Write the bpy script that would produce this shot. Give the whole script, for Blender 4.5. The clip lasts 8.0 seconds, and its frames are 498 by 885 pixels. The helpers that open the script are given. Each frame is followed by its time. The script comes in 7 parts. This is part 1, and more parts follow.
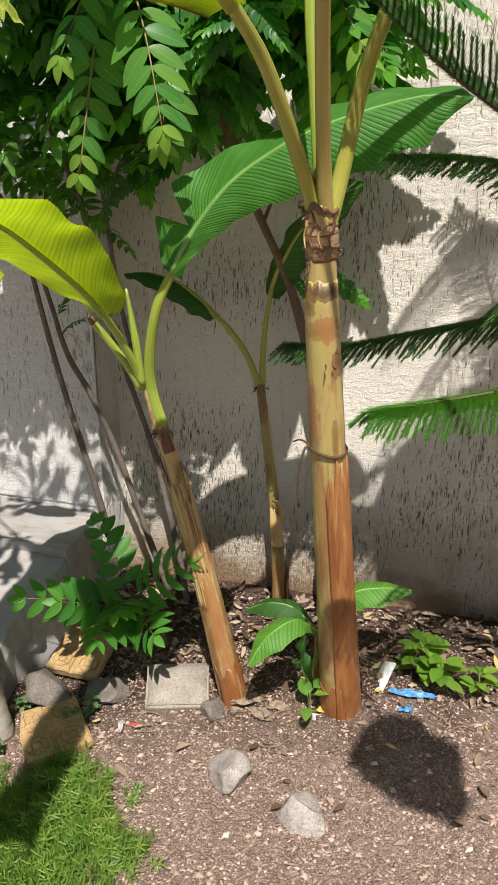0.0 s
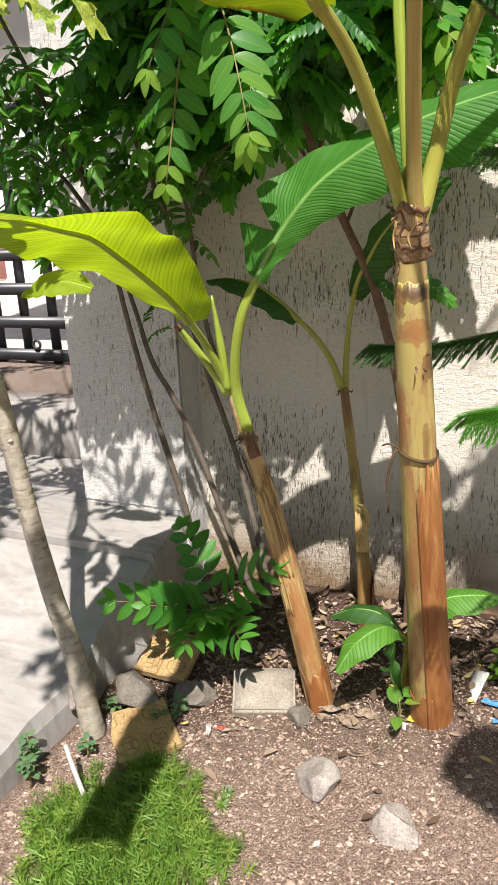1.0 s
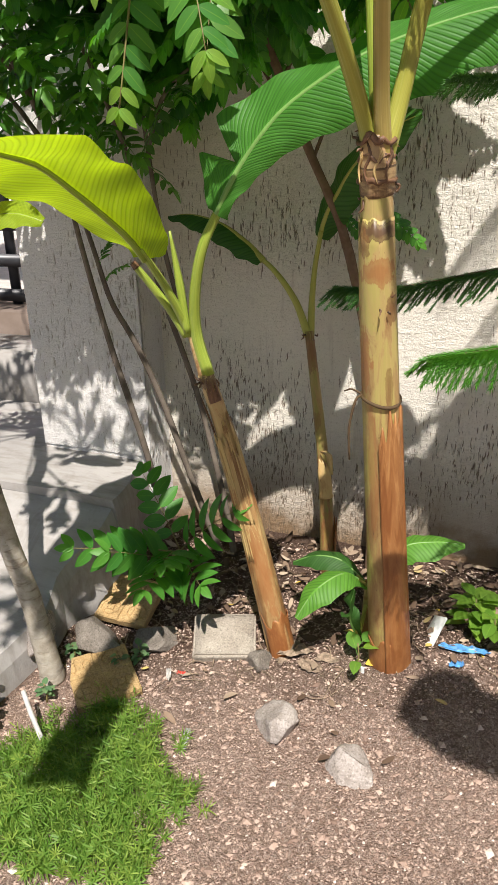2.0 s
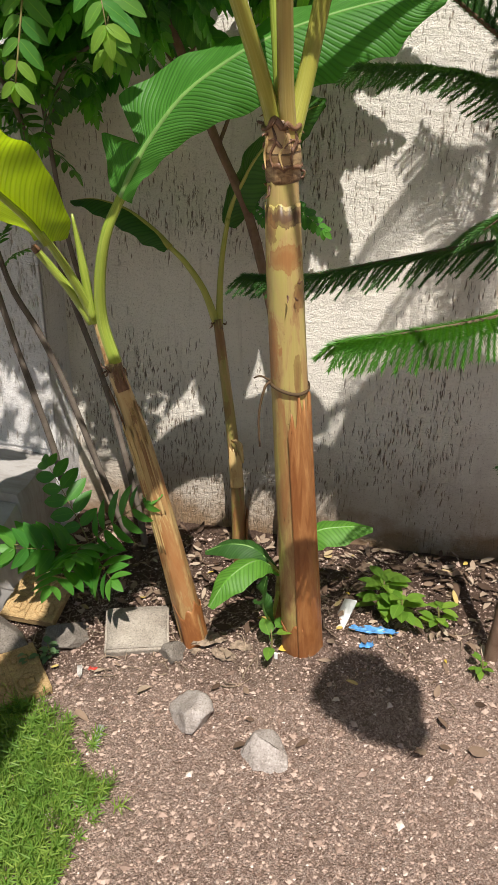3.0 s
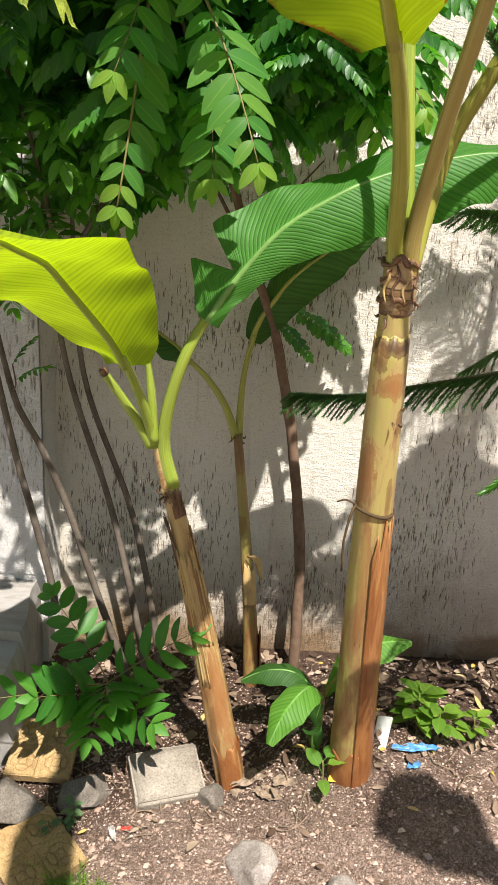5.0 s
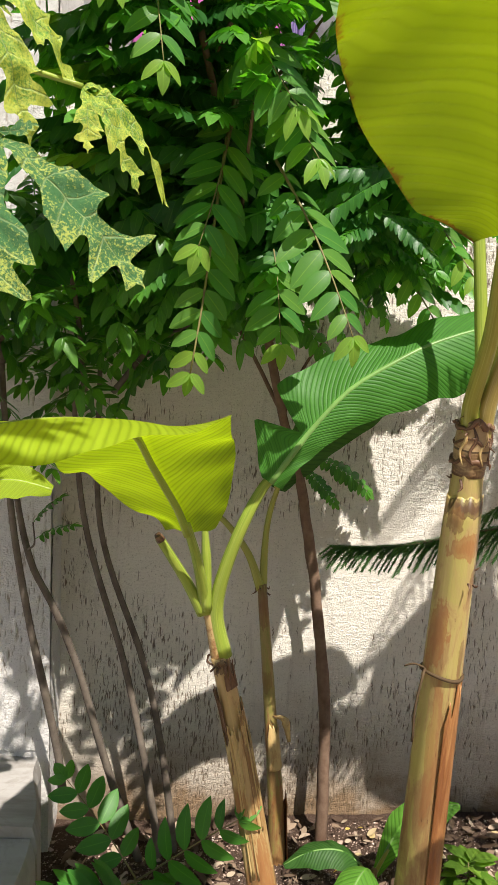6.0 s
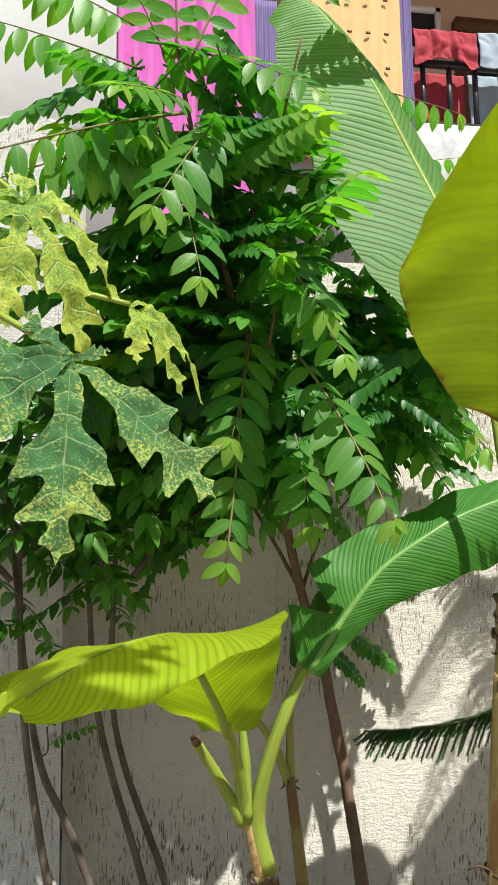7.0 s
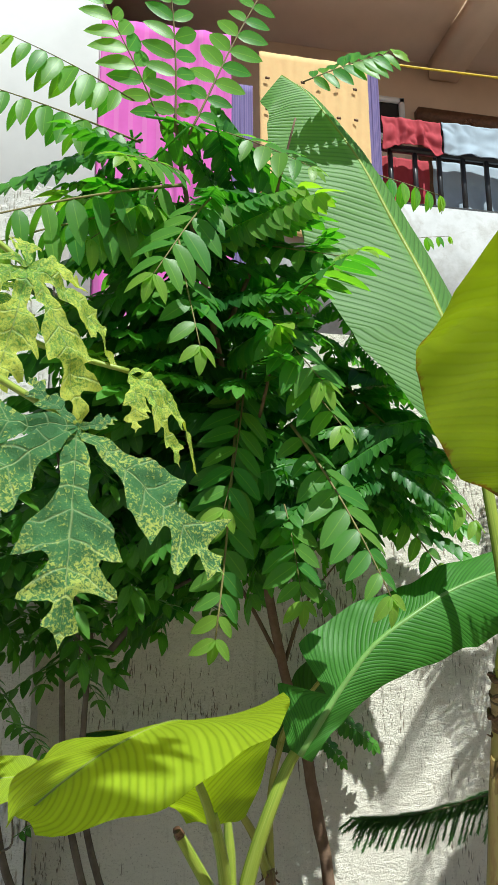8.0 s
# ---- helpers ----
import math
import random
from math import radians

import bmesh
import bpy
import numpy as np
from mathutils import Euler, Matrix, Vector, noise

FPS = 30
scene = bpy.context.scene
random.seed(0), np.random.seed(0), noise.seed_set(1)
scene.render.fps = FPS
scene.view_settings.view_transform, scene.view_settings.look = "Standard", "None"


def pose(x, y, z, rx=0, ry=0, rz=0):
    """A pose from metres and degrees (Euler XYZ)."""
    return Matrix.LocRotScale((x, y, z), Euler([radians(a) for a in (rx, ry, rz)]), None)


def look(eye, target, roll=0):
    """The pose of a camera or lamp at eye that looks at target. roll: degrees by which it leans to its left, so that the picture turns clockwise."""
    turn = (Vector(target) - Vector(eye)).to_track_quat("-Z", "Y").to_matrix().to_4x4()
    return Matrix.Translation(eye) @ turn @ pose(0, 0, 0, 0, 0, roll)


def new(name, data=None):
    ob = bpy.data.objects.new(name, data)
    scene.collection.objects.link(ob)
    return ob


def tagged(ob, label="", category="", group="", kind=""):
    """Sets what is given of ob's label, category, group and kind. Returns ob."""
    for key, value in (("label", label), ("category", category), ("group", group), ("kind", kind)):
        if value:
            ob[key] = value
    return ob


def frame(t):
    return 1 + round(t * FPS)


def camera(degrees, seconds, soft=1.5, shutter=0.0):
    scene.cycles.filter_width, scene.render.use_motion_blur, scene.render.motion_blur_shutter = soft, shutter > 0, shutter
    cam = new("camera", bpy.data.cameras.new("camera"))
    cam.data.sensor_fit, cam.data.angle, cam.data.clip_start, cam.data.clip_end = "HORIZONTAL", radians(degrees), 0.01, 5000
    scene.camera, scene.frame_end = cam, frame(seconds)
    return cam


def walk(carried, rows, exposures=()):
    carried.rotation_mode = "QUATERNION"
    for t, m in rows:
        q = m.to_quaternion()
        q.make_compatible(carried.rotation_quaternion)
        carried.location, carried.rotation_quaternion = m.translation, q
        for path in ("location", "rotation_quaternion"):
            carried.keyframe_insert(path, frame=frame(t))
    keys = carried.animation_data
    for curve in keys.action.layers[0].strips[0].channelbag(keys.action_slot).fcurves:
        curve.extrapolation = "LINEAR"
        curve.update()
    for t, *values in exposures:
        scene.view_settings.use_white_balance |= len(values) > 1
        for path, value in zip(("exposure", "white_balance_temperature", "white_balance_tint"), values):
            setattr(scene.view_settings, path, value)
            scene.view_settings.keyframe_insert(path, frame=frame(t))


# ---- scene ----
cam = camera(38.5, 8.0, 0.6)
PATH = [
    (0, (0.148, -0.248, 1.516), (-0.398, 1.576, 0.904), -0.1),
    (0.5, (0.147, -0.261, 1.517), (-0.498, 1.547, 0.958), -1.0),
    (1, (0.115, -0.248, 1.522), (-0.627, 1.509, 0.919), -2.6),
    (1.5, (0.094, -0.234, 1.508), (-0.754, 1.446, 0.832), -3.0),
    (2, (0.125, -0.194, 1.501), (-0.529, 1.542, 0.754), -1.4),
    (2.2, (0.141, -0.189, 1.499), (-0.433, 1.564, 0.726), -1.2),
    (3.3, (0.096, -0.186, 1.483), (-0.249, 1.639, 0.74), 0.5),
    (3.5, (0.015, -0.184, 1.49), (-0.284, 1.679, 0.826), 0.1),
    (4, (-0.198, -0.169, 1.497), (-0.502, 1.686, 0.814), -1.2),
    (4.5, (-0.264, -0.192, 1.524), (-0.485, 1.689, 0.881), 1.2),
    (4.7, (-0.302, -0.192, 1.526), (-0.454, 1.712, 0.935), 2.2),
    (5.8, (-0.727, -0.062, 1.608), (-0.453, 1.893, 1.285), 2.1),
    (6, (-0.728, -0.075, 1.619), (-0.526, 1.903, 1.405), 2.4),
    (6.5, (-0.751, -0.071, 1.656), (-0.489, 1.912, 1.636), 0.7),
    (7, (-0.85, -0.052, 1.676), (-0.569, 1.916, 1.897), -0.8),
    (7.5, (-0.89, -0.039, 1.685), (-0.517, 1.89, 2.06), -1.2),
    (8, (-0.902, -0.017, 1.691), (-0.518, 1.905, 2.089), -0.4),
]
walk(cam, [(t, look(eye, target, roll)) for t, eye, target, roll in PATH], [(0, 0.36, 6450, 13), (0.5, 0.64, 6450, 13), (1, 0.62, 6450, 13), (1.5, 0.52, 6450, 11), (2, 0.50, 6450, 13), (3.5, 0.26, 6450, 13), (4.5, 0.72, 6500, 12), (6, 0.56, 6600, 12), (6.5, 0.55, 6500, 9), (7, 0.48, 6350, 6), (8, 0.36, 6000, 0)])

# ---- world and sun ----
SUN_DIR = Vector((-0.202, 0.577, -0.913)).normalized()      # the way the sunlight travels
world = bpy.data.worlds.new("world")
scene.world = world
world.use_nodes = True
wn = world.node_tree
bg = wn.nodes["Background"]
sky = wn.nodes.new("ShaderNodeTexSky")
sky.sky_type = "NISHITA"
sky.sun_disc = False
sky.sun_elevation = math.asin(-SUN_DIR.z)
sky.sun_rotation = math.atan2(-SUN_DIR.x, -SUN_DIR.y)
wn.links.new(sky.outputs[0], bg.inputs[0])
bg.inputs[1].default_value = 0.047
sun_data = bpy.data.lights.new("sun", "SUN")
sun_data.energy = 5.0
sun_data.angle = radians(0.6)
sun_data.color = (1.0, 0.96, 0.89)
sun = new("sun", sun_data)
sun.matrix_world = look((3, -4, 8), Vector((3, -4, 8)) + SUN_DIR)

# ---- materials ----


class Mat:
    """A small builder for node materials."""

    def __init__(self, name, rough=0.6, spec=0.4):
        self.m = bpy.data.materials.new(name)
        self.m.use_nodes = True
        self.t = self.m.node_tree
        self.p = self.t.nodes["Principled BSDF"]
        self.p.inputs["Roughness"].default_value = rough
        self.p.inputs["Specular IOR Level"].default_value = spec
        self.out = self.t.nodes["Material Output"]

    def node(self, kind, **kw):
        n = self.t.nodes.new(kind)
        for k, v in kw.items():
            n.inputs[k].default_value = v
        return n

    def link(self, a, b):
        self.t.links.new(a, b)

    def coords(self, which="Object", scale=(1, 1, 1)):
        c = self.t.nodes.new("ShaderNodeTexCoord")
        mp = self.t.nodes.new("ShaderNodeMapping")
        mp.inputs["Scale"].default_value = scale
        self.link(c.outputs[which], mp.inputs[0])
        return mp.outputs[0]

    def noise(self, scale, detail=4.0, rough=0.6, vec=None, dist=0.0):
        n = self.node("ShaderNodeTexNoise", Scale=scale, Detail=detail, Roughness=rough, Distortion=dist)
        self.link(vec if vec else self.coords(), n.inputs["Vector"])
        return n.outputs["Fac"]

    def ramp(self, fac, stops):
        r = self.t.nodes.new("ShaderNodeValToRGB")
        e = r.color_ramp.elements
        while len(e) < len(stops):
            e.new(0.5)
        for k, (pos, col) in zip(e, stops):
            k.position = pos
            k.color = (*col, 1) if len(col) == 3 else col
        self.link(fac, r.inputs[0])
        return r.outputs[0]

    def mix(self, fac, a, b, mode="MIX"):
        n = self.t.nodes.new("ShaderNodeMix")
        n.data_type = "RGBA"
        n.blend_type = mode
        for v, i in ((fac, 0), (a, 6), (b, 7)):
            if isinstance(v, (int, float)):
                n.inputs[i].default_value = v
            elif isinstance(v, tuple):
                n.inputs[i].default_value = (*v, 1)
            else:
                self.link(v, n.inputs[i])
        return n.outputs[2]

    def math(self, op, a, b=0.0):
        n = self.t.nodes.new("ShaderNodeMath")
        n.operation = op
        for v, i in ((a, 0), (b, 1)):
            if isinstance(v, (int, float)):
                n.inputs[i].default_value = v
            else:
                self.link(v, n.inputs[i])
        return n.outputs[0]

    def color(self, c):
        if isinstance(c, tuple):
            self.p.inputs["Base Color"].default_value = (*c, 1)
        else:
            self.link(c, self.p.inputs["Base Color"])
        self.c = c
        return self

    def bump(self, height, strength=0.4, distance=0.004):
        b = self.node("ShaderNodeBump", Strength=strength, Distance=distance)
        self.link(height, b.inputs["Height"])
        self.link(b.outputs[0], self.p.inputs["Normal"])
        return self

    def translucent(self, share, tint=(1.6, 1.5, 0.5)):
        """Mixes light that shines through a leaf into its surface."""
        tr = self.t.nodes.new("ShaderNodeBsdfTranslucent")
        col = self.mix(1.0, self.c, tint, "MULTIPLY")
        self.link(col, tr.inputs[0])
        mx = self.t.nodes.new("ShaderNodeMixShader")
        mx.inputs[0].default_value = share
        self.link(self.p.outputs[0], mx.inputs[1])
        self.link(tr.outputs[0], mx.inputs[2])
        self.link(mx.outputs[0], self.out.inputs[0])
        return self

    def random(self, which="object"):
        if which == "object":
            return self.t.nodes.new("ShaderNodeObjectInfo").outputs["Random"]
        return self.t.nodes.new("ShaderNodeNewGeometry").outputs["Random Per Island"]

    def sep(self, vec):
        n = self.t.nodes.new("ShaderNodeSeparateXYZ")
        self.link(vec, n.inputs[0])
        return n.outputs


def plain(name, col, rough=0.6, var=0.15, scale=30, metal=0.0):
    """A simple material with fine variation."""
    m = Mat(name, rough)
    lo = tuple(c * (1 - var) for c in col)
    hi = tuple(min(1, c * (1 + var)) for c in col)
    n = m.noise(scale, 5)
    m.color(m.ramp(n, [(0.3, lo), (0.7, hi)]))
    m.bump(n, 0.25, 0.002)
    m.p.inputs["Metallic"].default_value = metal
    return m.m


def leaf_material(name, dark, light, share=0.35, tint=(1.7, 1.6, 0.5), rough=0.38, spread=0.5, spec=0.35):
    """Leaf green that varies from leaflet to leaflet and turns light towards the tip (UV y)."""
    m = Mat(name, rough, spec)
    isl = m.random("island")
    obj = m.random("object")
    both = m.math("ADD", m.math("MULTIPLY", isl, 0.5), m.math("MULTIPLY", obj, 0.5))
    col = m.ramp(both, [(0.2, dark), (0.9, tuple(d + (l - d) * spread for d, l in zip(dark, light)))])
    uv = m.sep(m.coords("UV"))
    tip = m.ramp(uv[1], [(0.72, (0, 0, 0)), (1.0, (1, 1, 1))])
    col = m.mix(m.math("MULTIPLY", tip, 0.75), col, light)
    rib = m.ramp(m.math("ABSOLUTE", m.math("SUBTRACT", uv[0], 0.5)), [(0.0, (1, 1, 1)), (0.035, (0, 0, 0))])
    col = m.mix(m.math("MULTIPLY", rib, 0.22), col, tuple(min(1, c * 1.8) for c in light))
    mott = m.noise(60, 3)
    col = m.mix(m.math("MULTIPLY", mott, 0.35), col, tuple(c * 0.6 for c in dark))
    m.color(col)
    m.bump(m.noise(40, 2), 0.12, 0.002)
    m.translucent(share, tint)
    return m.m


def banana_material(name, dark, light, share=0.45, tint=(1.5, 1.6, 0.35), rough=0.5, scorch=0.0, veins=430.0, ribbed=0.42):
    """Banana blade: fine veins run from the midrib (UV x = 0.5) out to the margins."""
    m = Mat(name, rough, 0.32)
    uvv = m.coords("UV")
    uv = m.sep(uvv)
    off = m.math("ABSOLUTE", m.math("SUBTRACT", uv[0], 0.5))
    along = m.math("SUBTRACT", uv[1], m.math("MULTIPLY", off, 0.26))
    wob = m.noise(3.0, 2, vec=uvv)
    ph = m.math("MULTIPLY", m.math("ADD", along, m.math("MULTIPLY", wob, 0.010)), veins)
    vein = m.math("SINE", ph)
    ph2 = m.math("SINE", m.math("MULTIPLY", ph, 0.31))
    big = m.noise(5, 4)
    col = m.mix(big, dark, light)
    lines = m.math("POWER", m.math("ADD", m.math("MULTIPLY", vein, 0.5), 0.5), 3.0)
    col = m.mix(m.math("MULTIPLY", lines, ribbed), col, tuple(c * 0.5 for c in dark))
    band = m.ramp(ph2, [(0.45, (0, 0, 0)), (0.95, (0.16, 0.16, 0.16))])
    col = m.mix(band, col, tuple(min(1, c * 1.35 + 0.02) for c in light))
    rib = m.ramp(off, [(0.0, (1, 1, 1)), (0.05, (0, 0, 0))])
    col = m.mix(m.math("MULTIPLY", rib, 0.5), col, tuple(min(1, c * 1.5) for c in light))
    if scorch:
        rag = m.math("ADD", off, m.math("MULTIPLY", m.math("SUBTRACT", m.noise(9, 5, 0.7), 0.5), 0.30))
        edge = m.ramp(rag, [(0.49, (0, 0, 0)), (0.51, (1, 1, 1))])
        col = m.mix(m.math("MULTIPLY", edge, scorch), col, (0.16, 0.07, 0.02))
    m.color(col)
    m.bump(m.math("SUBTRACT", m.math("MULTIPLY", ph2, 0.25), lines), 0.45, 0.0018)
    m.translucent(share, tint)
    return m.m


def stucco_material(name, base, grime, wet=1.0, scratch=(0.20, 0.15, 0.10)):
    """Rough-cast plaster: dusty off-white, dark scratches (attribute), damp foot, faint runs."""
    m = Mat(name, 0.88, 0.15)
    big = m.noise(1.8, 5, 0.6)
    fine = m.noise(170, 4, 0.7)
    trowel = m.noise(34, 6, 0.75, m.coords("Object", (1, 1, 3.2)), 0.6)
    streak = m.noise(6, 5, 0.65, m.coords("Object", (5, 5, 0.5)))
    col = m.mix(m.ramp(big, [(0.35, (0, 0, 0)), (0.75, (0.5, 0.5, 0.5))]), base, tuple(b * 0.84 for b in base))
    col = m.mix(m.ramp(streak, [(0.56, (0, 0, 0)), (0.80, (0.45, 0.45, 0.45))]), col, grime)
    col = m.mix(m.ramp(trowel, [(0.54, (0, 0, 0)), (0.72, (0.24, 0.24, 0.24))]), col, grime)
    z = m.sep(m.coords("Object"))[2]
    low = m.math("ADD", z, m.math("MULTIPLY", m.noise(6, 5, 0.65), 0.45))
    damp = m.ramp(low, [(0.40, (0.95, 0.95, 0.95)), (0.52, (0.55, 0.55, 0.55)), (0.85, (0, 0, 0))])
    col = m.mix(m.math("MULTIPLY", damp, wet), col, (0.27, 0.17, 0.09))
    col = m.mix(m.ramp(fine, [(0.57, (0, 0, 0)), (0.70, (0.55, 0.55, 0.55))]), col, tuple(g * 0.8 for g in grime))
    att = m.t.nodes.new("ShaderNodeAttribute")
    att.attribute_name = "grime"
    col = m.mix(m.ramp(att.outputs["Fac"], [(0.30, (0, 0, 0)), (0.85, (0.85, 0.85, 0.85))]), col, scratch)
    m.color(col)
    m.bump(m.math("ADD", fine, m.math("MULTIPLY", trowel, 1.0)), 0.9, 0.007)
    return m.m


def soil_material(name):
    """Crumbly pinkish brown soil, dark with damp humus and painted shade along the wall."""
    m = Mat(name, 0.97, 0.05)
    co = m.coords()
    wob = m.t.nodes.new("ShaderNodeTexNoise")
    wob.inputs["Scale"].default_value = 60.0
    m.link(co, wob.inputs["Vector"])
    warped = m.t.nodes.new("ShaderNodeVectorMath")
    warped.operation = "MULTIPLY_ADD"
    warped.inputs[1].default_value = (0.012, 0.012, 0.012)
    m.link(wob.outputs["Color"], warped.inputs[0])
    m.link(co, warped.inputs[2])

    def crumbs(scale):
        v = m.t.nodes.new("ShaderNodeTexVoronoi")
        v.inputs["Scale"].default_value = scale
        m.link(warped.outputs[0], v.inputs["Vector"])
        return v.outputs["Distance"], m.sep(v.outputs["Color"])[0]

    d1, r1 = crumbs(210.0)
    d2, r2 = crumbs(520.0)
    a = m.noise(2.6, 6, 0.65)
    b = m.noise(38, 6, 0.75)
    col = m.ramp(m.math("ADD", m.math("MULTIPLY", r1, 0.45), m.math("MULTIPLY", r2, 0.55)), [(0.08, (0.32, 0.21, 0.16)), (0.45, (0.54, 0.395, 0.315)), (0.8, (0.67, 0.52, 0.43)), (1.0, (0.82, 0.71, 0.62))])
    gap = m.math("MAXIMUM", m.ramp(d1, [(0.46, (0, 0, 0)), (0.72, (0.75, 0.75, 0.75))]), m.ramp(d2, [(0.46, (0, 0, 0)), (0.74, (0.6, 0.6, 0.6))]))
    col = m.mix(gap, col, (0.17, 0.105, 0.075))
    col = m.mix(m.ramp(b, [(0.38, (0.55, 0.55, 0.55)), (0.55, (0, 0, 0))]), col, (0.20, 0.13, 0.095))
    col = m.mix(m.ramp(a, [(0.48, (0, 0, 0)), (0.70, (0.45, 0.45, 0.45))]), col, (0.40, 0.30, 0.235))
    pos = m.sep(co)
    # the colour darkens towards the wall, deepening the shade under the plants
    humus_shade = m.math("ADD", pos[1], m.math("MULTIPLY", m.math("SUBTRACT", m.noise(7, 4), 0.5), 0.55))
    humus_shade = m.math("SUBTRACT", humus_shade, m.math("MULTIPLY", pos[0], 0.22))
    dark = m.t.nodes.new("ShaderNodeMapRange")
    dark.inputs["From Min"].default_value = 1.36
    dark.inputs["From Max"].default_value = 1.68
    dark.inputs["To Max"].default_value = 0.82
    m.link(humus_shade, dark.inputs["Value"])
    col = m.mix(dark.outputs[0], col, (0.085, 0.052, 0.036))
    m.color(col)
    high = m.math("SUBTRACT", m.math("MULTIPLY", b, 0.8), m.math("ADD", m.math("MULTIPLY", d1, 0.9), m.math("MULTIPLY", d2, 0.5)))
    m.bump(high, 1.0, 0.010)
    return m.m


def concrete_material(name, base):
    m = Mat(name, 0.85, 0.25)
    a = m.noise(2.5, 6, 0.65)
    b = m.noise(60, 5, 0.7)
    swirl = m.noise(8, 5, 0.6, m.coords("Object", (1, 4, 1)))
    col = m.ramp(a, [(0.3, tuple(c * 0.72 for c in base)), (0.7, base)])
    col = m.mix(m.ramp(swirl, [(0.46, (0, 0, 0)), (0.68, (0.65, 0.65, 0.65))]), col, tuple(c * f for c, f in zip(base, (0.60, 0.575, 0.54))))
    stain = m.noise(5, 6, 0.7, m.coords("Object", (1, 1, 1)), 1.2)
    col = m.mix(m.ramp(stain, [(0.55, (0, 0, 0)), (0.64, (0.35, 0.35, 0.35)), (0.72, (0.2, 0.2, 0.2))]), col, tuple(c * f for c, f in zip(base, (0.52, 0.48, 0.43))))
    col = m.mix(m.ramp(b, [(0.6, (0, 0, 0)), (0.8, (0.5, 0.5, 0.5))]), col, tuple(c * 0.55 for c in base))
    m.color(col)
    m.bump(m.math("ADD", b, swirl), 0.35, 0.004)
    return m.m


def stone_material(name, base, dark):
    m = Mat(name, 0.9, 0.2)
    a = m.noise(14, 6, 0.7)
    b = m.noise(200, 5, 0.75)
    col = m.ramp(a, [(0.3, dark), (0.65, base)])
    col = m.mix(m.ramp(b, [(0.52, (0, 0, 0)), (0.64, (0.75, 0.75, 0.75))]), col, tuple(c * 0.5 for c in dark))
    col = m.mix(m.ramp(b, [(0.34, (0.6, 0.6, 0.6)), (0.44, (0, 0, 0))]), col, tuple(min(1, c * 1.45) for c in base))
    m.color(col)
    m.bump(m.math("ADD", a, m.math("MULTIPLY", b, 0.5)), 0.6, 0.008)
    return m.m


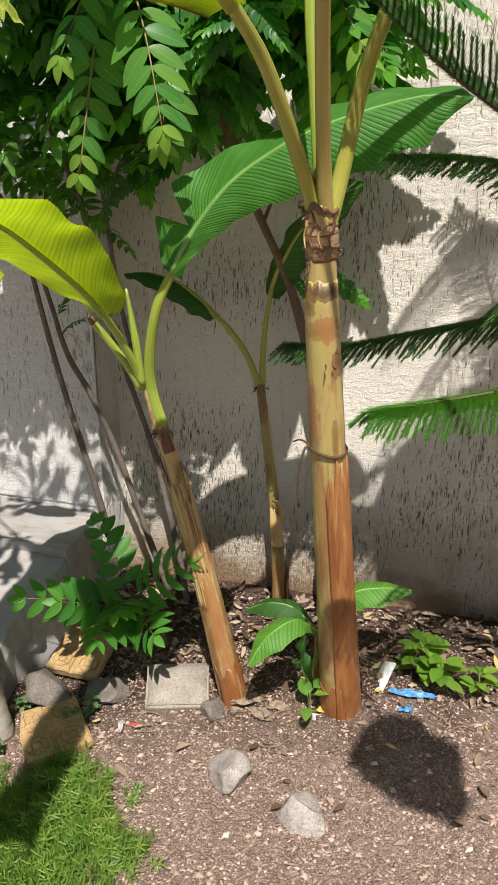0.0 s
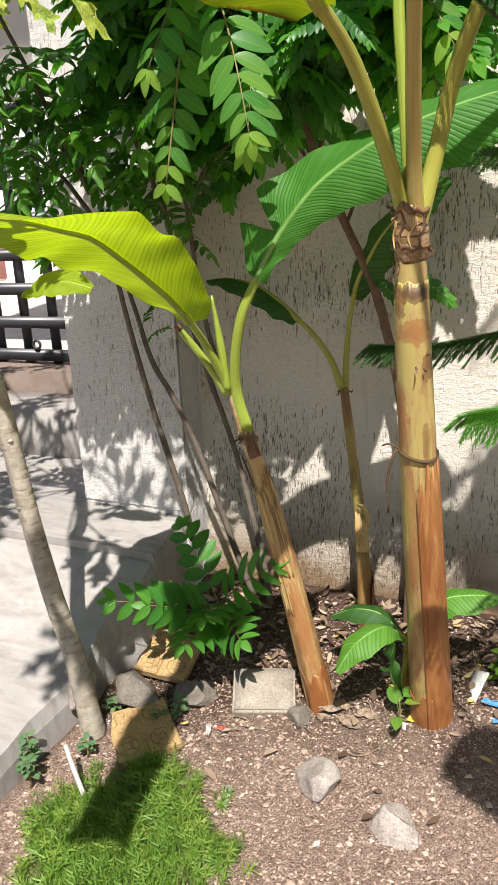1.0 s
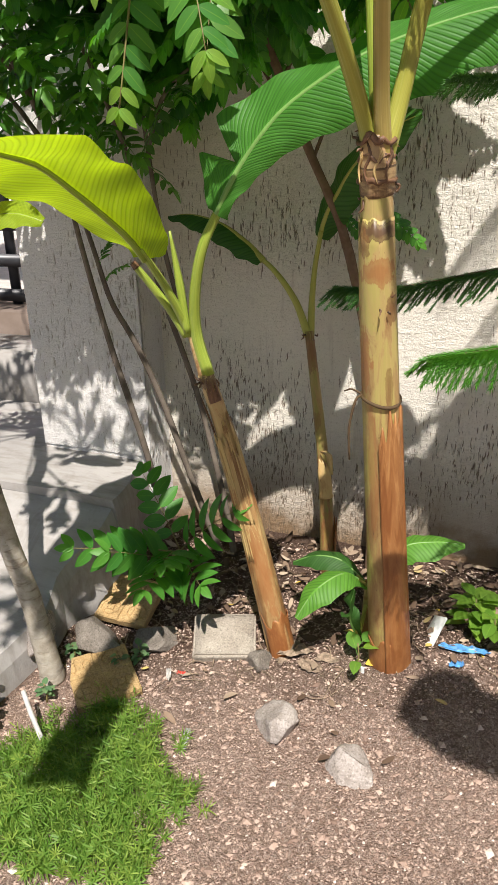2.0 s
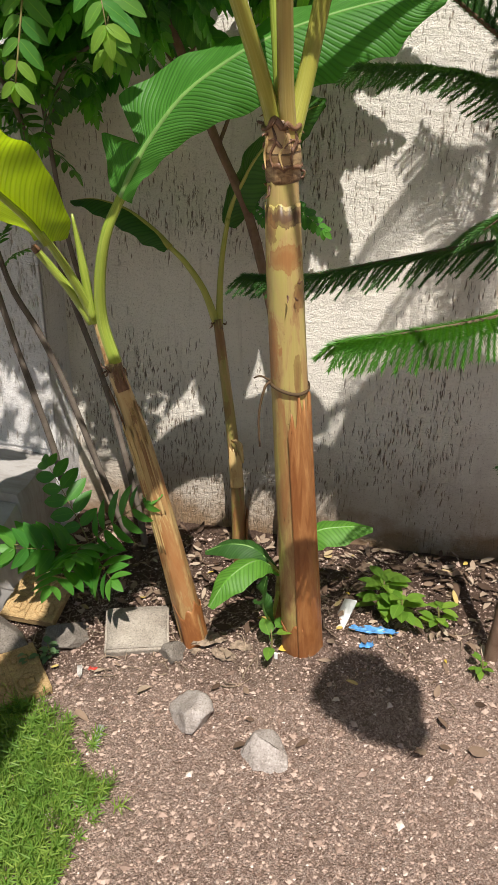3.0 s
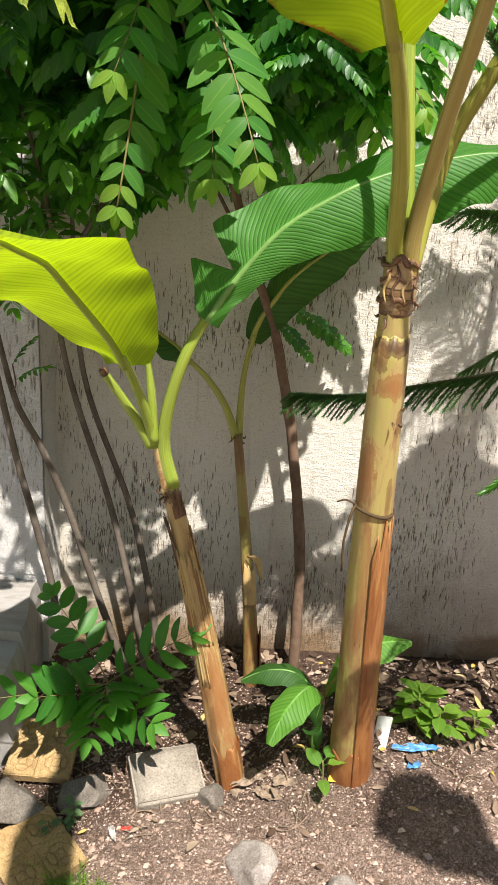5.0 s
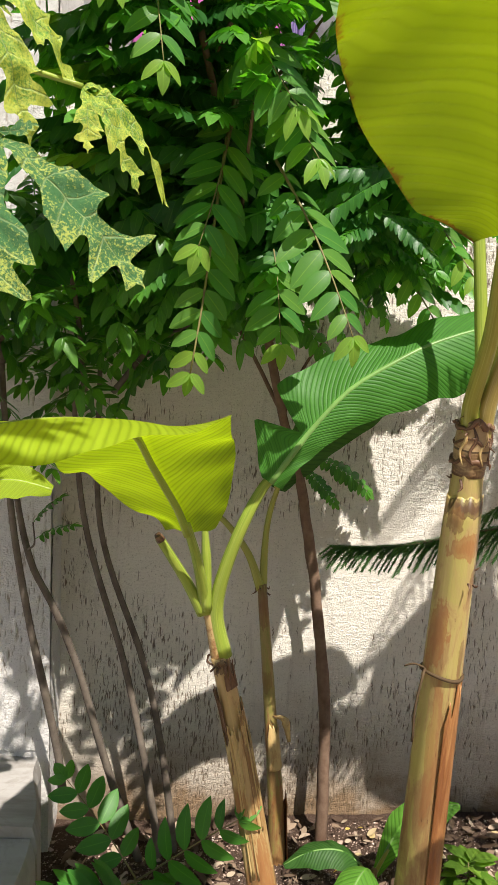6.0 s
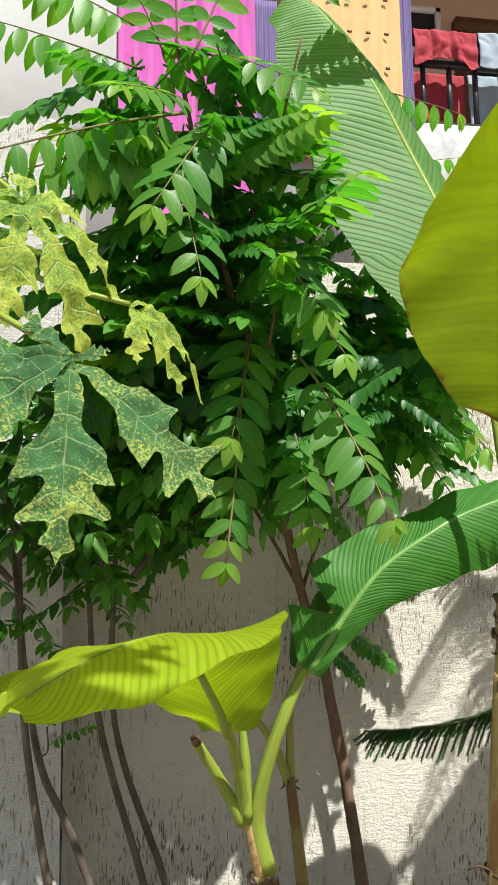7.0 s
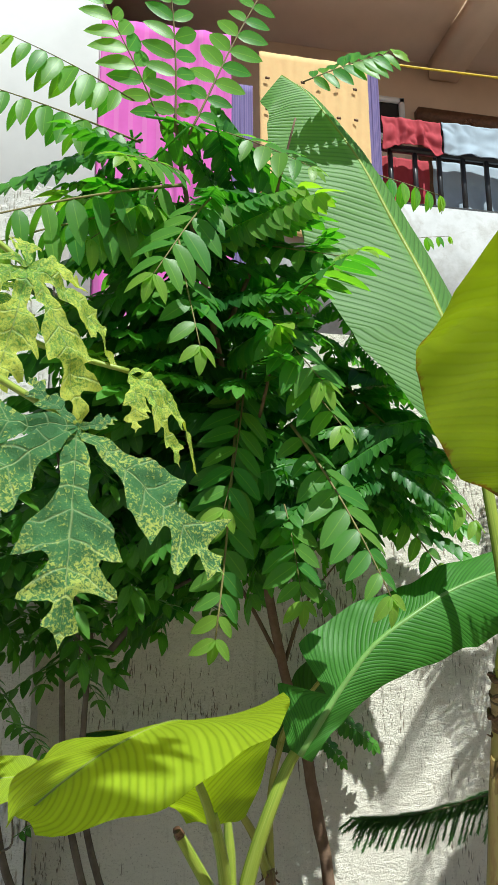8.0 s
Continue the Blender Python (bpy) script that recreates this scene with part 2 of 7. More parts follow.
def pseudostem_material(name, green, tan, brown, rust=0.0, reach=0.5, rings=(), patches=()):
    """Banana stem: cream and yellow-green, drying to tan and rust in long ragged patches, more towards the foot."""
    m = Mat(name, 0.42, 0.45)
    uv = m.sep(m.coords("UV"))
    fib = m.noise(30, 5, 0.65, m.coords("UV", (1.3, 0.10, 1)))
    fine = m.noise(110, 4, 0.65, m.coords("UV", (1.0, 0.04, 1)))
    blot = m.noise(6.0, 6, 0.65, m.coords("UV", (1.0, 1.5, 1)), 0.7)
    small = m.noise(24, 5, 0.7, m.coords("UV", (1.0, 1.3, 1)), 0.4)
    foot = m.math("MULTIPLY", m.math("SUBTRACT", reach, uv[1]), 0.30)
    dry = m.math("ADD", m.math("ADD", m.math("MULTIPLY", blot, 0.85), m.math("MULTIPLY", fib, 0.25)), m.math("ADD", foot, rust))
    col = m.mix(m.ramp(blot, [(0.38, (0, 0, 0)), (0.62, (1, 1, 1))]), green, tan)
    pale = tuple(min(1, c * 1.25 + 0.05) for c in tan)
    col = m.mix(m.ramp(fib, [(0.52, (0, 0, 0)), (0.75, (0.4, 0.4, 0.4))]), col, pale)
    mid = tuple((a * 0.4 + b * 0.6) for a, b in zip(tan, brown))
    col = m.mix(m.ramp(dry, [(0.585, (0, 0, 0)), (0.68, (0.75, 0.75, 0.75)), (0.8, (0.95, 0.95, 0.95))]), col, mid)
    col = m.mix(m.ramp(m.math("ADD", dry, m.math("MULTIPLY", small, 0.25)), [(0.82, (0, 0, 0)), (0.96, (0.85, 0.85, 0.85))]), col, brown)
    col = m.mix(m.ramp(m.math("ADD", small, m.math("MULTIPLY", fib, 0.4)), [(0.86, (0, 0, 0)), (0.93, (0.8, 0.8, 0.8))]), col, tuple(c * 0.35 for c in brown))
    col = m.mix(m.math("MULTIPLY", fine, 0.22), col, tuple(c * 0.6 for c in brown))
    # dried patches with ragged outlines: centre and half size round and along the stem
    if patches:
        edge = m.noise(8, 7, 0.66, m.coords("UV", (1.0, 3.4, 1)), 0.2)
        split = m.noise(26, 4, 0.6, m.coords("UV", (1.2, 0.5, 1)))
        rough = m.math("ADD", m.math("MULTIPLY", m.math("SUBTRACT", edge, 0.5), 3.0), m.math("MULTIPLY", m.math("SUBTRACT", split, 0.5), 1.6))
        for u0, v0, ru, rv, tone, deep in patches:
            du = m.math("ABSOLUTE", m.math("DIVIDE", m.math("SUBTRACT", uv[0], u0), ru))
            dv = m.math("ABSOLUTE", m.math("DIVIDE", m.math("SUBTRACT", uv[1], v0), rv))
            d = m.math("ADD", m.math("SQRT", m.math("ADD", m.math("MULTIPLY", du, du), m.math("MULTIPLY", dv, dv))), m.math("MULTIPLY", rough, 0.6))
            mask = m.ramp(d, [(0.30, (deep, deep, deep)), (0.72, (deep * 0.7,) * 3), (0.86, (deep * 0.9,) * 3), (1.0, (0, 0, 0))])
            body = m.mix(m.math("MULTIPLY", fib, 0.7), tone, tuple(min(1, c * 1.9) for c in tone))
            col = m.mix(mask, col, body)
    # old leaf scars: a dark ragged edge that fades downwards
    for k, (at, deep, sharp) in enumerate(rings):
        d = m.math("ADD", m.math("SUBTRACT", at, uv[1]), m.math("MULTIPLY", m.math("SUBTRACT", blot, 0.5), 0.35 / sharp))
        d = m.math("ADD", d, m.math("MULTIPLY", m.math("SUBTRACT", small, 0.5), 0.25 / sharp))
        band = m.ramp(m.math("MULTIPLY", d, sharp), [(0.0, (0, 0, 0)), (0.04, (deep, deep, deep)), (0.45, (deep * 0.8,) * 3), (0.6, (0, 0, 0))])
        col = m.mix(band, col, tuple(c * (0.35 if k % 2 else 0.75) for c in brown))
    m.color(col)
    m.bump(m.math("ADD", m.math("MULTIPLY", fine, 0.5), m.math("MULTIPLY", m.math("ADD", fib, small), 0.7)), 0.35, 0.002)
    return m.m


def wood_bark_material(name, a, b):
    m = Mat(name, 0.85, 0.2)
    n = m.noise(25, 5, 0.65, m.coords("Object", (1, 1, 0.5)))
    r = m.noise(28, 5, 0.7, m.coords("Object", (1, 1, 1.4)))
    m.color(m.ramp(m.math("ADD", m.math("MULTIPLY", n, 0.6), m.math("MULTIPLY", r, 0.4)), [(0.35, a), (0.65, b)]))
    m.bump(m.math("ADD", n, r), 0.5, 0.004)
    return m.m


STUCCO = stucco_material("white_stucco", (0.88, 0.825, 0.72), (0.28, 0.21, 0.14))
PILLAR_STUCCO = stucco_material("pillar_stucco", (0.80, 0.77, 0.73), (0.36, 0.32, 0.27), 0.0, (0.44, 0.385, 0.31))
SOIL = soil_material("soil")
CONCRETE = concrete_material("worn_concrete", (0.43, 0.405, 0.375))
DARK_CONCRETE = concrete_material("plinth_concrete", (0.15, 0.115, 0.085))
STREET = concrete_material("street_concrete", (0.62, 0.58, 0.53))
GREY_ROCK = stone_material("grey_granite", (0.50, 0.445, 0.40), (0.27, 0.225, 0.19))
DARK_ROCK = stone_material("dark_rock", (0.27, 0.235, 0.195), (0.13, 0.11, 0.09))
PAVER = stone_material("grey_paver", (0.42, 0.37, 0.30), (0.26, 0.22, 0.175))
TILE = stone_material("ochre_tile", (0.52, 0.36, 0.17), (0.36, 0.235, 0.105))
DARK_SCAR, RUST, SPLASH = (0.075, 0.036, 0.018), (0.27, 0.115, 0.04), (0.15, 0.07, 0.025)
STEM_A = pseudostem_material("pseudostem_old", (0.50, 0.43, 0.13), (0.52, 0.36, 0.15), (0.25, 0.11, 0.04), 0.04, 0.55, (), (
    (0.22, 0.825, 0.60, 0.020, DARK_SCAR, 0.95), (0.36, 0.800, 0.09, 0.030, SPLASH, 0.8), (0.20, 0.745, 0.20, 0.030, RUST, 0.85), (0.06, 0.672, 0.075, 0.030, SPLASH, 0.9), (0.37, 0.575, 0.10, 0.065, RUST, 0.9),
    (0.30, 0.40, 0.05, 0.10, RUST, 0.6), (0.12, 0.53, 0.04, 0.04, SPLASH, 0.7)))
STEM_B = pseudostem_material("pseudostem_young", (0.27, 0.26, 0.06), (0.40, 0.28, 0.11), (0.20, 0.085, 0.03), 0.03, 0.7, (), ((0.6, 0.95, 0.9, 0.05, SPLASH, 0.9), (0.75, 0.57, 0.3, 0.06, RUST, 0.7), (0.6, 0.30, 0.2, 0.10, RUST, 0.6), (0.8, 0.76, 0.2, 0.03, SPLASH, 0.6)))
STEM_TAN = pseudostem_material("pseudostem_tan", (0.54, 0.39, 0.17), (0.55, 0.37, 0.155), (0.25, 0.105, 0.035), 0.06, 0.6, (), ((0.25, 0.965, 0.9, 0.035, DARK_SCAR, 0.9), (0.20, 0.78, 0.25, 0.035, SPLASH, 0.8), (0.08, 0.62, 0.05, 0.13, SPLASH, 0.8), (0.3, 0.52, 0.09, 0.05, RUST, 0.8), (0.12, 0.32, 0.10, 0.16, RUST, 0.8), (0.26, 0.18, 0.05, 0.10, SPLASH, 0.6)))
SHEATH_BROWN = pseudostem_material("dry_sheath", (0.50, 0.25, 0.09), (0.46, 0.21, 0.07), (0.24, 0.085, 0.025), 0.12)
SHEATH_DARK = pseudostem_material("dark_sheath", (0.24, 0.13, 0.07), (0.20, 0.10, 0.05), (0.07, 0.035, 0.02), 0.12)
NECK = pseudostem_material("neck_sheath", (0.52, 0.36, 0.18), (0.46, 0.29, 0.13), (0.12, 0.06, 0.03), 0.04, 0.5, ((0.985, 0.9, 14.0), (0.50, 0.9, 14.0)))
SHEATH_TAN = pseudostem_material("tan_sheath", (0.62, 0.46, 0.20), (0.60, 0.40, 0.16), (0.30, 0.13, 0.045), 0.0)


def petiole_material(name, a, b, edge):
    """Smooth leaf stalk with long pale and dark streaks and a few brown scuffs."""
    m = Mat(name, 0.36, 0.45)
    run = m.noise(22, 5, 0.65, m.coords("UV", (1.0, 0.07, 1)))
    wide = m.noise(5, 4, 0.6, m.coords("UV", (1.0, 0.4, 1)))
    scuff = m.noise(30, 5, 0.7, m.coords("UV", (1.0, 0.35, 1)))
    col = m.mix(m.ramp(wide, [(0.38, (0, 0, 0)), (0.62, (1, 1, 1))]), a, b)
    col = m.mix(m.ramp(run, [(0.50, (0, 0, 0)), (0.68, (0.7, 0.7, 0.7))]), col, edge)
    col = m.mix(m.ramp(run, [(0.32, (0.55, 0.55, 0.55)), (0.44, (0, 0, 0))]), col, tuple(c * 0.55 for c in a))
    col = m.mix(m.ramp(scuff, [(0.66, (0, 0, 0)), (0.74, (0.6, 0.6, 0.6))]), col, (0.20, 0.10, 0.03))
    m.color(col)
    m.bump(run, 0.3, 0.002)
    return m.m


PETIOLE = petiole_material("petiole_green", (0.30, 0.31, 0.045), (0.38, 0.36, 0.06), (0.52, 0.50, 0.16))
PETIOLE_BROWN = petiole_material("petiole_tan", (0.36, 0.29, 0.07), (0.44, 0.33, 0.10), (0.56, 0.46, 0.18))
PETIOLE_LIME = petiole_material("petiole_lime", (0.22, 0.31, 0.035), (0.31, 0.38, 0.05), (0.46, 0.50, 0.12))
RIB_GREEN = plain("midrib_green", (0.17, 0.32, 0.08), 0.4, 0.2, 18)
BLADE_LIME = banana_material("banana_blade_lime", (0.31, 0.47, 0.022), (0.42, 0.56, 0.03), 0.56, (1.45, 1.40, 0.3))
BLADE_GREEN = banana_material("banana_blade_green", (0.042, 0.17, 0.020), (0.085, 0.265, 0.034), 0.36, (1.2, 1.6, 0.30))
BLADE_YOUNG = banana_material("banana_blade_young", (0.09, 0.26, 0.03), (0.16, 0.37, 0.05), 0.4, (1.3, 1.6, 0.35), veins=130.0)
BLADE_DARK = banana_material("banana_blade_dark", (0.03, 0.10, 0.02), (0.05, 0.14, 0.02), 0.3, veins=170.0)
BLADE_OLD = banana_material("banana_blade_scorched", (0.17, 0.26, 0.015), (0.25, 0.35, 0.022), 0.54, (1.65, 1.5, 0.2), 0.4, 0.9, veins=380.0, ribbed=0.14)
BLADE_PALE = banana_material("banana_blade_pale", (0.10, 0.24, 0.06), (0.15, 0.30, 0.075), 0.32, (1.3, 1.6, 0.5), 0.5)
FROND = leaf_material("gooseberry_leaf", (0.036, 0.15, 0.034), (0.17, 0.43, 0.06), 0.46, (1.5, 1.9, 0.30), 0.40, spec=0.45)
FROND_BRIGHT = leaf_material("gooseberry_young_leaf", (0.09, 0.29, 0.06), (0.42, 0.58, 0.08), 0.52, (1.5, 1.8, 0.32), 0.38, spec=0.45)
BUSH = leaf_material("broad_leaf", (0.040, 0.135, 0.024), (0.14, 0.33, 0.04), 0.40, (1.4, 1.7, 0.4), 0.36, spec=0.45)
SAPLING = leaf_material("sapling_leaf", (0.055, 0.21, 0.03), (0.15, 0.38, 0.05), 0.38, (1.4, 1.7, 0.35), 0.45)
WEED = leaf_material("weed_leaf", (0.12, 0.25, 0.03), (0.28, 0.44, 0.06), 0.35)
SUCCULENT = leaf_material("succulent_leaf", (0.10, 0.20, 0.09), (0.22, 0.33, 0.14), 0.2)
NEEDLE = leaf_material("araucaria_needle", (0.045, 0.135, 0.035), (0.12, 0.26, 0.05), 0.25)
NEEDLE_NEW = leaf_material("araucaria_new_needle", (0.07, 0.24, 0.03), (0.16, 0.40, 0.05), 0.3)
MOSS_ROSE = leaf_material("moss_rose_leaf", (0.15, 0.29, 0.045), (0.42, 0.52, 0.11), 0.35, (1.6, 1.5, 0.5), 0.5)
BARK = wood_bark_material("brown_bark", (0.12, 0.07, 0.045), (0.24, 0.16, 0.11))
BARK_GREY = wood_bark_material("grey_bark", (0.09, 0.07, 0.055), (0.20, 0.165, 0.13))


def ringed_bark_material(name, a, b, scar):
    """Smooth grey bark with level, broken ring scars."""
    m = Mat(name, 0.8, 0.2)
    n = m.noise(26, 5, 0.65)
    r = m.noise(34, 4, 0.6, m.coords("Object", (0.35, 0.35, 1.6)))
    spot = m.noise(120, 4, 0.7)
    col = m.ramp(n, [(0.35, a), (0.65, b)])
    rings = m.ramp(r, [(0.57, (0, 0, 0)), (0.66, (0.75, 0.75, 0.75))])
    col = m.mix(rings, col, scar)
    col = m.mix(m.ramp(spot, [(0.6, (0, 0, 0)), (0.72, (0.5, 0.5, 0.5))]), col, scar)
    m.color(col)
    m.bump(m.math("SUBTRACT", n, m.math("MULTIPLY", r, 1.2)), 0.6, 0.005)
    return m.m


PAPAYA_BARK = ringed_bark_material("papaya_bark", (0.33, 0.285, 0.22), (0.50, 0.45, 0.37), (0.19, 0.145, 0.10))
BROWN_SILL = concrete_material("brown_sill", (0.24, 0.185, 0.15))
TWIG = plain("twig", (0.20, 0.17, 0.06), 0.6, 0.3)
LITTER = plain("dry_leaf", (0.34, 0.23, 0.13), 0.8, 0.5, 12)
DRY_TWIG = plain("dry_twig", (0.30, 0.22, 0.15), 0.85, 0.5, 30)
IRON = plain("black_iron", (0.035, 0.036, 0.04), 0.35, 0.3, 8)
TIE = plain("tie_cord", (0.09, 0.055, 0.025), 0.8)
BLUE = plain("blue_plastic", (0.10, 0.30, 0.58), 0.3, 0.6, 60)
DIRTY_WHITE = plain("dirty_white", (0.52, 0.50, 0.46), 0.6, 0.3, 40)
WHITE = plain("white_scrap", (0.75, 0.75, 0.73), 0.5, 0.1)
YELLOW = plain("yellow_scrap", (0.75, 0.55, 0.03), 0.4)
RED = plain("red_scrap", (0.60, 0.05, 0.03), 0.4)
PAINT_WHITE = plain("white_paint", (0.75, 0.755, 0.75), 0.7, 0.06, 3)
PARAPET = concrete_material("parapet_render", (0.55, 0.55, 0.55))
PAINT_BEIGE = plain("beige_paint", (0.68, 0.52, 0.38), 0.8, 0.05, 3)
PAINT_TAN = plain("tan_paint", (0.72, 0.54, 0.41), 0.8, 0.05, 3)
DOOR_WOOD = plain("door_wood", (0.13, 0.06, 0.03), 0.5, 0.3)
DARK = plain("dark_interior", (0.02, 0.018, 0.016), 0.9)

# ---- helpers for shapes ----


def thing(name, label, category, at=(0, 0, 0), group="", kind=""):
    e = new(name)
    e.location = at
    e.empty_display_size = 0.05
    return tagged(e, label, category, group, kind)


def adopt(ob, parent):
    """Makes ob, placed in world terms, a part of parent."""
    ob.parent = parent
    m = parent.matrix_basis
    if parent.parent:
        m = parent.parent.matrix_basis @ parent.matrix_parent_inverse @ m
    ob.matrix_parent_inverse = m.inverted()
    return ob


def mesh_of(bm, material, name="mesh", smooth=True):
    me = bpy.data.meshes.new(name)
    bm.to_mesh(me)
    bm.free()
    me.materials.append(material)
    if smooth:
        me.polygons.foreach_set("use_smooth", [True] * len(me.polygons))
    return me


def part(name, bm, material, parent=None, label="", smooth=True, kind="", category=""):
    ob = new(name, mesh_of(bm, material, name, smooth))
    if parent:
        adopt(ob, parent)
    return tagged(ob, label, category, "", kind)


def shared(name, me, parent, m, label=""):
    ob = new(name, me)
    ob.matrix_basis = m
    adopt(ob, parent)
    return tagged(ob, label)


def spline(points, n):
    """Points along a Catmull-Rom curve."""
    p = [Vector(q) for q in points]
    p = [p[0] * 2 - p[1]] + p + [p[-1] * 2 - p[-2]]
    out = []
    k = len(p) - 3
    for i in range(n + 1):
        u = i / n * k
        j = min(int(u), k - 1)
        t = u - j
        a, b, c, d = p[j:j + 4]
        out.append(0.5 * ((2 * b) + (c - a) * t + (2 * a - 5 * b + 4 * c - d) * t * t + (3 * b - a - 3 * c + d) * t ** 3))
    return out


def lerp_list(vals, s):
    if len(vals) == 1:
        return vals[0]
    u = s * (len(vals) - 1)
    j = min(int(u), len(vals) - 2)
    return vals[j] + (vals[j + 1] - vals[j]) * (u - j)


def frames_along(pts, up=(0, 0, 1)):
    """Tangent, side and normal at each point."""
    out = []
    ref = Vector(up)
    for i, p in enumerate(pts):
        t = (pts[min(i + 1, len(pts) - 1)] - pts[max(i - 1, 0)]).normalized()
        side = t.cross(ref)
        if side.length < 1e-4:
            side = t.cross(Vector((1, 0, 0.1)))
        side.normalize()
        nrm = side.cross(t).normalized()
        out.append((t, side, nrm))
    return out


def tube(points, radii, seg=10, n=16, wob=0.0, cap=True, bm=None, flat=1.0, up=(0.13, 0.9, 0.2)):
    """A tapered tube along a curve; UV x runs round it, UV y along it."""
    bm = bm or bmesh.new()
    uvl = bm.loops.layers.uv.verify()
    pts = spline(points, n)
    fr = frames_along(pts, up)
    rings = []
    for i, (p, (t, a, b)) in enumerate(zip(pts, fr)):
        s = i / n
        r = lerp_list(radii, s)
        ring = []
        for k in range(seg):
            an = 2 * math.pi * k / seg
            q = a * math.cos(an) + b * math.sin(an) * flat
            rr = r * (1 + wob * noise.noise(p * 14 + q * 2))
            ring.append(bm.verts.new(p + q * rr))
        rings.append(ring)
    for i in range(n):
        for k in range(seg):
            f = bm.faces.new((rings[i][k], rings[i][(k + 1) % seg], rings[i + 1][(k + 1) % seg], rings[i + 1][k]))
            for lp, (uu, vv) in zip(f.loops, ((k, i), (k + 1, i), (k + 1, i + 1), (k, i + 1))):
                lp[uvl].uv = (uu / seg, vv / n)
    if cap:
        bm.faces.new(rings[-1])
        bm.faces.new(rings[0][::-1])
    return bm


def box_bm(size, at=(0, 0, 0), bevel=0.0, rot=None, bm=None):
    bm = bm or bmesh.new()
    res = bmesh.ops.create_cube(bm, size=1.0)
    m = Matrix.Translation(at) @ (rot.to_4x4() if rot else Matrix()) @ Matrix.Diagonal((*size, 1))
    bmesh.ops.transform(bm, matrix=m, verts=res["verts"])
    if bevel:
        es = {e for v in res["verts"] for e in v.link_edges}
        bmesh.ops.bevel(bm, geom=list(es), offset=bevel, segments=2, affect="EDGES")
    return bm


def smooth_step(a, b, x):
    t = min(1, max(0, (x - a) / (b - a)))
    return t * t * (3 - 2 * t)


def ground_z(x, y):
    """Height of the garden soil: it rises to a low bank along the wall."""
    z = 0.15 * smooth_step(0.98, 2.15, y) + 0.012 * noise.noise(Vector((x * 3, y * 3, 0)))
    z += 0.05 * math.exp(-((x + 0.10) ** 2 + (y - 1.56) ** 2) / 0.05)
    z += 0.03 * smooth_step(-0.35, 0.15, x) * smooth_step(0.85, 1.35, y) * (1 - smooth_step(1.9, 2.2, y))
    return z


# ---- ground, wall, pillar, platform ----


def grid_mesh(name, xs, ys, fn, material):
    """A sheet over the lines xs and ys; fn gives each corner's place."""
    nx, ny = len(xs), len(ys)
    v = [fn(x, y) for y in ys for x in xs]
    f = [(j * nx + i, j * nx + i + 1, (j + 1) * nx + i + 1, (j + 1) * nx + i) for j in range(ny - 1) for i in range(nx - 1)]
    me = bpy.data.meshes.new(name)
    me.from_pydata(v, [], f)
    me.materials.append(material)
    me.polygons.foreach_set("use_smooth", [True] * len(f))
    return new(name, me)


def soil_point(x, y):
    z = ground_z(x, y)
    near = max(0.0, 1 - abs(x + 0.3) / 2.0)
    z += near * (0.006 * noise.noise(Vector((x * 22, y * 22, 3))) + 0.004 * noise.noise(Vector((x * 60, y * 60, 8))))
    if x < -1.15 and y > 0.25:
        z -= 0.12 * smooth_step(-1.15, -1.35, x)
    if y > 2.2:
        z -= 0.3
    return (x, y, z)


fine_x = [-1.5 + 0.0125 * i for i in range(193)]
fine_y = [0.1 + 0.0125 * i for i in range(163)]
far = [-3000, -300, -60, -20, -8, -4, -2.5, -1.8]
xs = far + fine_x + [1.1, 1.5, 2.5, 4, 8, 20, 60, 300, 3000]
ys = [-3000, -300, -60, -20, -8, -4, -2, -1, -0.5, -0.2, 0] + fine_y + [2.3, 2.6, 4, 8, 20, 60, 300, 3000]
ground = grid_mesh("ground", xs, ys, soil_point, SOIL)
tagged(ground, "reddish brown gravelly garden soil, partly shaded", "ground", kind="structure")

WALL_Y, WALL_TOP = 2.1, 2.50


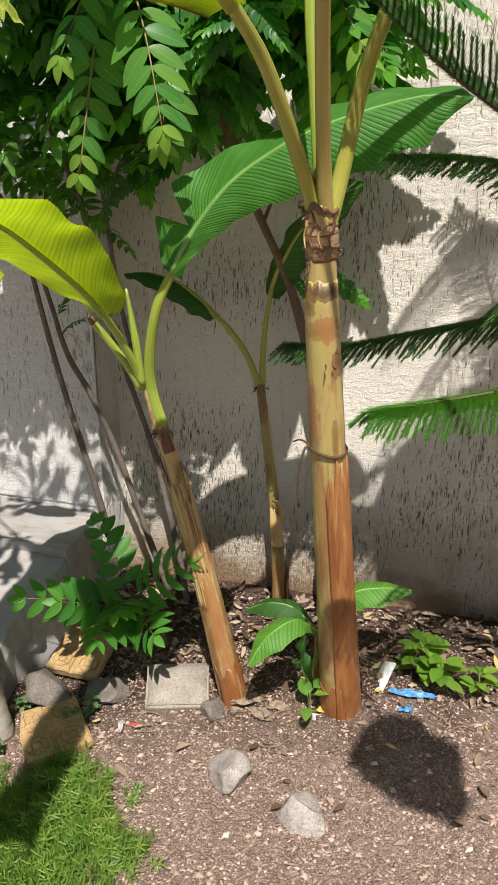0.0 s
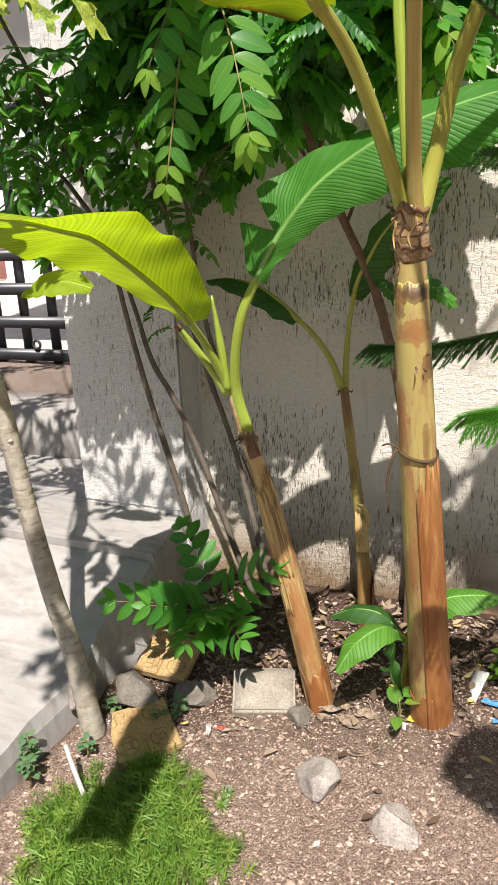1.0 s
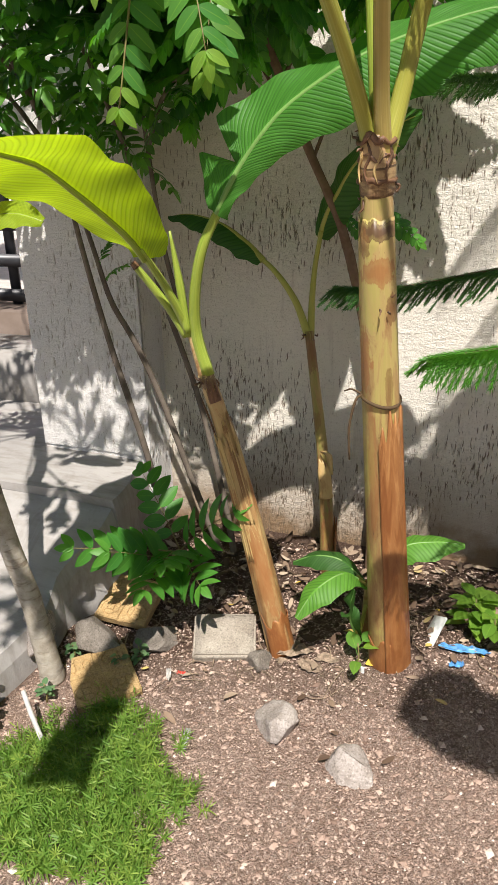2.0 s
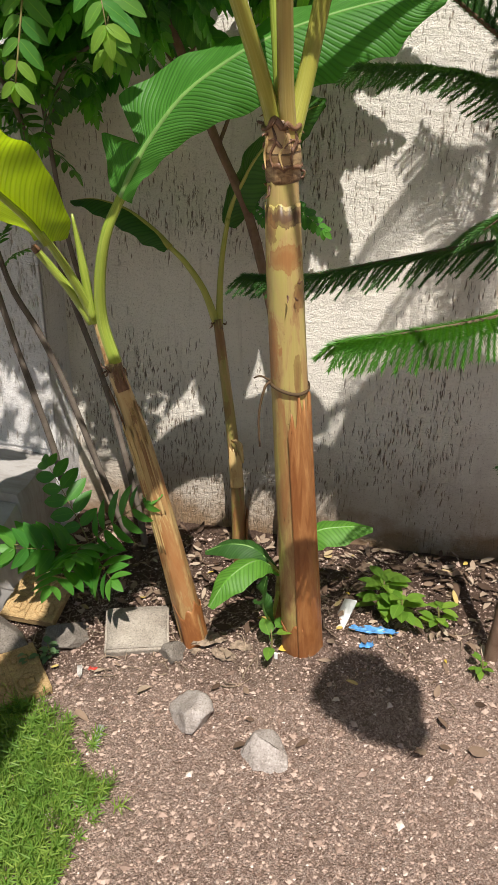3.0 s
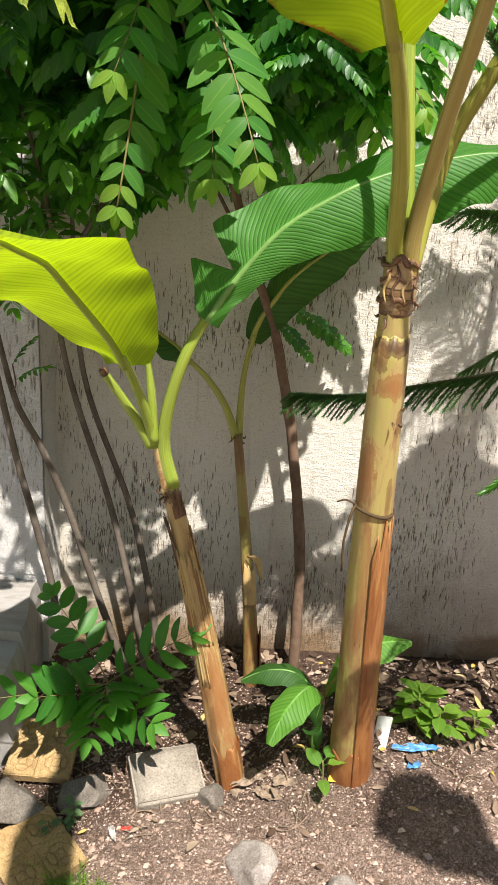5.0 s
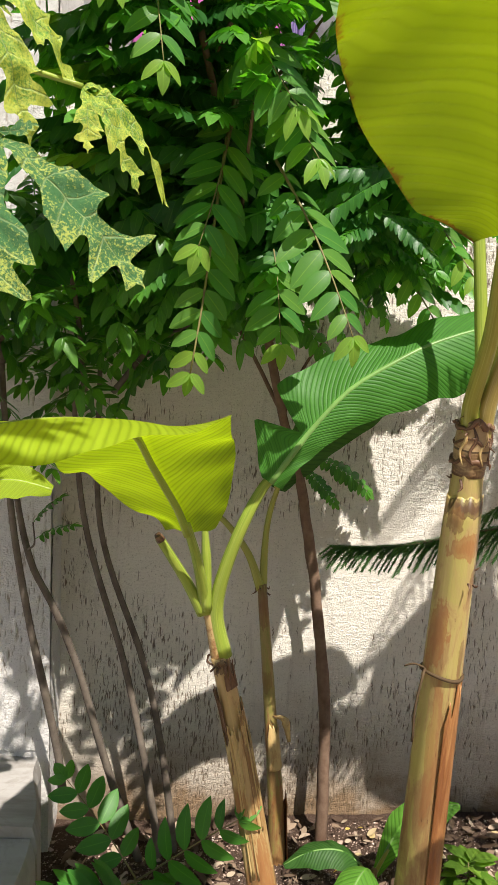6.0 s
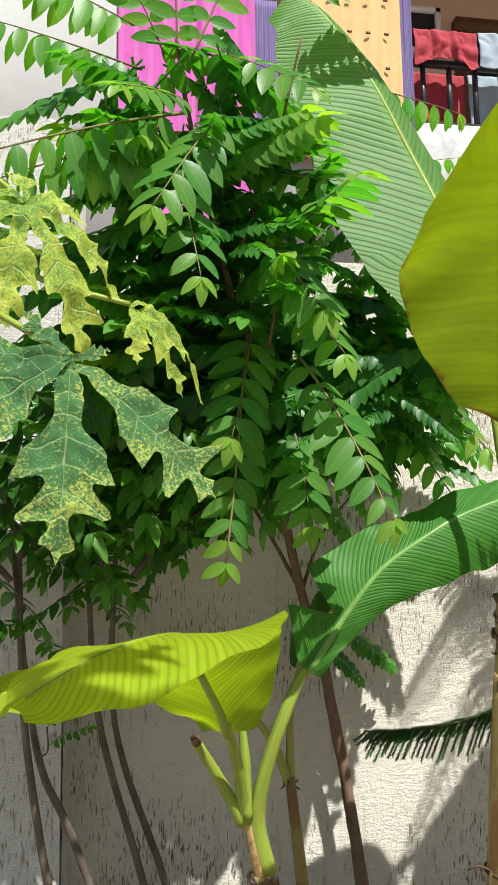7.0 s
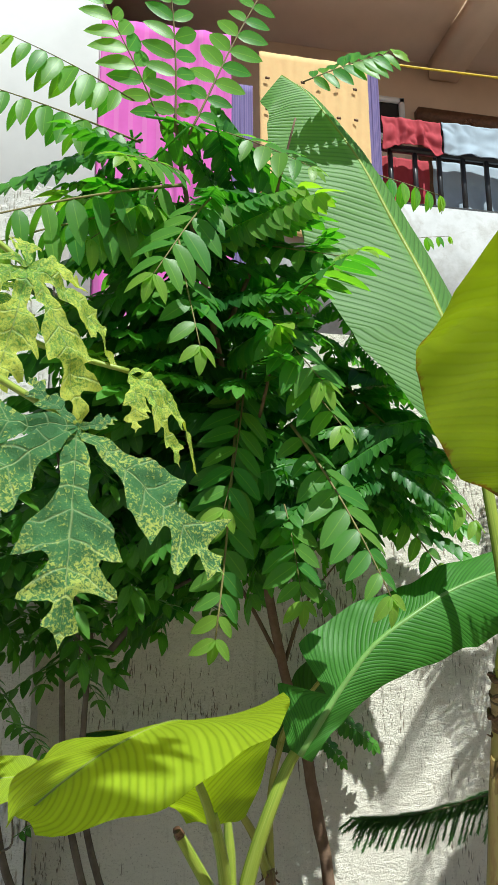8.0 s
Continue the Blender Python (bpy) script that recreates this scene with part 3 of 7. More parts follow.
def stucco_sheet(name, width, height, step, seed, gouges, material):
    """A rough-cast face in its own plane: x along, z up, relief towards -y, with upright scratches."""
    rng = np.random.default_rng(seed)
    dx, dz = step * 0.66, step * 1.5
    nx, nz = int(width / dx) + 1, int(height / dz) + 1
    h = np.zeros((nz, nx))
    thick = np.zeros((nz, nx))
    for scale_x, scale_z, amp in ((60, 30, 0.0007), (8, 1.5, 0.0006), (4, 2, 0.0005), (22, 1.2, 0.0004), (200, 90, 0.0018), (110, 50, 0.0)):
        gx, gz = max(2, int(nx / scale_x) + 2), max(2, int(nz / scale_z) + 2)
        g = rng.standard_normal((gz, gx))
        ix, iz = np.linspace(0, gx - 1.001, nx), np.linspace(0, gz - 1.001, nz)
        x0, z0 = ix.astype(int), iz.astype(int)
        fx, fz = ix - x0, (iz - z0)[:, None]
        a = g[z0][:, x0] * (1 - fx) + g[z0][:, x0 + 1] * fx
        b = g[z0 + 1][:, x0] * (1 - fx) + g[z0 + 1][:, x0 + 1] * fx
        h += amp * (a * (1 - fz) + b * fz)
        if amp == 0.0:
            thick = a * (1 - fz) + b * fz
    grime = np.zeros((nz, nx))
    made = 0
    while made < gouges:
        ln = max(3, int(rng.uniform(0.018, 0.075) * rng.uniform(0.4, 1) / dz))
        cx, cz = rng.integers(2, nx - 3), rng.integers(1, max(2, nz - ln - 1))
        if rng.random() > 0.34 + 0.6 * thick[cz, cx]:
            made += 0.25
            continue
        made += 1
        depth = rng.uniform(0.0016, 0.0045)
        drift = rng.uniform(-0.22, 0.22)
        wide = rng.random() < 0.12
        for k in range(ln):
            px = int(round(cx + drift * k + rng.uniform(-0.35, 0.35)))
            if 1 < px < nx - 3:
                w = math.sin(math.pi * (k + 0.7) / (ln + 0.4))
                h[cz + k, px] -= depth * w
                grime[cz + k, px] = max(grime[cz + k, px], w)
                if wide:
                    h[cz + k, px + 1] -= depth * w * 0.8
                    grime[cz + k, px + 1] = max(grime[cz + k, px + 1], 0.9 * w)
                h[cz + k, px - 1] += 0.25 * depth * w
    for _ in range(gouges * 2):
        ln = int(rng.uniform(2, 9))
        cx, cz = rng.integers(2, nx - 14), rng.integers(1, nz - 2)
        if rng.random() > 0.5 + 0.5 * thick[cz, cx]:
            continue
        h[cz, cx:cx + ln] -= 0.0005
        grime[cz, cx:cx + ln] = np.maximum(grime[cz, cx:cx + ln], rng.uniform(0.1, 0.42))
    vx, vz = np.meshgrid(np.arange(nx) * width / (nx - 1), np.arange(nz) * height / (nz - 1))
    co = np.stack([vx.ravel(), -h.ravel(), vz.ravel()], 1)
    idx = np.arange(nx * nz).reshape(nz, nx)
    quads = np.stack([idx[:-1, :-1].ravel(), idx[:-1, 1:].ravel(), idx[1:, 1:].ravel(), idx[1:, :-1].ravel()], 1)
    me = bpy.data.meshes.new(name)
    me.from_pydata(co.tolist(), [], quads.tolist())
    at = me.attributes.new("grime", "FLOAT", "POINT")
    at.data.foreach_set("value", grime.ravel().astype(np.float32))
    me.materials.append(material)
    me.polygons.foreach_set("use_smooth", [True] * len(quads))
    return me


wall = part("wall_back", box_bm((5.6, 0.2, WALL_TOP + 0.6), (1.7, WALL_Y + 0.115, WALL_TOP / 2 - 0.3)), STUCCO, smooth=False)
tagged(wall, "white rough-cast garden wall with weathered streaks", "wall", kind="structure")
face = new("render_coat", stucco_sheet("render_coat", 2.3, WALL_TOP, 0.0035, 3, 11500, STUCCO))
face.matrix_basis = Matrix.Translation((-1.12, WALL_Y, 0))
adopt(face, wall)
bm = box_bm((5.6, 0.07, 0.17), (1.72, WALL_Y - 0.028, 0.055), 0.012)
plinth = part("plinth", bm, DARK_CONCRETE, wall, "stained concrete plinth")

PIL_A, PIL_B = Vector((-1.545, 1.965, 0)), Vector((-1.075, 1.955, 0))
pd = (PIL_B - PIL_A)
pw, pang = pd.length, math.atan2(pd.y, pd.x)
rz = Matrix.Rotation(pang, 4, "Z")
pillar = part("pillar", box_bm((pw, 0.42, 2.96), (0, 0, 0)), PILLAR_STUCCO, smooth=False)
pillar.matrix_basis = Matrix.Translation(PIL_A) @ rz @ Matrix.Translation((pw / 2, 0.218, 1.37))
tagged(pillar, "white rough-cast gate pillar with dark weathered top", "pillar", kind="structure")
face = new("render_coat", stucco_sheet("render_coat", pw, 2.37, 0.0042, 5, 1100, PILLAR_STUCCO))
face.matrix_basis = Matrix.Translation(PIL_A) @ rz @ Matrix.Translation((0, 0, 0.47))
adopt(face, pillar)
face = new("render_coat", stucco_sheet("render_coat", 0.40, 2.66, 0.005, 6, 1330, PILLAR_STUCCO))
face.matrix_basis = Matrix.Translation(PIL_B) @ rz @ Matrix.Rotation(radians(90), 4, "Z") @ Matrix.Translation((0.004, -0.004, 0.18))
adopt(face, pillar)

# the concrete landing at the gate and the ramp that falls from it


def ramp_point(x, y):
    """Landing, a steep fall from it, and the apron that runs out into the soil."""
    prof = ((-9.0, 0.0), (0.2, 0.045), (0.55, 0.075), (1.05, 0.135), (1.32, 0.195), (1.48, 0.30), (1.632, 0.425))
    if y > 1.642:
        z = 0.455
    else:
        z = prof[-1][1]
        for (y0, z0), (y1, z1) in zip(prof, prof[1:]):
            if y0 <= y <= y1:
                z = z0 + (z1 - z0) * (y - y0) / (y1 - y0)
    return z + 0.005 * noise.noise(Vector((x * 7, y * 7, 1)))


def slab(name, xl, xr_fn, y0, y1, ztop, material, label, cat):
    """A slab with a wavering free edge, a top and side faces down into the soil."""
    bm = bmesh.new()
    ny, nx = 90, 40
    rows = []
    for j in range(ny + 1):
        y = y0 + (y1 - y0) * j / ny
        xr = xr_fn(y)
        row = [bm.verts.new((xl + (xr - xl) * i / nx, y, ztop(xl + (xr - xl) * i / nx, y))) for i in range(nx + 1)]
        top = row[-1].co
        row[-1].co.z -= 0.012
        row.append(bm.verts.new((xr + 0.012, y, top.z - 0.05)))
        row.append(bm.verts.new((xr + 0.016 + 0.01 * noise.noise(Vector((y * 8, 0, 0))), y, -0.3)))
        rows.append(row)
    for a, b in zip(rows, rows[1:]):
        for i in range(len(a) - 1):
            bm.faces.new((a[i], a[i + 1], b[i + 1], b[i]))
    for row, flip in ((rows[0], True), (rows[-1], False)):
        low = [bm.verts.new((v.co.x, v.co.y, -0.3)) for v in row[:-1]]
        for i in range(len(low) - 1):
            q = (row[i], row[i + 1], low[i + 1], low[i])
            bm.faces.new(q[::-1] if flip else q)
    bmesh.ops.recalc_face_normals(bm, faces=bm.faces[:])
    return tagged(part(name, bm, material, smooth=False), label, cat, kind="structure")


landing = slab("landing", -7.0, lambda y: -1.06 - 0.05 * smooth_step(1.68, 1.94, y) + 0.006 * noise.noise(Vector((y * 9, 2, 0))), 1.643, 3.6, ramp_point, CONCRETE, "worn grey concrete landing at the gate", "landing")
ramp = slab("ramp", -7.0, lambda y: -1.16 + 0.10 * smooth_step(1.42, 1.63, y) - 0.04 * smooth_step(1.30, 1.1, y) + 0.10 * smooth_step(0.9, 0.5, y) + 0.016 * noise.noise(Vector((y * 7, 5, 0))), -1.5, 1.640, ramp_point, CONCRETE, "sloping grey concrete ramp with a broken edge", "ramp")
street = part("street", box_bm((60, 60, 0.3), (-22, 33.6, 0.28)), STREET, smooth=False)
tagged(street, "pale sunlit paving beyond the gate", "road", kind="structure")

# ---- banana plants ----


def banana_leaf(parent, rib, widths, droop_l, droop_r, blade_mat, rib_mat, up=(0, 0, 1), rib_r=(0.012, 0.002), wave=0.012, n=46, tears=0, seed=1, curl=0.0, label="", right=1.0, left=1.0, ripple=0.0, left_widths=None):
    """A banana leaf: a blade folded along its midrib, with a channelled midrib below."""
    rng = random.Random(seed)
    pts = spline(rib, n)
    fr = frames_along(pts, up)
    m = 9
    bm = bmesh.new()
    uvl = bm.loops.layers.uv.verify()
    cuts = [(rng.choice((0, 1)), rng.uniform(0.2, 0.9)) for _ in range(tears)]
    rows = []
    for i, (p, (t, side, nrm)) in enumerate(zip(pts, fr)):
        s = i / n
        w_right = lerp_list(widths, s)
        w_left = lerp_list(left_widths, s) if left_widths else w_right
        row = []
        for k in range(-m, m + 1):
            v = k / m
            w = w_left if v < 0 else w_right
            half = 0 if v < 0 else 1
            dr = radians(lerp_list(droop_l if half == 0 else droop_r, s))
            av = abs(v)
            a = dr * (0.55 + 0.45 * av) - curl * max(0, av - 0.7) * 3
            ww = w * (right if v > 0 else left) * av * (1 + 0.05 * noise.noise(Vector((s * 9, half * 7 + seed, 0))))
            q = side * (math.copysign(1, v) if k else 0) * math.cos(a) * ww - nrm * math.sin(a) * ww
            q += nrm * wave * av * noise.noise(Vector((s * 11 + seed, v * 1.5, seed * 3.1)))
            q += nrm * ripple * av * av * noise.noise(Vector((s * 10 + seed * 2.3, half * 5.0, seed)))
            for h, cs in cuts:
                if h == half and av > 0.25:
                    q += t * 0.012 * av * (1 if s > cs else -1) * math.exp(-abs(s - cs) * 60)
            row.append(bm.verts.new(p + q))
        rows.append(row)
    for i in range(n):
        for k in range(2 * m):
            f = bm.faces.new((rows[i][k], rows[i][k + 1], rows[i + 1][k + 1], rows[i + 1][k]))
            for lp, (uu, vv) in zip(f.loops, ((k, i), (k + 1, i), (k + 1, i + 1), (k, i + 1))):
                lp[uvl].uv = (uu / (2 * m), vv / n)
    blade = part("leaf_blade", bm, blade_mat, parent, label)
    low = [p - f[2] * (lerp_list(rib_r, i / n) * 0.75) for i, (p, f) in enumerate(zip(pts, fr))]
    part("midrib", tube(low[::4], rib_r, 8, 24), rib_mat, blade)
    return blade


def sheath(parent, axis, radii, s0, s1, a0, a1, off, material, ragged=0.03, seed=1, name="sheath", flare=0.0, jag=0.7, wrinkle=0.001, thick=0.0018):
    """A dry leaf sheath wrapped round part of a stem, with a ragged top."""
    rng = random.Random(seed)
    pts = spline(axis, 60)
    bm = bmesh.new()
    uvl = bm.loops.layers.uv.verify()
    na, ns = 22, 16
    tops = [ragged * (1.6 * noise.noise(Vector((k * 0.33, seed * 3.7, 0))) + jag * rng.uniform(-1, 0.4)) for k in range(na + 1)]
    fr = frames_along(pts, (0.13, 0.9, 0.2))
    rows = []
    for j in range(ns + 1):
        row = []
        for k in range(na + 1):
            s = s0 + (s1 + tops[k] - s0) * j / ns
            s = min(0.9999, max(0, s))
            u = s * 60
            i = min(int(u), 59)
            p = pts[i].lerp(pts[i + 1], u - i)
            t, a, b = fr[i]
            an = radians(a0 + (a1 - a0) * k / na)
            edge = min(k, na - k) / na
            r = lerp_list(radii, s) + off + flare * (j / ns) ** 4 + wrinkle * noise.noise(Vector((k * 0.4 if wrinkle < 0.002 else k * 0.9, j * 0.25, seed)))
            if edge < 0.1:
                r += 0.0025
            row.append(bm.verts.new(p + (a * math.cos(an) + b * math.sin(an)) * r))
        rows.append(row)
    for j in range(ns):
        for k in range(na):
            f = bm.faces.new((rows[j][k], rows[j][k + 1], rows[j + 1][k + 1], rows[j + 1][k]))
            for lp, (uu, vv) in zip(f.loops, ((k, j), (k + 1, j), (k + 1, j + 1), (k, j + 1))):
                lp[uvl].uv = (uu / na * (a1 - a0) / 360, s0 + (s1 - s0) * vv / ns)
    ob = part(name, bm, material, parent)
    sol = ob.modifiers.new("thickness", "SOLIDIFY")
    sol.thickness = thick
    return ob


def petiole(parent, pts, r0, r1, material, name="petiole"):
    return part(name, tube(pts, (r0 * 1.25, r0, (r0 + r1) / 2, r1), 12, 22, 0.03, flat=0.8), material, parent)


def scraps(parent, at, radius, count, size, seed, material):
    """Frayed ends of old sheaths round a stem."""
    rng = random.Random(seed)
    for _ in range(count):
        an = rng.uniform(0, 6.28)
        p = Vector(at) + Vector((math.cos(an) * radius, math.sin(an) * radius, rng.uniform(-0.02, 0.02)))
        q = p + Vector((math.cos(an) * size * 0.4, math.sin(an) * size * 0.4, rng.uniform(-1, 0.7) * size))
        mid = (p + q) / 2 + Vector((rng.uniform(-1, 1), rng.uniform(-1, 1), rng.uniform(-1, 1))) * size * 0.25
        part("sheath_scrap", tube([p, mid, q], (0.003, 0.0032, 0.0006), 5, 6, flat=0.25), material, parent)


# the tall plant
BIG = thing("banana_plant", "tall banana plant with a tan, peeling leaning stem", "banana plant", (-0.099, 1.558, 0.109))
ax = [(-0.100, 1.553, 0.05), (-0.118, 1.465, 0.5), (-0.137, 1.370, 0.978), (-0.147, 1.306, 1.285), (-0.151, 1.262, 1.525)]
ar = (0.058, 0.0485, 0.040, 0.036, 0.0275)
part("pseudostem", tube(ax, ar, 24, 60, 0.03), STEM_A, BIG)
sheath(BIG, ax, ar, 0.0, 0.47, 172, 262, 0.0018, SHEATH_BROWN, 0.03, 2, flare=0.002, jag=0.12)
sheath(BIG, ax, ar, 0.0, 0.848, 178, 356, 0.0006, STEM_A, 0.006, 3, jag=0.05, thick=0.0003)
sheath(BIG, ax, ar, 0.0, 0.10, 130, 330, 0.0015, SHEATH_BROWN, 0.02, 4, jag=0.15)
part("neck", tube([(-0.149, 1.281, 1.425), (-0.150, 1.268, 1.48), (-0.151, 1.258, 1.535)], (0.0335, 0.0355, 0.027), 22, 16, 0.14), NECK, BIG, "dark wrinkled neck of old leaf bases")
for k, (at, r, th) in enumerate((((-0.151, 1.262, 1.522), 0.0335, 0.0055), ((-0.150, 1.276, 1.452), 0.0350, 0.0050), ((-0.1505, 1.268, 1.492), 0.0345, 0.0030))):
    loop = [Vector(at) + Vector((math.cos(a) * r, math.sin(a) * r, 0.012 * noise.noise(Vector((math.cos(a) * 2.2, math.sin(a) * 2.2, k * 5.0))) + 0.004 * math.sin(a * 3 + k))) for a in [i * math.pi / 12 for i in range(25)]]
    part("scar_ring", tube(loop, tuple(th * q for q in (1.0, 0.6, 1.3, 0.7, 1.2, 0.5, 1.4, 0.8, 1.0)), 7, 60, 0.35, cap=False), SHEATH_DARK, BIG)
for k, an in enumerate((215, 248, 281, 318)):
    a = radians(an)
    fold = [Vector((-0.1505 + math.cos(a + q) * 0.0345, 1.268 + math.sin(a + q) * 0.0345, z)) for q, z in ((0.0, 1.52), (0.22, 1.495), (-0.12, 1.47), (0.1, 1.445))]
    part("scar_fold", tube(fold, (0.002, 0.0045, 0.003, 0.001), 6, 12, 0.3), SHEATH_DARK if k % 2 else SHEATH_TAN, BIG)
scraps(BIG, (-0.151, 1.260, 1.515), 0.030, 9, 0.035, 3, SHEATH_DARK)
scraps(BIG, (-0.149, 1.281, 1.43), 0.032, 6, 0.025, 5, SHEATH_DARK)
scraps(BIG, (-0.146, 1.314, 1.21), 0.038, 5, 0.025, 4, SHEATH_DARK)
bm = tube([Vector((-0.137, 1.370, 0.976)) + Vector((math.cos(a) * 0.0435, math.sin(a) * 0.0435, 0.004 * math.sin(a * 2) - 0.006 * math.cos(a + 1))) for a in [i * math.pi / 8 for i in range(17)]], (0.0042,), 7, 48, cap=False)
tube([(-0.178, 1.360, 0.985), (-0.190, 1.340, 0.975), (-0.203, 1.338, 0.905), (-0.201, 1.346, 0.825)], (0.0035, 0.0025), 6, 12, bm=bm)
tube([(-0.178, 1.360, 0.985), (-0.203, 1.358, 0.996), (-0.222, 1.368, 0.987)], (0.003, 0.002), 6, 8, bm=bm)
tie = part("tie_cord", bm, TIE)
tagged(tie, "dark cord tied round the banana stem", "cord")
# petioles and their leaves
p1 = [(-0.150, 1.270, 1.46), (-0.160, 1.258, 1.50), (-0.172, 1.236, 1.563), (-0.193, 1.126, 1.68), (-0.218, 1.049, 1.771), (-0.251, 0.962, 1.841)]
petiole(BIG, p1, 0.017, 0.012, PETIOLE)
banana_leaf(BIG, [(-0.245, 0.979, 1.83), (-0.290, 0.880, 1.905), (-0.365, 0.730, 1.985), (-0.430, 0.590, 2.035), (-0.465, 0.450, 2.07), (-0.450, 0.300, 2.09), (-0.415, 0.110, 2.085), (-0.345, -0.33, 2.0)],
            (0.05, 0.135, 0.178, 0.20, 0.18, 0.06, 0.05, 0.16, 0.16), (14, 26, 32, 36, 42, 62, 82, 88, 88), (16, 24, 27, 30, 34), BLADE_OLD, PETIOLE, (0, 0.3, 1), (0.011, 0.003), 0.015, 70, tears=5, seed=2, ripple=0.02, left_widths=(0.03, 0.12, 0.17, 0.195, 0.20, 0.165, 0.10, 0.12, 0.11))
p2 = [(-0.150, 1.275, 1.42), (-0.149, 1.264, 1.479), (-0.151, 1.243, 1.583), (-0.164, 1.241, 1.738), (-0.178, 1.245, 1.893), (-0.183, 1.27, 2.12)]
petiole(BIG, p2, 0.014, 0.010, PETIOLE_LIME)
banana_leaf(BIG, [(-0.178, 1.245, 1.90), (-0.188, 1.275, 2.10), (-0.225, 1.320, 2.296), (-0.289, 1.360, 2.483), (-0.355, 1.380, 2.642), (-0.413, 1.400, 2.751), (-0.470, 1.410, 2.832), (-0.53, 1.420, 2.88)],
            (0.03, 0.13, 0.20, 0.225, 0.215, 0.20, 0.18, 0.155, 0.125, 0.085), (-8, -5, 0, 5, 10), (40, 50, 55, 60), BLADE_PALE, PETIOLE_LIME, (-0.15, -1, 0.25), (0.010, 0.002), 0.010, 60, tears=4, seed=4, right=0.8, ripple=0.012)
p3 = [(-0.150, 1.275, 1.42), (-0.136, 1.262, 1.479), (-0.138, 1.222, 1.593), (-0.128, 1.137, 1.729), (-0.116, 1.058, 1.844), (-0.09, 0.926, 2.021), (0.019, 0.752, 2.268), (0.257, 0.409, 2.504), (0.61, -0.11, 2.584)]
petiole(BIG, p3, 0.015, 0.010, PETIOLE_BROWN)
banana_leaf(BIG, [(0.555, -0.04, 2.582), (0.63, -0.12, 2.583), (0.71, -0.22, 2.56), (0.78, -0.31, 2.52)], (0.05, 0.13, 0.17, 0.15, 0.16, 0.13, 0.12, 0.09, 0.04, 0.01), (15, 20, 25), (15, 20, 25), BLADE_GREEN, PETIOLE, seed=5, tears=8, left_widths=(0.05, 0.13, 0.11, 0.15, 0.16, 0.14, 0.10, 0.10, 0.02))
p4 = [(-0.150, 1.270, 1.46), (-0.133, 1.268, 1.505), (-0.113, 1.284, 1.596), (-0.082, 1.274, 1.737), (-0.04, 1.221, 1.837), (0.031, 1.173, 1.969), (0.156, 1.146, 2.12), (0.303, 1.127, 2.238)]
petiole(BIG, p4, 0.017, 0.012, PETIOLE)
banana_leaf(BIG, [(0.283, 1.131, 2.228), (0.43, 1.113, 2.305), (0.658, 1.07, 2.328), (0.903, 1.013, 2.289), (1.127, 0.962, 2.178)],
            (0.07, 0.17, 0.19, 0.19, 0.19, 0.15, 0.03), (20, 25, 25), (10, 12, 15), BLADE_GREEN, PETIOLE, seed=6, right=1.7)

# the leaning middle-sized plant
MIDP = thing("banana_plant", "leaning banana plant with lime green leaf and tan stem", "banana plant", (-0.447, 1.579, 0.06))
bx = [(-0.430, 1.545, 0.03), (-0.497, 1.522, 0.40), (-0.564, 1.490, 0.747), (-0.617, 1.462, 0.972)]
br = (0.039, 0.033, 0.026, 0.021)
part("pseudostem", tube(bx, br, 20, 40, 0.03), STEM_TAN, MIDP)
sheath(MIDP, bx, br, 0.0, 0.80, 60, 195, 0.0008, STEM_TAN, 0.03, 21)
sheath(MIDP, bx, br, 0.0, 0.70, 190, 320, 0.0015, STEM_TAN, 0.05, 22, flare=0.003)
sheath(MIDP, bx, br, 0.0, 0.16, 40, 290, 0.003, SHEATH_BROWN, 0.04, 23, flare=0.003, jag=0.25)
sheath(MIDP, bx, br, 0.88, 0.96, 190, 262, 0.001, SHEATH_DARK, 0.04, 24, flare=0.002)
for k, (s0, s1, a0, a1, off, fl, mt) in enumerate(((0.34, 0.74, 262, 292, 0.002, 0.007, SHEATH_TAN), (0.45, 0.80, 215, 238, 0.002, 0.008, STEM_TAN), (0.60, 0.88, 300, 330, 0.002, 0.006, SHEATH_DARK))):
    sheath(MIDP, bx, br, s0, s1, a0, a1, off, mt, 0.03, 60 + k, flare=fl, jag=0.25)
scraps(MIDP, (-0.613, 1.464, 0.955), 0.021, 10, 0.032, 7, SHEATH_DARK)
part("leaf_base", tube([(-0.615, 1.466, 0.95), (-0.631, 1.460, 1.019), (-0.650, 1.452, 1.095)], (0.019, 0.016, 0.012), 14, 10, 0.06), STEM_TAN, MIDP)
pl = [(-0.651, 1.452, 1.075), (-0.662, 1.425, 1.135), (-0.680, 1.375, 1.22), (-0.705, 1.320, 1.305)]
petiole(MIDP, pl, 0.013, 0.009, PETIOLE_LIME)
banana_leaf(MIDP, [(-0.698, 1.338, 1.28), (-0.717, 1.300, 1.334), (-0.748, 1.229, 1.399), (-0.773, 1.157, 1.453), (-0.788, 1.080, 1.497), (-0.797, 0.990, 1.515), (-0.810, 0.890, 1.535), (-0.842, 0.780, 1.550), (-0.888, 0.670, 1.554), (-0.925, 0.595, 1.547), (-0.955, 0.54, 1.535)],
            (0.05, 0.095, 0.13, 0.14, 0.14, 0.13, 0.11, 0.085, 0.058, 0.012), (-16, -23, -22, -17, -11, -4, 4, 12, 17, 20), (5, 8, 15, 20, 20, 16, 12), BLADE_LIME, PETIOLE_LIME, (0, 0, 1), (0.009, 0.002), 0.016, 70, seed=7, left=1.08, right=1.05, ripple=0.03)
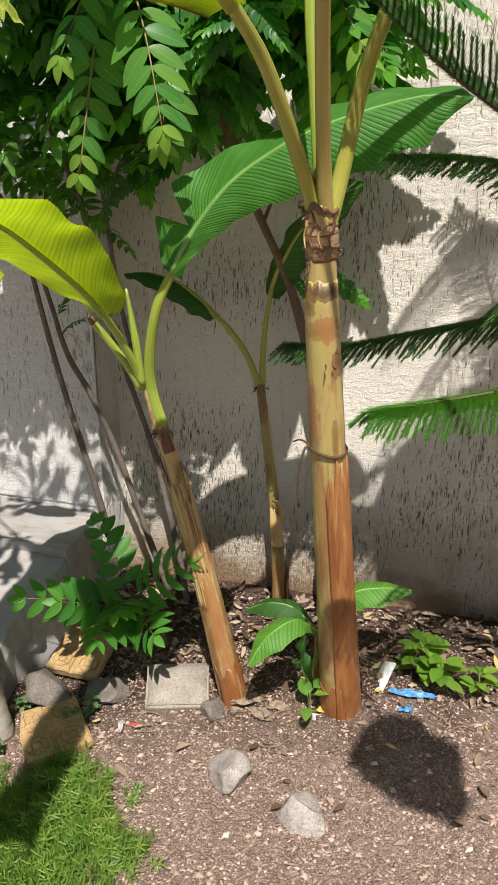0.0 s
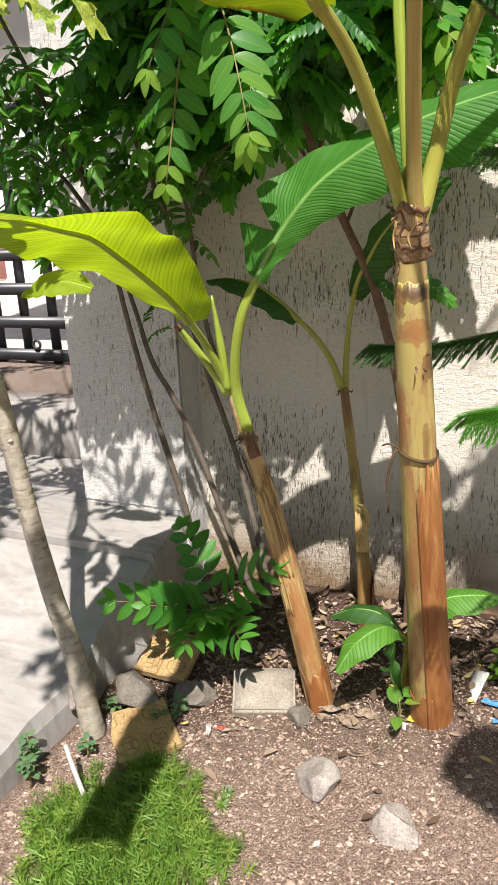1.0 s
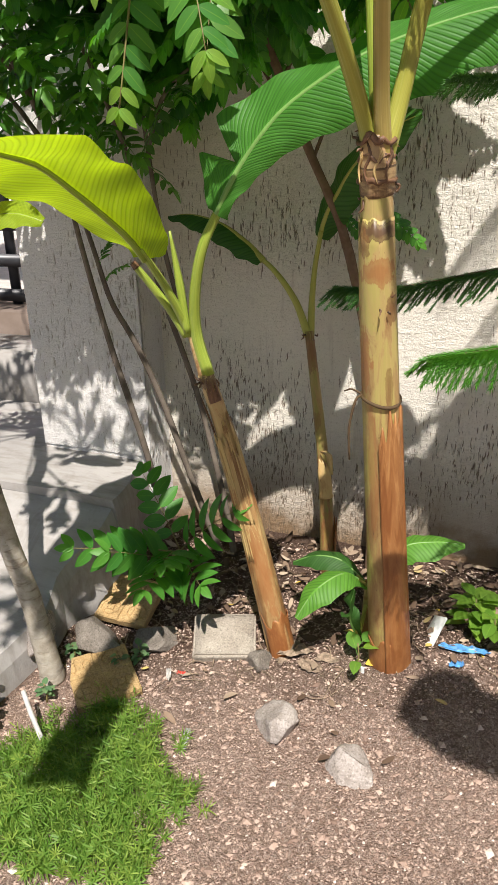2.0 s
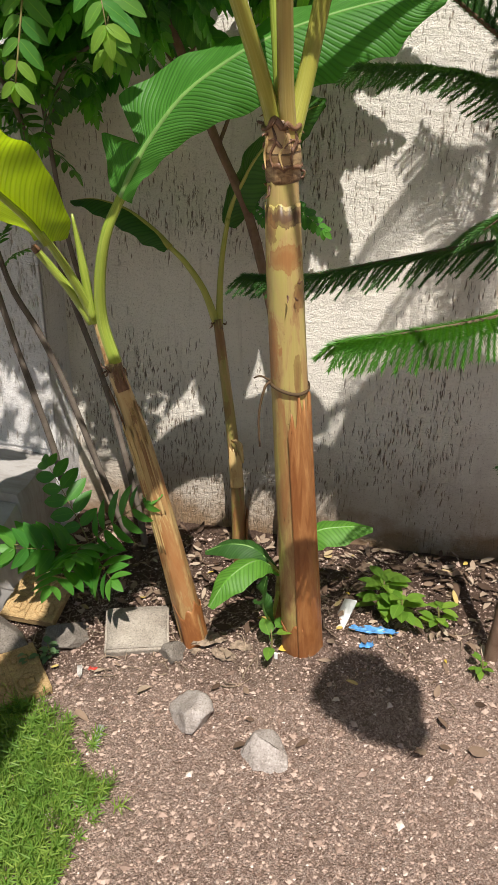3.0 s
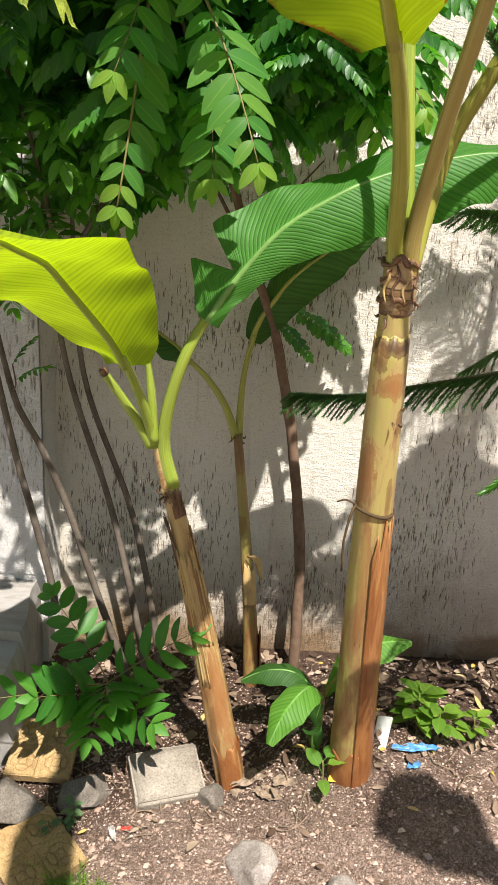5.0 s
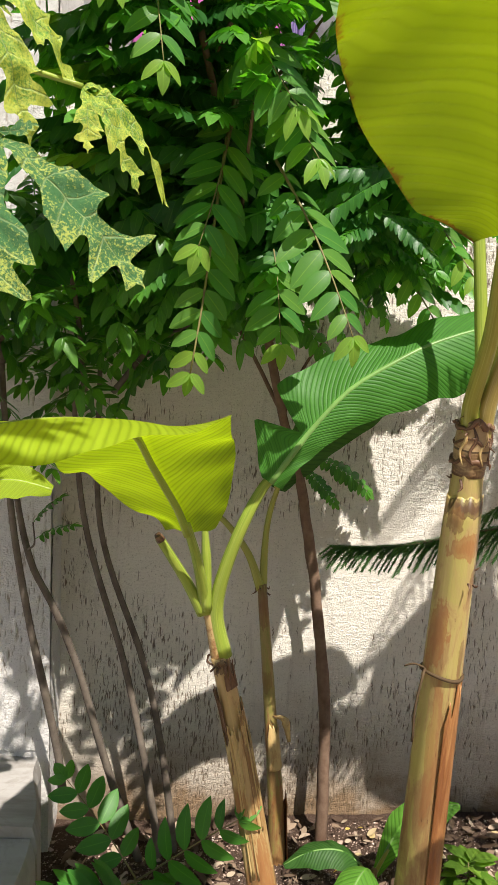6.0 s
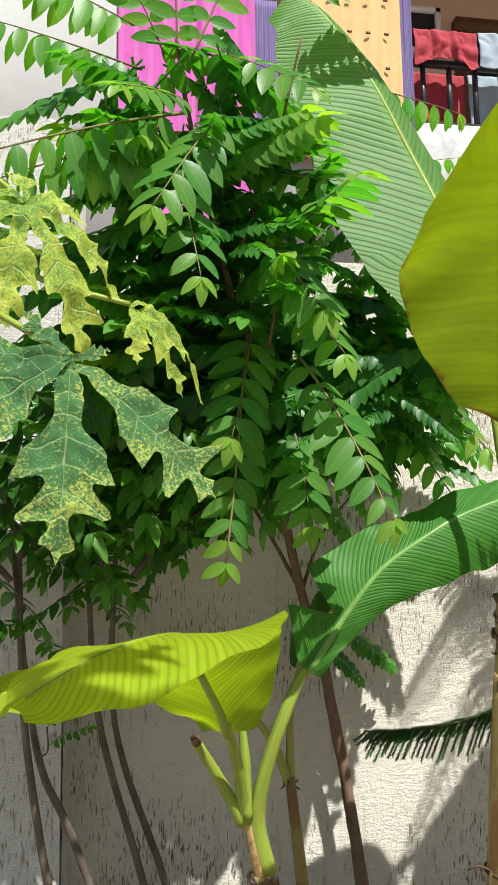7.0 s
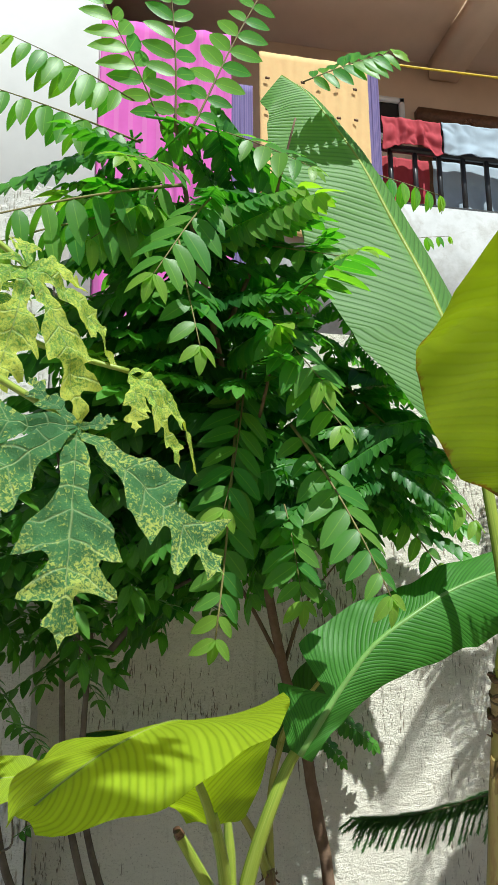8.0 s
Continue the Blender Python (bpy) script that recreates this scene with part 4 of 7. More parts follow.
pl2 = [(-0.658, 1.451, 1.072), (-0.696, 1.431, 1.147), (-0.732, 1.406, 1.211), (-0.757, 1.385, 1.255)]
petiole(MIDP, pl2, 0.012, 0.010, PETIOLE_LIME)
part("cut_stub", tube([(-0.754, 1.387, 1.252), (-0.761, 1.38, 1.264)], (0.0105, 0.008), 10, 3, 0.2), SHEATH_DARK, MIDP, "dried dark cut end")
banana_leaf(MIDP, [(-0.965, 1.323, 1.364), (-1.03, 1.316, 1.382), (-1.106, 1.312, 1.377), (-1.182, 1.309, 1.349)], (0.012, 0.036, 0.045, 0.035, 0.008), (5, 10), (0, 10), BLADE_LIME, PETIOLE_LIME, (0, -0.7, 0.7), (0.003, 0.001), 0.008, 24, seed=8)
part("rolled_leaf", tube([(-0.65, 1.437, 1.083), (-0.657, 1.422, 1.207), (-0.669, 1.408, 1.337)], (0.010, 0.011, 0.003), 10, 14), PETIOLE_LIME, MIDP, "rolled new lime leaf")
pr = [(-0.607, 1.458, 0.97), (-0.630, 1.448, 1.075), (-0.616, 1.418, 1.18), (-0.582, 1.392, 1.29), (-0.545, 1.392, 1.365), (-0.505, 1.382, 1.42)]
petiole(MIDP, pr, 0.015, 0.010, PETIOLE_LIME)
banana_leaf(MIDP, [(-0.533, 1.371, 1.38), (-0.497, 1.359, 1.44), (-0.445, 1.357, 1.509), (-0.375, 1.359, 1.584), (-0.281, 1.360, 1.644), (-0.205, 1.372, 1.682), (-0.09, 1.385, 1.72), (0.04, 1.39, 1.745), (0.13, 1.38, 1.735)],
            (0.030, 0.038, 0.055, 0.085, 0.105, 0.118, 0.115, 0.09, 0.01), (-22, -25, -20, 0, 8, 10, 12, 15, 20), (45, 45, 42, 40, 38, 35, 30), BLADE_GREEN, RIB_GREEN, (-0.1, -0.7, 0.7), (0.009, 0.002), 0.012, 110, seed=9, ripple=0.02,
            left_widths=(0.020, 0.050, 0.075, 0.105, 0.015, 0.108, 0.104, 0.098, 0.092, 0.085, 0.08, 0.075, 0.072, 0.07, 0.068, 0.066, 0.064, 0.06, 0.05, 0.035, 0.01))

# the slim plant near the wall
SLIM = thing("banana_plant", "slim young banana plant with drooping dark leaves", "banana plant", (-0.383, 1.916, 0.091))
cx = [(-0.384, 1.911, 0.071), (-0.398, 1.936, 0.329), (-0.423, 1.951, 0.587), (-0.467, 1.935, 0.987)]
cr = (0.028, 0.024, 0.019, 0.014)
part("pseudostem", tube(cx, cr, 16, 28, 0.03), STEM_B, SLIM)
sheath(SLIM, cx, cr, 0.0, 0.33, 60, 200, 0.003, SHEATH_BROWN, 0.05, 31, flare=0.006)
sheath(SLIM, cx, cr, 0.45, 0.62, 60, 300, 0.001, SHEATH_TAN, 0.04, 32)
scraps(SLIM, (-0.467, 1.936, 0.981), 0.018, 5, 0.03, 9, SHEATH_DARK)
part("dry_leaf", tube([(-0.419, 1.92, 0.588), (-0.386, 1.895, 0.587), (-0.372, 1.889, 0.525)], (0.004, 0.014, 0.004), 6, 10, 0.6, flat=0.3), SHEATH_TAN, SLIM, "torn dry leaf")
petiole(SLIM, [(-0.47, 1.936, 0.971), (-0.511, 1.935, 1.076), (-0.574, 1.938, 1.161), (-0.647, 1.944, 1.221)], 0.011, 0.007, PETIOLE)
banana_leaf(SLIM, [(-0.611, 1.937, 1.204), (-0.667, 1.947, 1.252), (-0.76, 1.962, 1.307), (-0.865, 1.969, 1.332), (-0.95, 1.973, 1.325)], (0.03, 0.06, 0.065, 0.05, 0.008), (60, 50), (50, 30), BLADE_DARK, PETIOLE, seed=10)
petiole(SLIM, [(-0.463, 1.941, 0.971), (-0.462, 1.95, 1.09), (-0.453, 1.95, 1.19), (-0.430, 1.93, 1.29)], 0.010, 0.007, PETIOLE)
banana_leaf(SLIM, [(-0.440, 1.935, 1.27), (-0.416, 1.92, 1.337), (-0.375, 1.89, 1.40), (-0.334, 1.86, 1.458), (-0.258, 1.80, 1.526), (-0.196, 1.75, 1.563), (-0.13, 1.71, 1.585)], (0.03, 0.065, 0.075, 0.08, 0.075, 0.06, 0.01), (20, 20), (35, 40), BLADE_DARK, PETIOLE, (-0.3, -0.8, 0.5), seed=11)

# ---- trees and shrubs ----


def leaflet(bm, uvl, base, along, side, nrm, ln, wd, s, fold=0.25, sag=0.25):
    """One pointed oval leaflet, folded a little along its rib; s places it along its frond."""
    prof = ((0.0, 0.08), (0.08, 0.48), (0.22, 0.88), (0.42, 1.0), (0.62, 0.90), (0.79, 0.64), (0.91, 0.32), (1.0, 0.0))
    left, mid, right = [], [], []
    for u, w in prof:
        c = base + along * (ln * u) - nrm * (ln * sag * u * u)
        mid.append(bm.verts.new(c))
        if w > 0:
            left.append(bm.verts.new(c - side * (wd * w / 2) + nrm * (wd * w * fold / 2)))
            right.append(bm.verts.new(c + side * (wd * w / 2) + nrm * (wd * w * fold / 2)))
    for row, u0 in ((left, 0.0), (right, 1.0)):
        for i in range(len(prof) - 1):
            if i < len(row) - 1:
                q = (mid[i], row[i], row[i + 1], mid[i + 1])
            else:
                q = (mid[i], row[i], mid[i + 1])
            if u0 == 1.0:
                q = q[::-1]
            f = bm.faces.new(q)
            for lp in f.loops:
                lp[uvl].uv = (u0 if lp.vert in row else 0.5, s)


def frond_mesh(name, material, pairs, ln, wd, seed, sag=0.25, start=0.12, stalk=None, droop=0.3, lift=0.15, taper=0.35):
    """A feathery leaf one metre long: a rachis along x with leaflets in two rows, its face up along z."""
    rng = random.Random(seed)
    bm = bmesh.new()
    uvl = bm.loops.layers.uv.verify()
    pos = lambda s: Vector((s - 0.5 * sag * sag * s ** 3, 0.03 * math.sin(3 * s + seed), -sag * s * s))
    pts = [pos(i / 6) for i in range(7)]
    tube(pts, (0.009, 0.006, 0.003), 5, 8, bm=bm, cap=False)
    for f in bm.faces:
        for lp in f.loops:
            lp[uvl].uv = (0.5, 0.5)
    for i in range(pairs):
        s = start + (1 - start) * i / (pairs - 1)
        t = (pos(min(1, s + 0.02)) - pos(s - 0.02)).normalized()
        size = (1 - taper * abs(s - 0.55) / 0.55) * rng.uniform(0.85, 1.12)
        for sg in (-1, 1):
            out = Vector((0, sg, 0))
            fwd = 0.42 + 0.5 * s + rng.uniform(-0.12, 0.12)
            along = (out + t * fwd - Vector((0, 0, droop + rng.uniform(-0.12, 0.15)))).normalized()
            nrm = (Vector((0, 0, 1)) + t * rng.uniform(-0.2, 0.2) + out * (lift + rng.uniform(-0.2, 0.2))).normalized()
            side = along.cross(nrm).normalized()
            nrm = side.cross(along)
            leaflet(bm, uvl, pos(s + rng.uniform(-0.008, 0.008)), along, side, nrm, ln * size, wd * size, min(0.97, s * 0.96 + rng.uniform(-0.05, 0.03)), 0.25, rng.uniform(0.1, 0.35))
    t = (pos(1) - pos(0.96)).normalized()
    leaflet(bm, uvl, pos(1), t, Vector((0, 1, 0)), Vector((0, 0, 1)), ln * 0.9, wd * 0.8, 1.0)
    return mesh_of(bm, material, name)


def frond_pose(base, tip, roll=0.0, face=(0, -0.35, 1)):
    """The pose that lays a frond from base towards tip, its face turned as asked."""
    b, e = Vector(base), Vector(tip)
    d = e - b
    x = d.normalized()
    f = Vector(face)
    y = f.cross(x)
    if y.length < 1e-3:
        y = Vector((0, 1, 0.2)).cross(x)
    y.normalize()
    z = x.cross(y)
    m = Matrix((x, y, z)).transposed().to_4x4()
    return Matrix.Translation(b) @ m @ Matrix.Rotation(radians(roll), 4, "X") @ Matrix.Scale(d.length, 4)


def leaflet_meshes(name, material, ratio):
    """Three unit leaflets along x, from dark to light."""
    out = []
    for k, tone in enumerate((0.3, 0.72, 0.92)):
        bm = bmesh.new()
        uvl = bm.loops.layers.uv.verify()
        leaflet(bm, uvl, Vector(), Vector((1, 0, 0)), Vector((0, 1, 0)), Vector((0, 0, 1)), 1.0, ratio, tone, 0.22, 0.18 + 0.05 * k)
        out.append(mesh_of(bm, material, name))
    return out


def leafy_frond(tree, base, tip, kinds, pairs, ln, seed, sag=0.08, face=(0.1, -1.0, 0.6), droop=0.15, start=0.1):
    """A frond whose rachis is one part and each leaflet a piece of its own."""
    rng = random.Random(seed)
    m = frond_pose(base, tip, rng.uniform(-10, 10), face)
    length = (Vector(tip) - Vector(base)).length
    pos = lambda s: Vector((s - 0.5 * sag * sag * s ** 3, 0.02 * math.sin(3 * s + seed), -sag * s * s))
    bm = tube([pos(i / 6) for i in range(7)], (0.008, 0.005, 0.003), 6, 10)
    bmesh.ops.transform(bm, matrix=m, verts=bm.verts)
    stalk = part("frond", bm, TWIG, tree)
    spots = [(start + (1 - start) * i / (pairs - 1), sg) for i in range(pairs) for sg in (-1, 1)] + [(1.0, 0)]
    for s, sg in spots:
        t = (pos(min(1, s + 0.02)) - pos(s - 0.02)).normalized()
        out = Vector((0, sg, 0))
        along = (out + t * (0.28 + 0.45 * s + rng.uniform(-0.12, 0.12) if sg else 1.0) - Vector((0, 0, droop + rng.uniform(-0.12, 0.12)))).normalized()
        nrm = (Vector((0, 0, 1)) + t * rng.uniform(-0.2, 0.2) + out * rng.uniform(-0.1, 0.3)).normalized()
        side = nrm.cross(along).normalized()
        nrm = along.cross(side)
        size = ln / length * (1 - 0.48 * max(0, abs(s - 0.5) - 0.1) / 0.5) * rng.uniform(0.88, 1.1)
        loc = Matrix((along, side, nrm)).transposed().to_4x4()
        tone = 2 if s > 0.9 else (1 if s + rng.uniform(-0.15, 0.15) > 0.72 else 0)
        shared("leaflet", kinds[tone], stalk, m @ Matrix.Translation(pos(s)) @ loc @ Matrix.Scale(size, 4))
    return stalk


YOUNG = leaflet_meshes("leaflet", FROND_BRIGHT, 0.45)
SAP_LEAF = leaflet_meshes("leaflet", SAPLING, 0.50)
GOOSE = [frond_mesh("frond", FROND, 11, 0.22, 0.125, k, sag=0.12 + 0.07 * k) for k in range(4)]
GOOSE_Y = [frond_mesh("frond", FROND_BRIGHT, 10, 0.29, 0.16, 10 + k, sag=0.06 + 0.05 * k, droop=0.25) for k in range(3)]
GOOSE_H = [frond_mesh("frond", FROND_BRIGHT, 12, 0.27, 0.14, 50 + k, sag=0.12, droop=1.2, lift=0.7) for k in range(2)]
BROAD = [frond_mesh("leaf_spray", BUSH, 6, 0.30, 0.13, 20 + k, sag=0.2, start=0.2, droop=0.1, lift=0.3) for k in range(3)]

TREE = thing("gooseberry_tree", "feathery star gooseberry tree with glossy green fronds", "tree", (-0.246, 1.961, 0.167))
trunk_line = [(-0.242, 1.957, 0.085), (-0.246, 1.96, 0.209), (-0.247, 1.992, 0.567), (-0.294, 1.996, 0.939), (-0.336, 1.973, 1.15), (-0.376, 1.927, 1.318), (-0.44, 1.861, 1.487), (-0.55, 1.676, 1.837), (-0.690, 1.400, 2.209), (-0.772, 1.265, 2.467), (-0.797, 1.230, 2.60)]
part("trunk", tube(trunk_line, (0.019, 0.018, 0.016, 0.014, 0.011, 0.006, 0.003), 12, 90, 0.22), BARK, TREE)
limbs = [
    [(-0.44, 1.861, 1.487), (-0.599, 1.821, 1.753), (-0.799, 1.767, 1.968), (-0.996, 1.678, 2.112)],
    [(-0.503, 1.769, 1.667), (-0.391, 1.779, 1.879), (-0.254, 1.76, 2.05), (-0.144, 1.712, 2.15)],
    [(-0.55, 1.676, 1.837), (-0.601, 1.512, 1.946), (-0.609, 1.291, 2.054), (-0.606, 1.189, 2.159)],
    [(-0.607, 1.535, 2.028), (-0.786, 1.478, 2.181), (-0.953, 1.385, 2.272)],
    [(-0.673, 1.395, 2.209), (-0.598, 1.327, 2.414), (-0.543, 1.261, 2.65)],
    [(-0.64, 1.465, 2.113), (-0.493, 1.554, 2.301), (-0.346, 1.52, 2.513)],
    [(-0.44, 1.861, 1.487), (-0.375, 1.88, 1.639), (-0.267, 1.881, 1.769)],
]
for ln in limbs:
    part("limb", tube(ln, (0.006, 0.004, 0.002), 7, 14, 0.1), BARK, TREE)
# fronds that stand out, as base and tip
clear = [
    (-0.797, 1.22, 2.555, -0.816, 1.15, 2.876), (-0.824, 1.22, 2.558, -0.944, 1.15, 2.801), (-0.775, 1.22, 2.558, -0.618, 1.20, 2.895), (-0.507, 1.32, 2.787, -0.307, 1.28, 2.872),
    (-0.698, 1.25, 2.589, -0.541, 1.15, 2.480), (-0.797, 1.20, 2.464, -0.884, 0.98, 2.353), (-0.649, 1.30, 2.378, -0.514, 1.10, 2.279), (-0.785, 1.20, 2.327, -0.766, 1.05, 2.077),
]
hanging = [
    (-0.860, 1.21, 2.520, -1.120, 1.05, 2.503), (-0.875, 1.20, 2.600, -1.086, 1.10, 2.636), (-0.330, 1.62, 2.800, -0.041, 1.60, 2.743), (-0.790, 1.18, 2.420, -1.080, 0.95, 2.231),
    (-0.800, 1.20, 2.390, -1.070, 1.00, 2.215), (-0.120, 1.75, 2.660, 0.051, 1.75, 2.702),
]
near = [
    (-0.620, 1.397, 2.161, -0.712, 1.235, 1.612), (-0.625, 1.373, 2.132, -0.703, 1.20, 1.84), (-0.565, 1.27, 1.995, -0.428, 1.10, 1.69), (-0.545, 1.42, 1.86, -0.522, 1.325, 1.67),
    (-0.625, 1.20, 2.18, -0.551, 1.081, 2.041), (-0.566, 1.192, 2.225, -0.518, 1, 2.243), (-0.719, 1.155, 2.397, -0.848, 1.002, 2.182), (-0.33, 1.636, 2.197, -0.096, 1.42, 1.851),
    (-0.371, 1.708, 2.102, -0.098, 1.546, 1.72), (-0.815, 1.173, 2.402, -0.937, 1.078, 2.259), (-0.588, 1.30, 2.16, -0.50, 1.12, 1.98),
]
rng = random.Random(4)
for k, q in enumerate(clear):
    leafy_frond(TREE, q[:3], q[3:], YOUNG, 9 if k < 4 else 6, 0.072, 110 + k, 0.05, (0.1, -1.0, 0.35), 0.15, 0.12)
for k, q in enumerate(hanging):
    leafy_frond(TREE, q[:3], q[3:], YOUNG, 8 if k != 5 else 5, 0.075 if k != 5 else 0.045, 130 + k, 0.06, (0.1, -0.35, 1.0), 1.5, 0.15)
for k, q in enumerate(near):
    b, e = Vector(q[:3]), Vector(q[3:])
    leafy_frond(TREE, b, e, YOUNG, max(6, round((e - b).length / 0.041)), 0.084, 80 + k, droop=0.30)


def crown(tree, meshes, lines, count, seed, lo, hi, reach, down, keep, name="frond"):
    """Fronds from points along the limbs, leaning out of the crown and drooping."""
    rng = random.Random(seed)
    paths = [spline(ln, 20) for ln in lines]
    made = 0
    for _ in range(count * 12):
        if made >= count:
            break
        p = rng.choice(paths)
        b = p[rng.randint(5, 20)] + Vector((rng.uniform(-1, 1), rng.uniform(-1, 1), rng.uniform(-1, 1))) * reach
        an = rng.uniform(0, 6.283)
        ln = rng.uniform(lo, hi)
        d = Vector((math.cos(an), math.sin(an) * 0.8 - 0.25, rng.uniform(-down, 0.35))).normalized()
        e = b + d * ln
        if not keep(b) or not keep(e):
            continue
        shared(name, rng.choice(meshes), tree, frond_pose(b, e, rng.uniform(-25, 25), (rng.uniform(-0.3, 0.3), -0.5, 1)))
        made += 1


crown(TREE, GOOSE, limbs[:6] + [trunk_line[6:]], 125, 11, 0.22, 0.36, 0.10, 0.7, lambda p: p.y < 2.04 and p.y > 1.13 and not (p.y < 1.37 and p.z < 2.22 and -0.84 < p.x < -0.34) and p.z > 1.58 + 1.5 * min(0.2, max(0, p.x + 0.72)) and p.z < 2.68 and not (p.x > -0.26 and p.y < 1.52) and not (p.x > -0.52 and p.y < 1.56 and p.z > 2.05))
crown(TREE, GOOSE, limbs[:4] + [limbs[6]], 115, 12, 0.20, 0.32, 0.12, 1.0, lambda p: 1.36 < p.y < 2.05 and p.z > 1.58 + 1.5 * min(0.2, max(0, p.x + 0.72)) and p.z < 2.15 and not (p.x > -0.25 and p.z < 1.75))
crown(TREE, GOOSE, [[(-0.50, 1.90, 1.75), (-0.75, 1.92, 1.78), (-1.0, 1.92, 1.80)], [(-0.50, 1.88, 1.95), (-0.80, 1.88, 2.0), (-1.0, 1.86, 2.0)]], 60, 14, 0.18, 0.30, 0.10, 0.9, lambda p: not (p.x < -0.95 and p.z > 1.95) and 1.62 < p.y < 2.05 and 1.60 + 0.35 * min(0.3, max(0, p.x + 0.75)) < p.z < 2.2 and p.x < -0.45)
crown(TREE, GOOSE, [[(-0.55, 1.55, 1.95), (-0.70, 1.48, 2.05), (-0.85, 1.42, 2.15)], [(-0.58, 1.50, 2.15), (-0.72, 1.42, 2.28), (-0.84, 1.36, 2.35)]], 80, 15, 0.18, 0.28, 0.10, 0.6, lambda p: 1.46 < p.y < 1.80 and 1.80 < p.z < 2.45 and p.x < -0.50)
crown(TREE, GOOSE, [[(-0.52, 1.62, 2.12), (-0.42, 1.64, 2.18), (-0.30, 1.66, 2.20)], [(-0.45, 1.66, 2.02), (-0.33, 1.68, 2.08), (-0.20, 1.70, 2.06)], [(-0.36, 1.70, 1.94), (-0.25, 1.72, 1.96), (-0.14, 1.72, 1.94)], [(-0.48, 1.52, 2.28), (-0.36, 1.56, 2.36), (-0.24, 1.60, 2.38)]], 85, 16, 0.16, 0.26, 0.06, 0.8, lambda p: 1.44 < p.y < 2.02 and p.z < 2.50 and p.x < -0.13 and p.z > 1.80)
crown(TREE, GOOSE, [[(-0.58, 1.46, 1.92), (-0.48, 1.46, 1.88), (-0.38, 1.50, 1.92)]], 34, 18, 0.16, 0.26, 0.06, 0.8, lambda p: 1.37 < p.y < 1.66 and 1.72 < p.z < 2.1 and -0.64 < p.x < -0.29)
crown(TREE, GOOSE, [[(-0.44, 1.44, 1.92), (-0.35, 1.39, 1.95), (-0.28, 1.37, 2.0)]], 16, 19, 0.14, 0.22, 0.05, 0.8, lambda p: 1.28 < p.y < 1.52 and 1.82 < p.z < 2.12 and -0.52 < p.x < -0.19)
# dark fronds that hang about the upper trunk
rng = random.Random(17)
stem_line = spline(trunk_line, 120)
for k in range(22):
    c = stem_line[rng.randint(74, 98)]
    an = rng.uniform(0, 6.28)
    e = c + Vector((math.cos(an) * 0.16, math.sin(an) * 0.12, rng.uniform(-0.20, -0.04)))
    if e.z < 1.62 or e.y > 2.03 or e.y < 1.4 or e.x > -0.30:
        continue
    shared("frond", rng.choice(GOOSE), TREE, frond_pose(c, c + (e - c) * 1.25, rng.uniform(-20, 20), (0, -0.8, 0.7)))
# whorls of level fronds up the leader
rng = random.Random(31)
for lvl in range(9):
    z = 2.07 + 0.048 * lvl
    c = Vector((-0.630 - 0.019 * lvl, 1.488 - 0.030 * lvl, z))
    for k in range(9):
        an = k * 0.698 + lvl * 0.4 + rng.uniform(-0.2, 0.2)
        ln = rng.uniform(0.24, 0.34) * (1.1 - 0.035 * lvl)
        e = c + Vector((math.cos(an) * ln, math.sin(an) * ln, rng.uniform(-0.07, 0.05)))
        if (e.x > -0.50 and e.y < 1.56) or e.y > 2.02 or e.y < 1.06:
            continue
        kind = rng.choice(GOOSE + GOOSE_H[:1] + GOOSE_Y[:1])
        shared("frond", kind, TREE, frond_pose(c + (e - c) * 0.12, e, rng.uniform(-15, 15), (0, -0.2, 1)))
# a low shoot that hangs behind the tall stem
for b, e in (((-0.323, 1.952, 1.367), (-0.151, 1.959, 1.267)), ((-0.371, 1.925, 1.339), (-0.27, 1.897, 1.243))):
    shared("frond", GOOSE[0], TREE, frond_pose(b, e, 10, (0, -0.8, 0.6)))

SHRUB = thing("shrub", "leggy shrub with four bare stems and dark broad leaves", "shrub", (-0.78, 1.94, 0.13))
stems = [
    [(-1.020, 1.87, 0.40), (-1.034, 1.86, 0.522), (-1.069, 1.83, 0.73), (-1.106, 1.80, 0.939), (-1.141, 1.75, 1.248), (-1.14, 1.64, 1.655)],
    [(-0.80, 1.94, 0.12), (-0.858, 1.93, 0.296), (-0.92, 1.92, 0.501), (-0.978, 1.89, 0.73), (-1.042, 1.86, 0.924), (-1.104, 1.83, 1.071), (-1.137, 1.80, 1.257), (-1.16, 1.66, 1.656)],
    [(-0.745, 1.93, 0.13), (-0.760, 1.93, 0.26), (-0.808, 1.93, 0.52), (-0.863, 1.926, 0.764), (-0.976, 1.89, 1.186), (-1.00, 1.78, 1.645)],
    [(-0.700, 1.965, 0.12), (-0.712, 1.967, 0.25), (-0.755, 1.966, 0.52), (-0.809, 1.963, 0.75), (-0.935, 1.93, 1.153), (-0.93, 1.80, 1.642)],
]
for ln in stems:
    part("stem", tube(ln, (0.0125, 0.0115, 0.0105, 0.009, 0.006), 9, 40, 0.08), BARK_GREY, SHRUB)
shrub_limbs = [
    [(-1.124, 1.594, 1.655), (-1.244, 1.514, 1.817), (-1.369, 1.41, 1.979)], [(-1.152, 1.626, 1.552), (-1.275, 1.645, 1.681), (-1.44, 1.613, 1.771)],
    [(-0.96, 1.737, 1.542), (-0.964, 1.585, 1.752), (-1.006, 1.465, 1.963)], [(-0.891, 1.761, 1.539), (-0.788, 1.677, 1.66), (-0.653, 1.649, 1.738)],
    [(-1.125, 1.595, 1.604), (-1.203, 1.441, 1.971), (-1.244, 1.32, 2.182)],
]
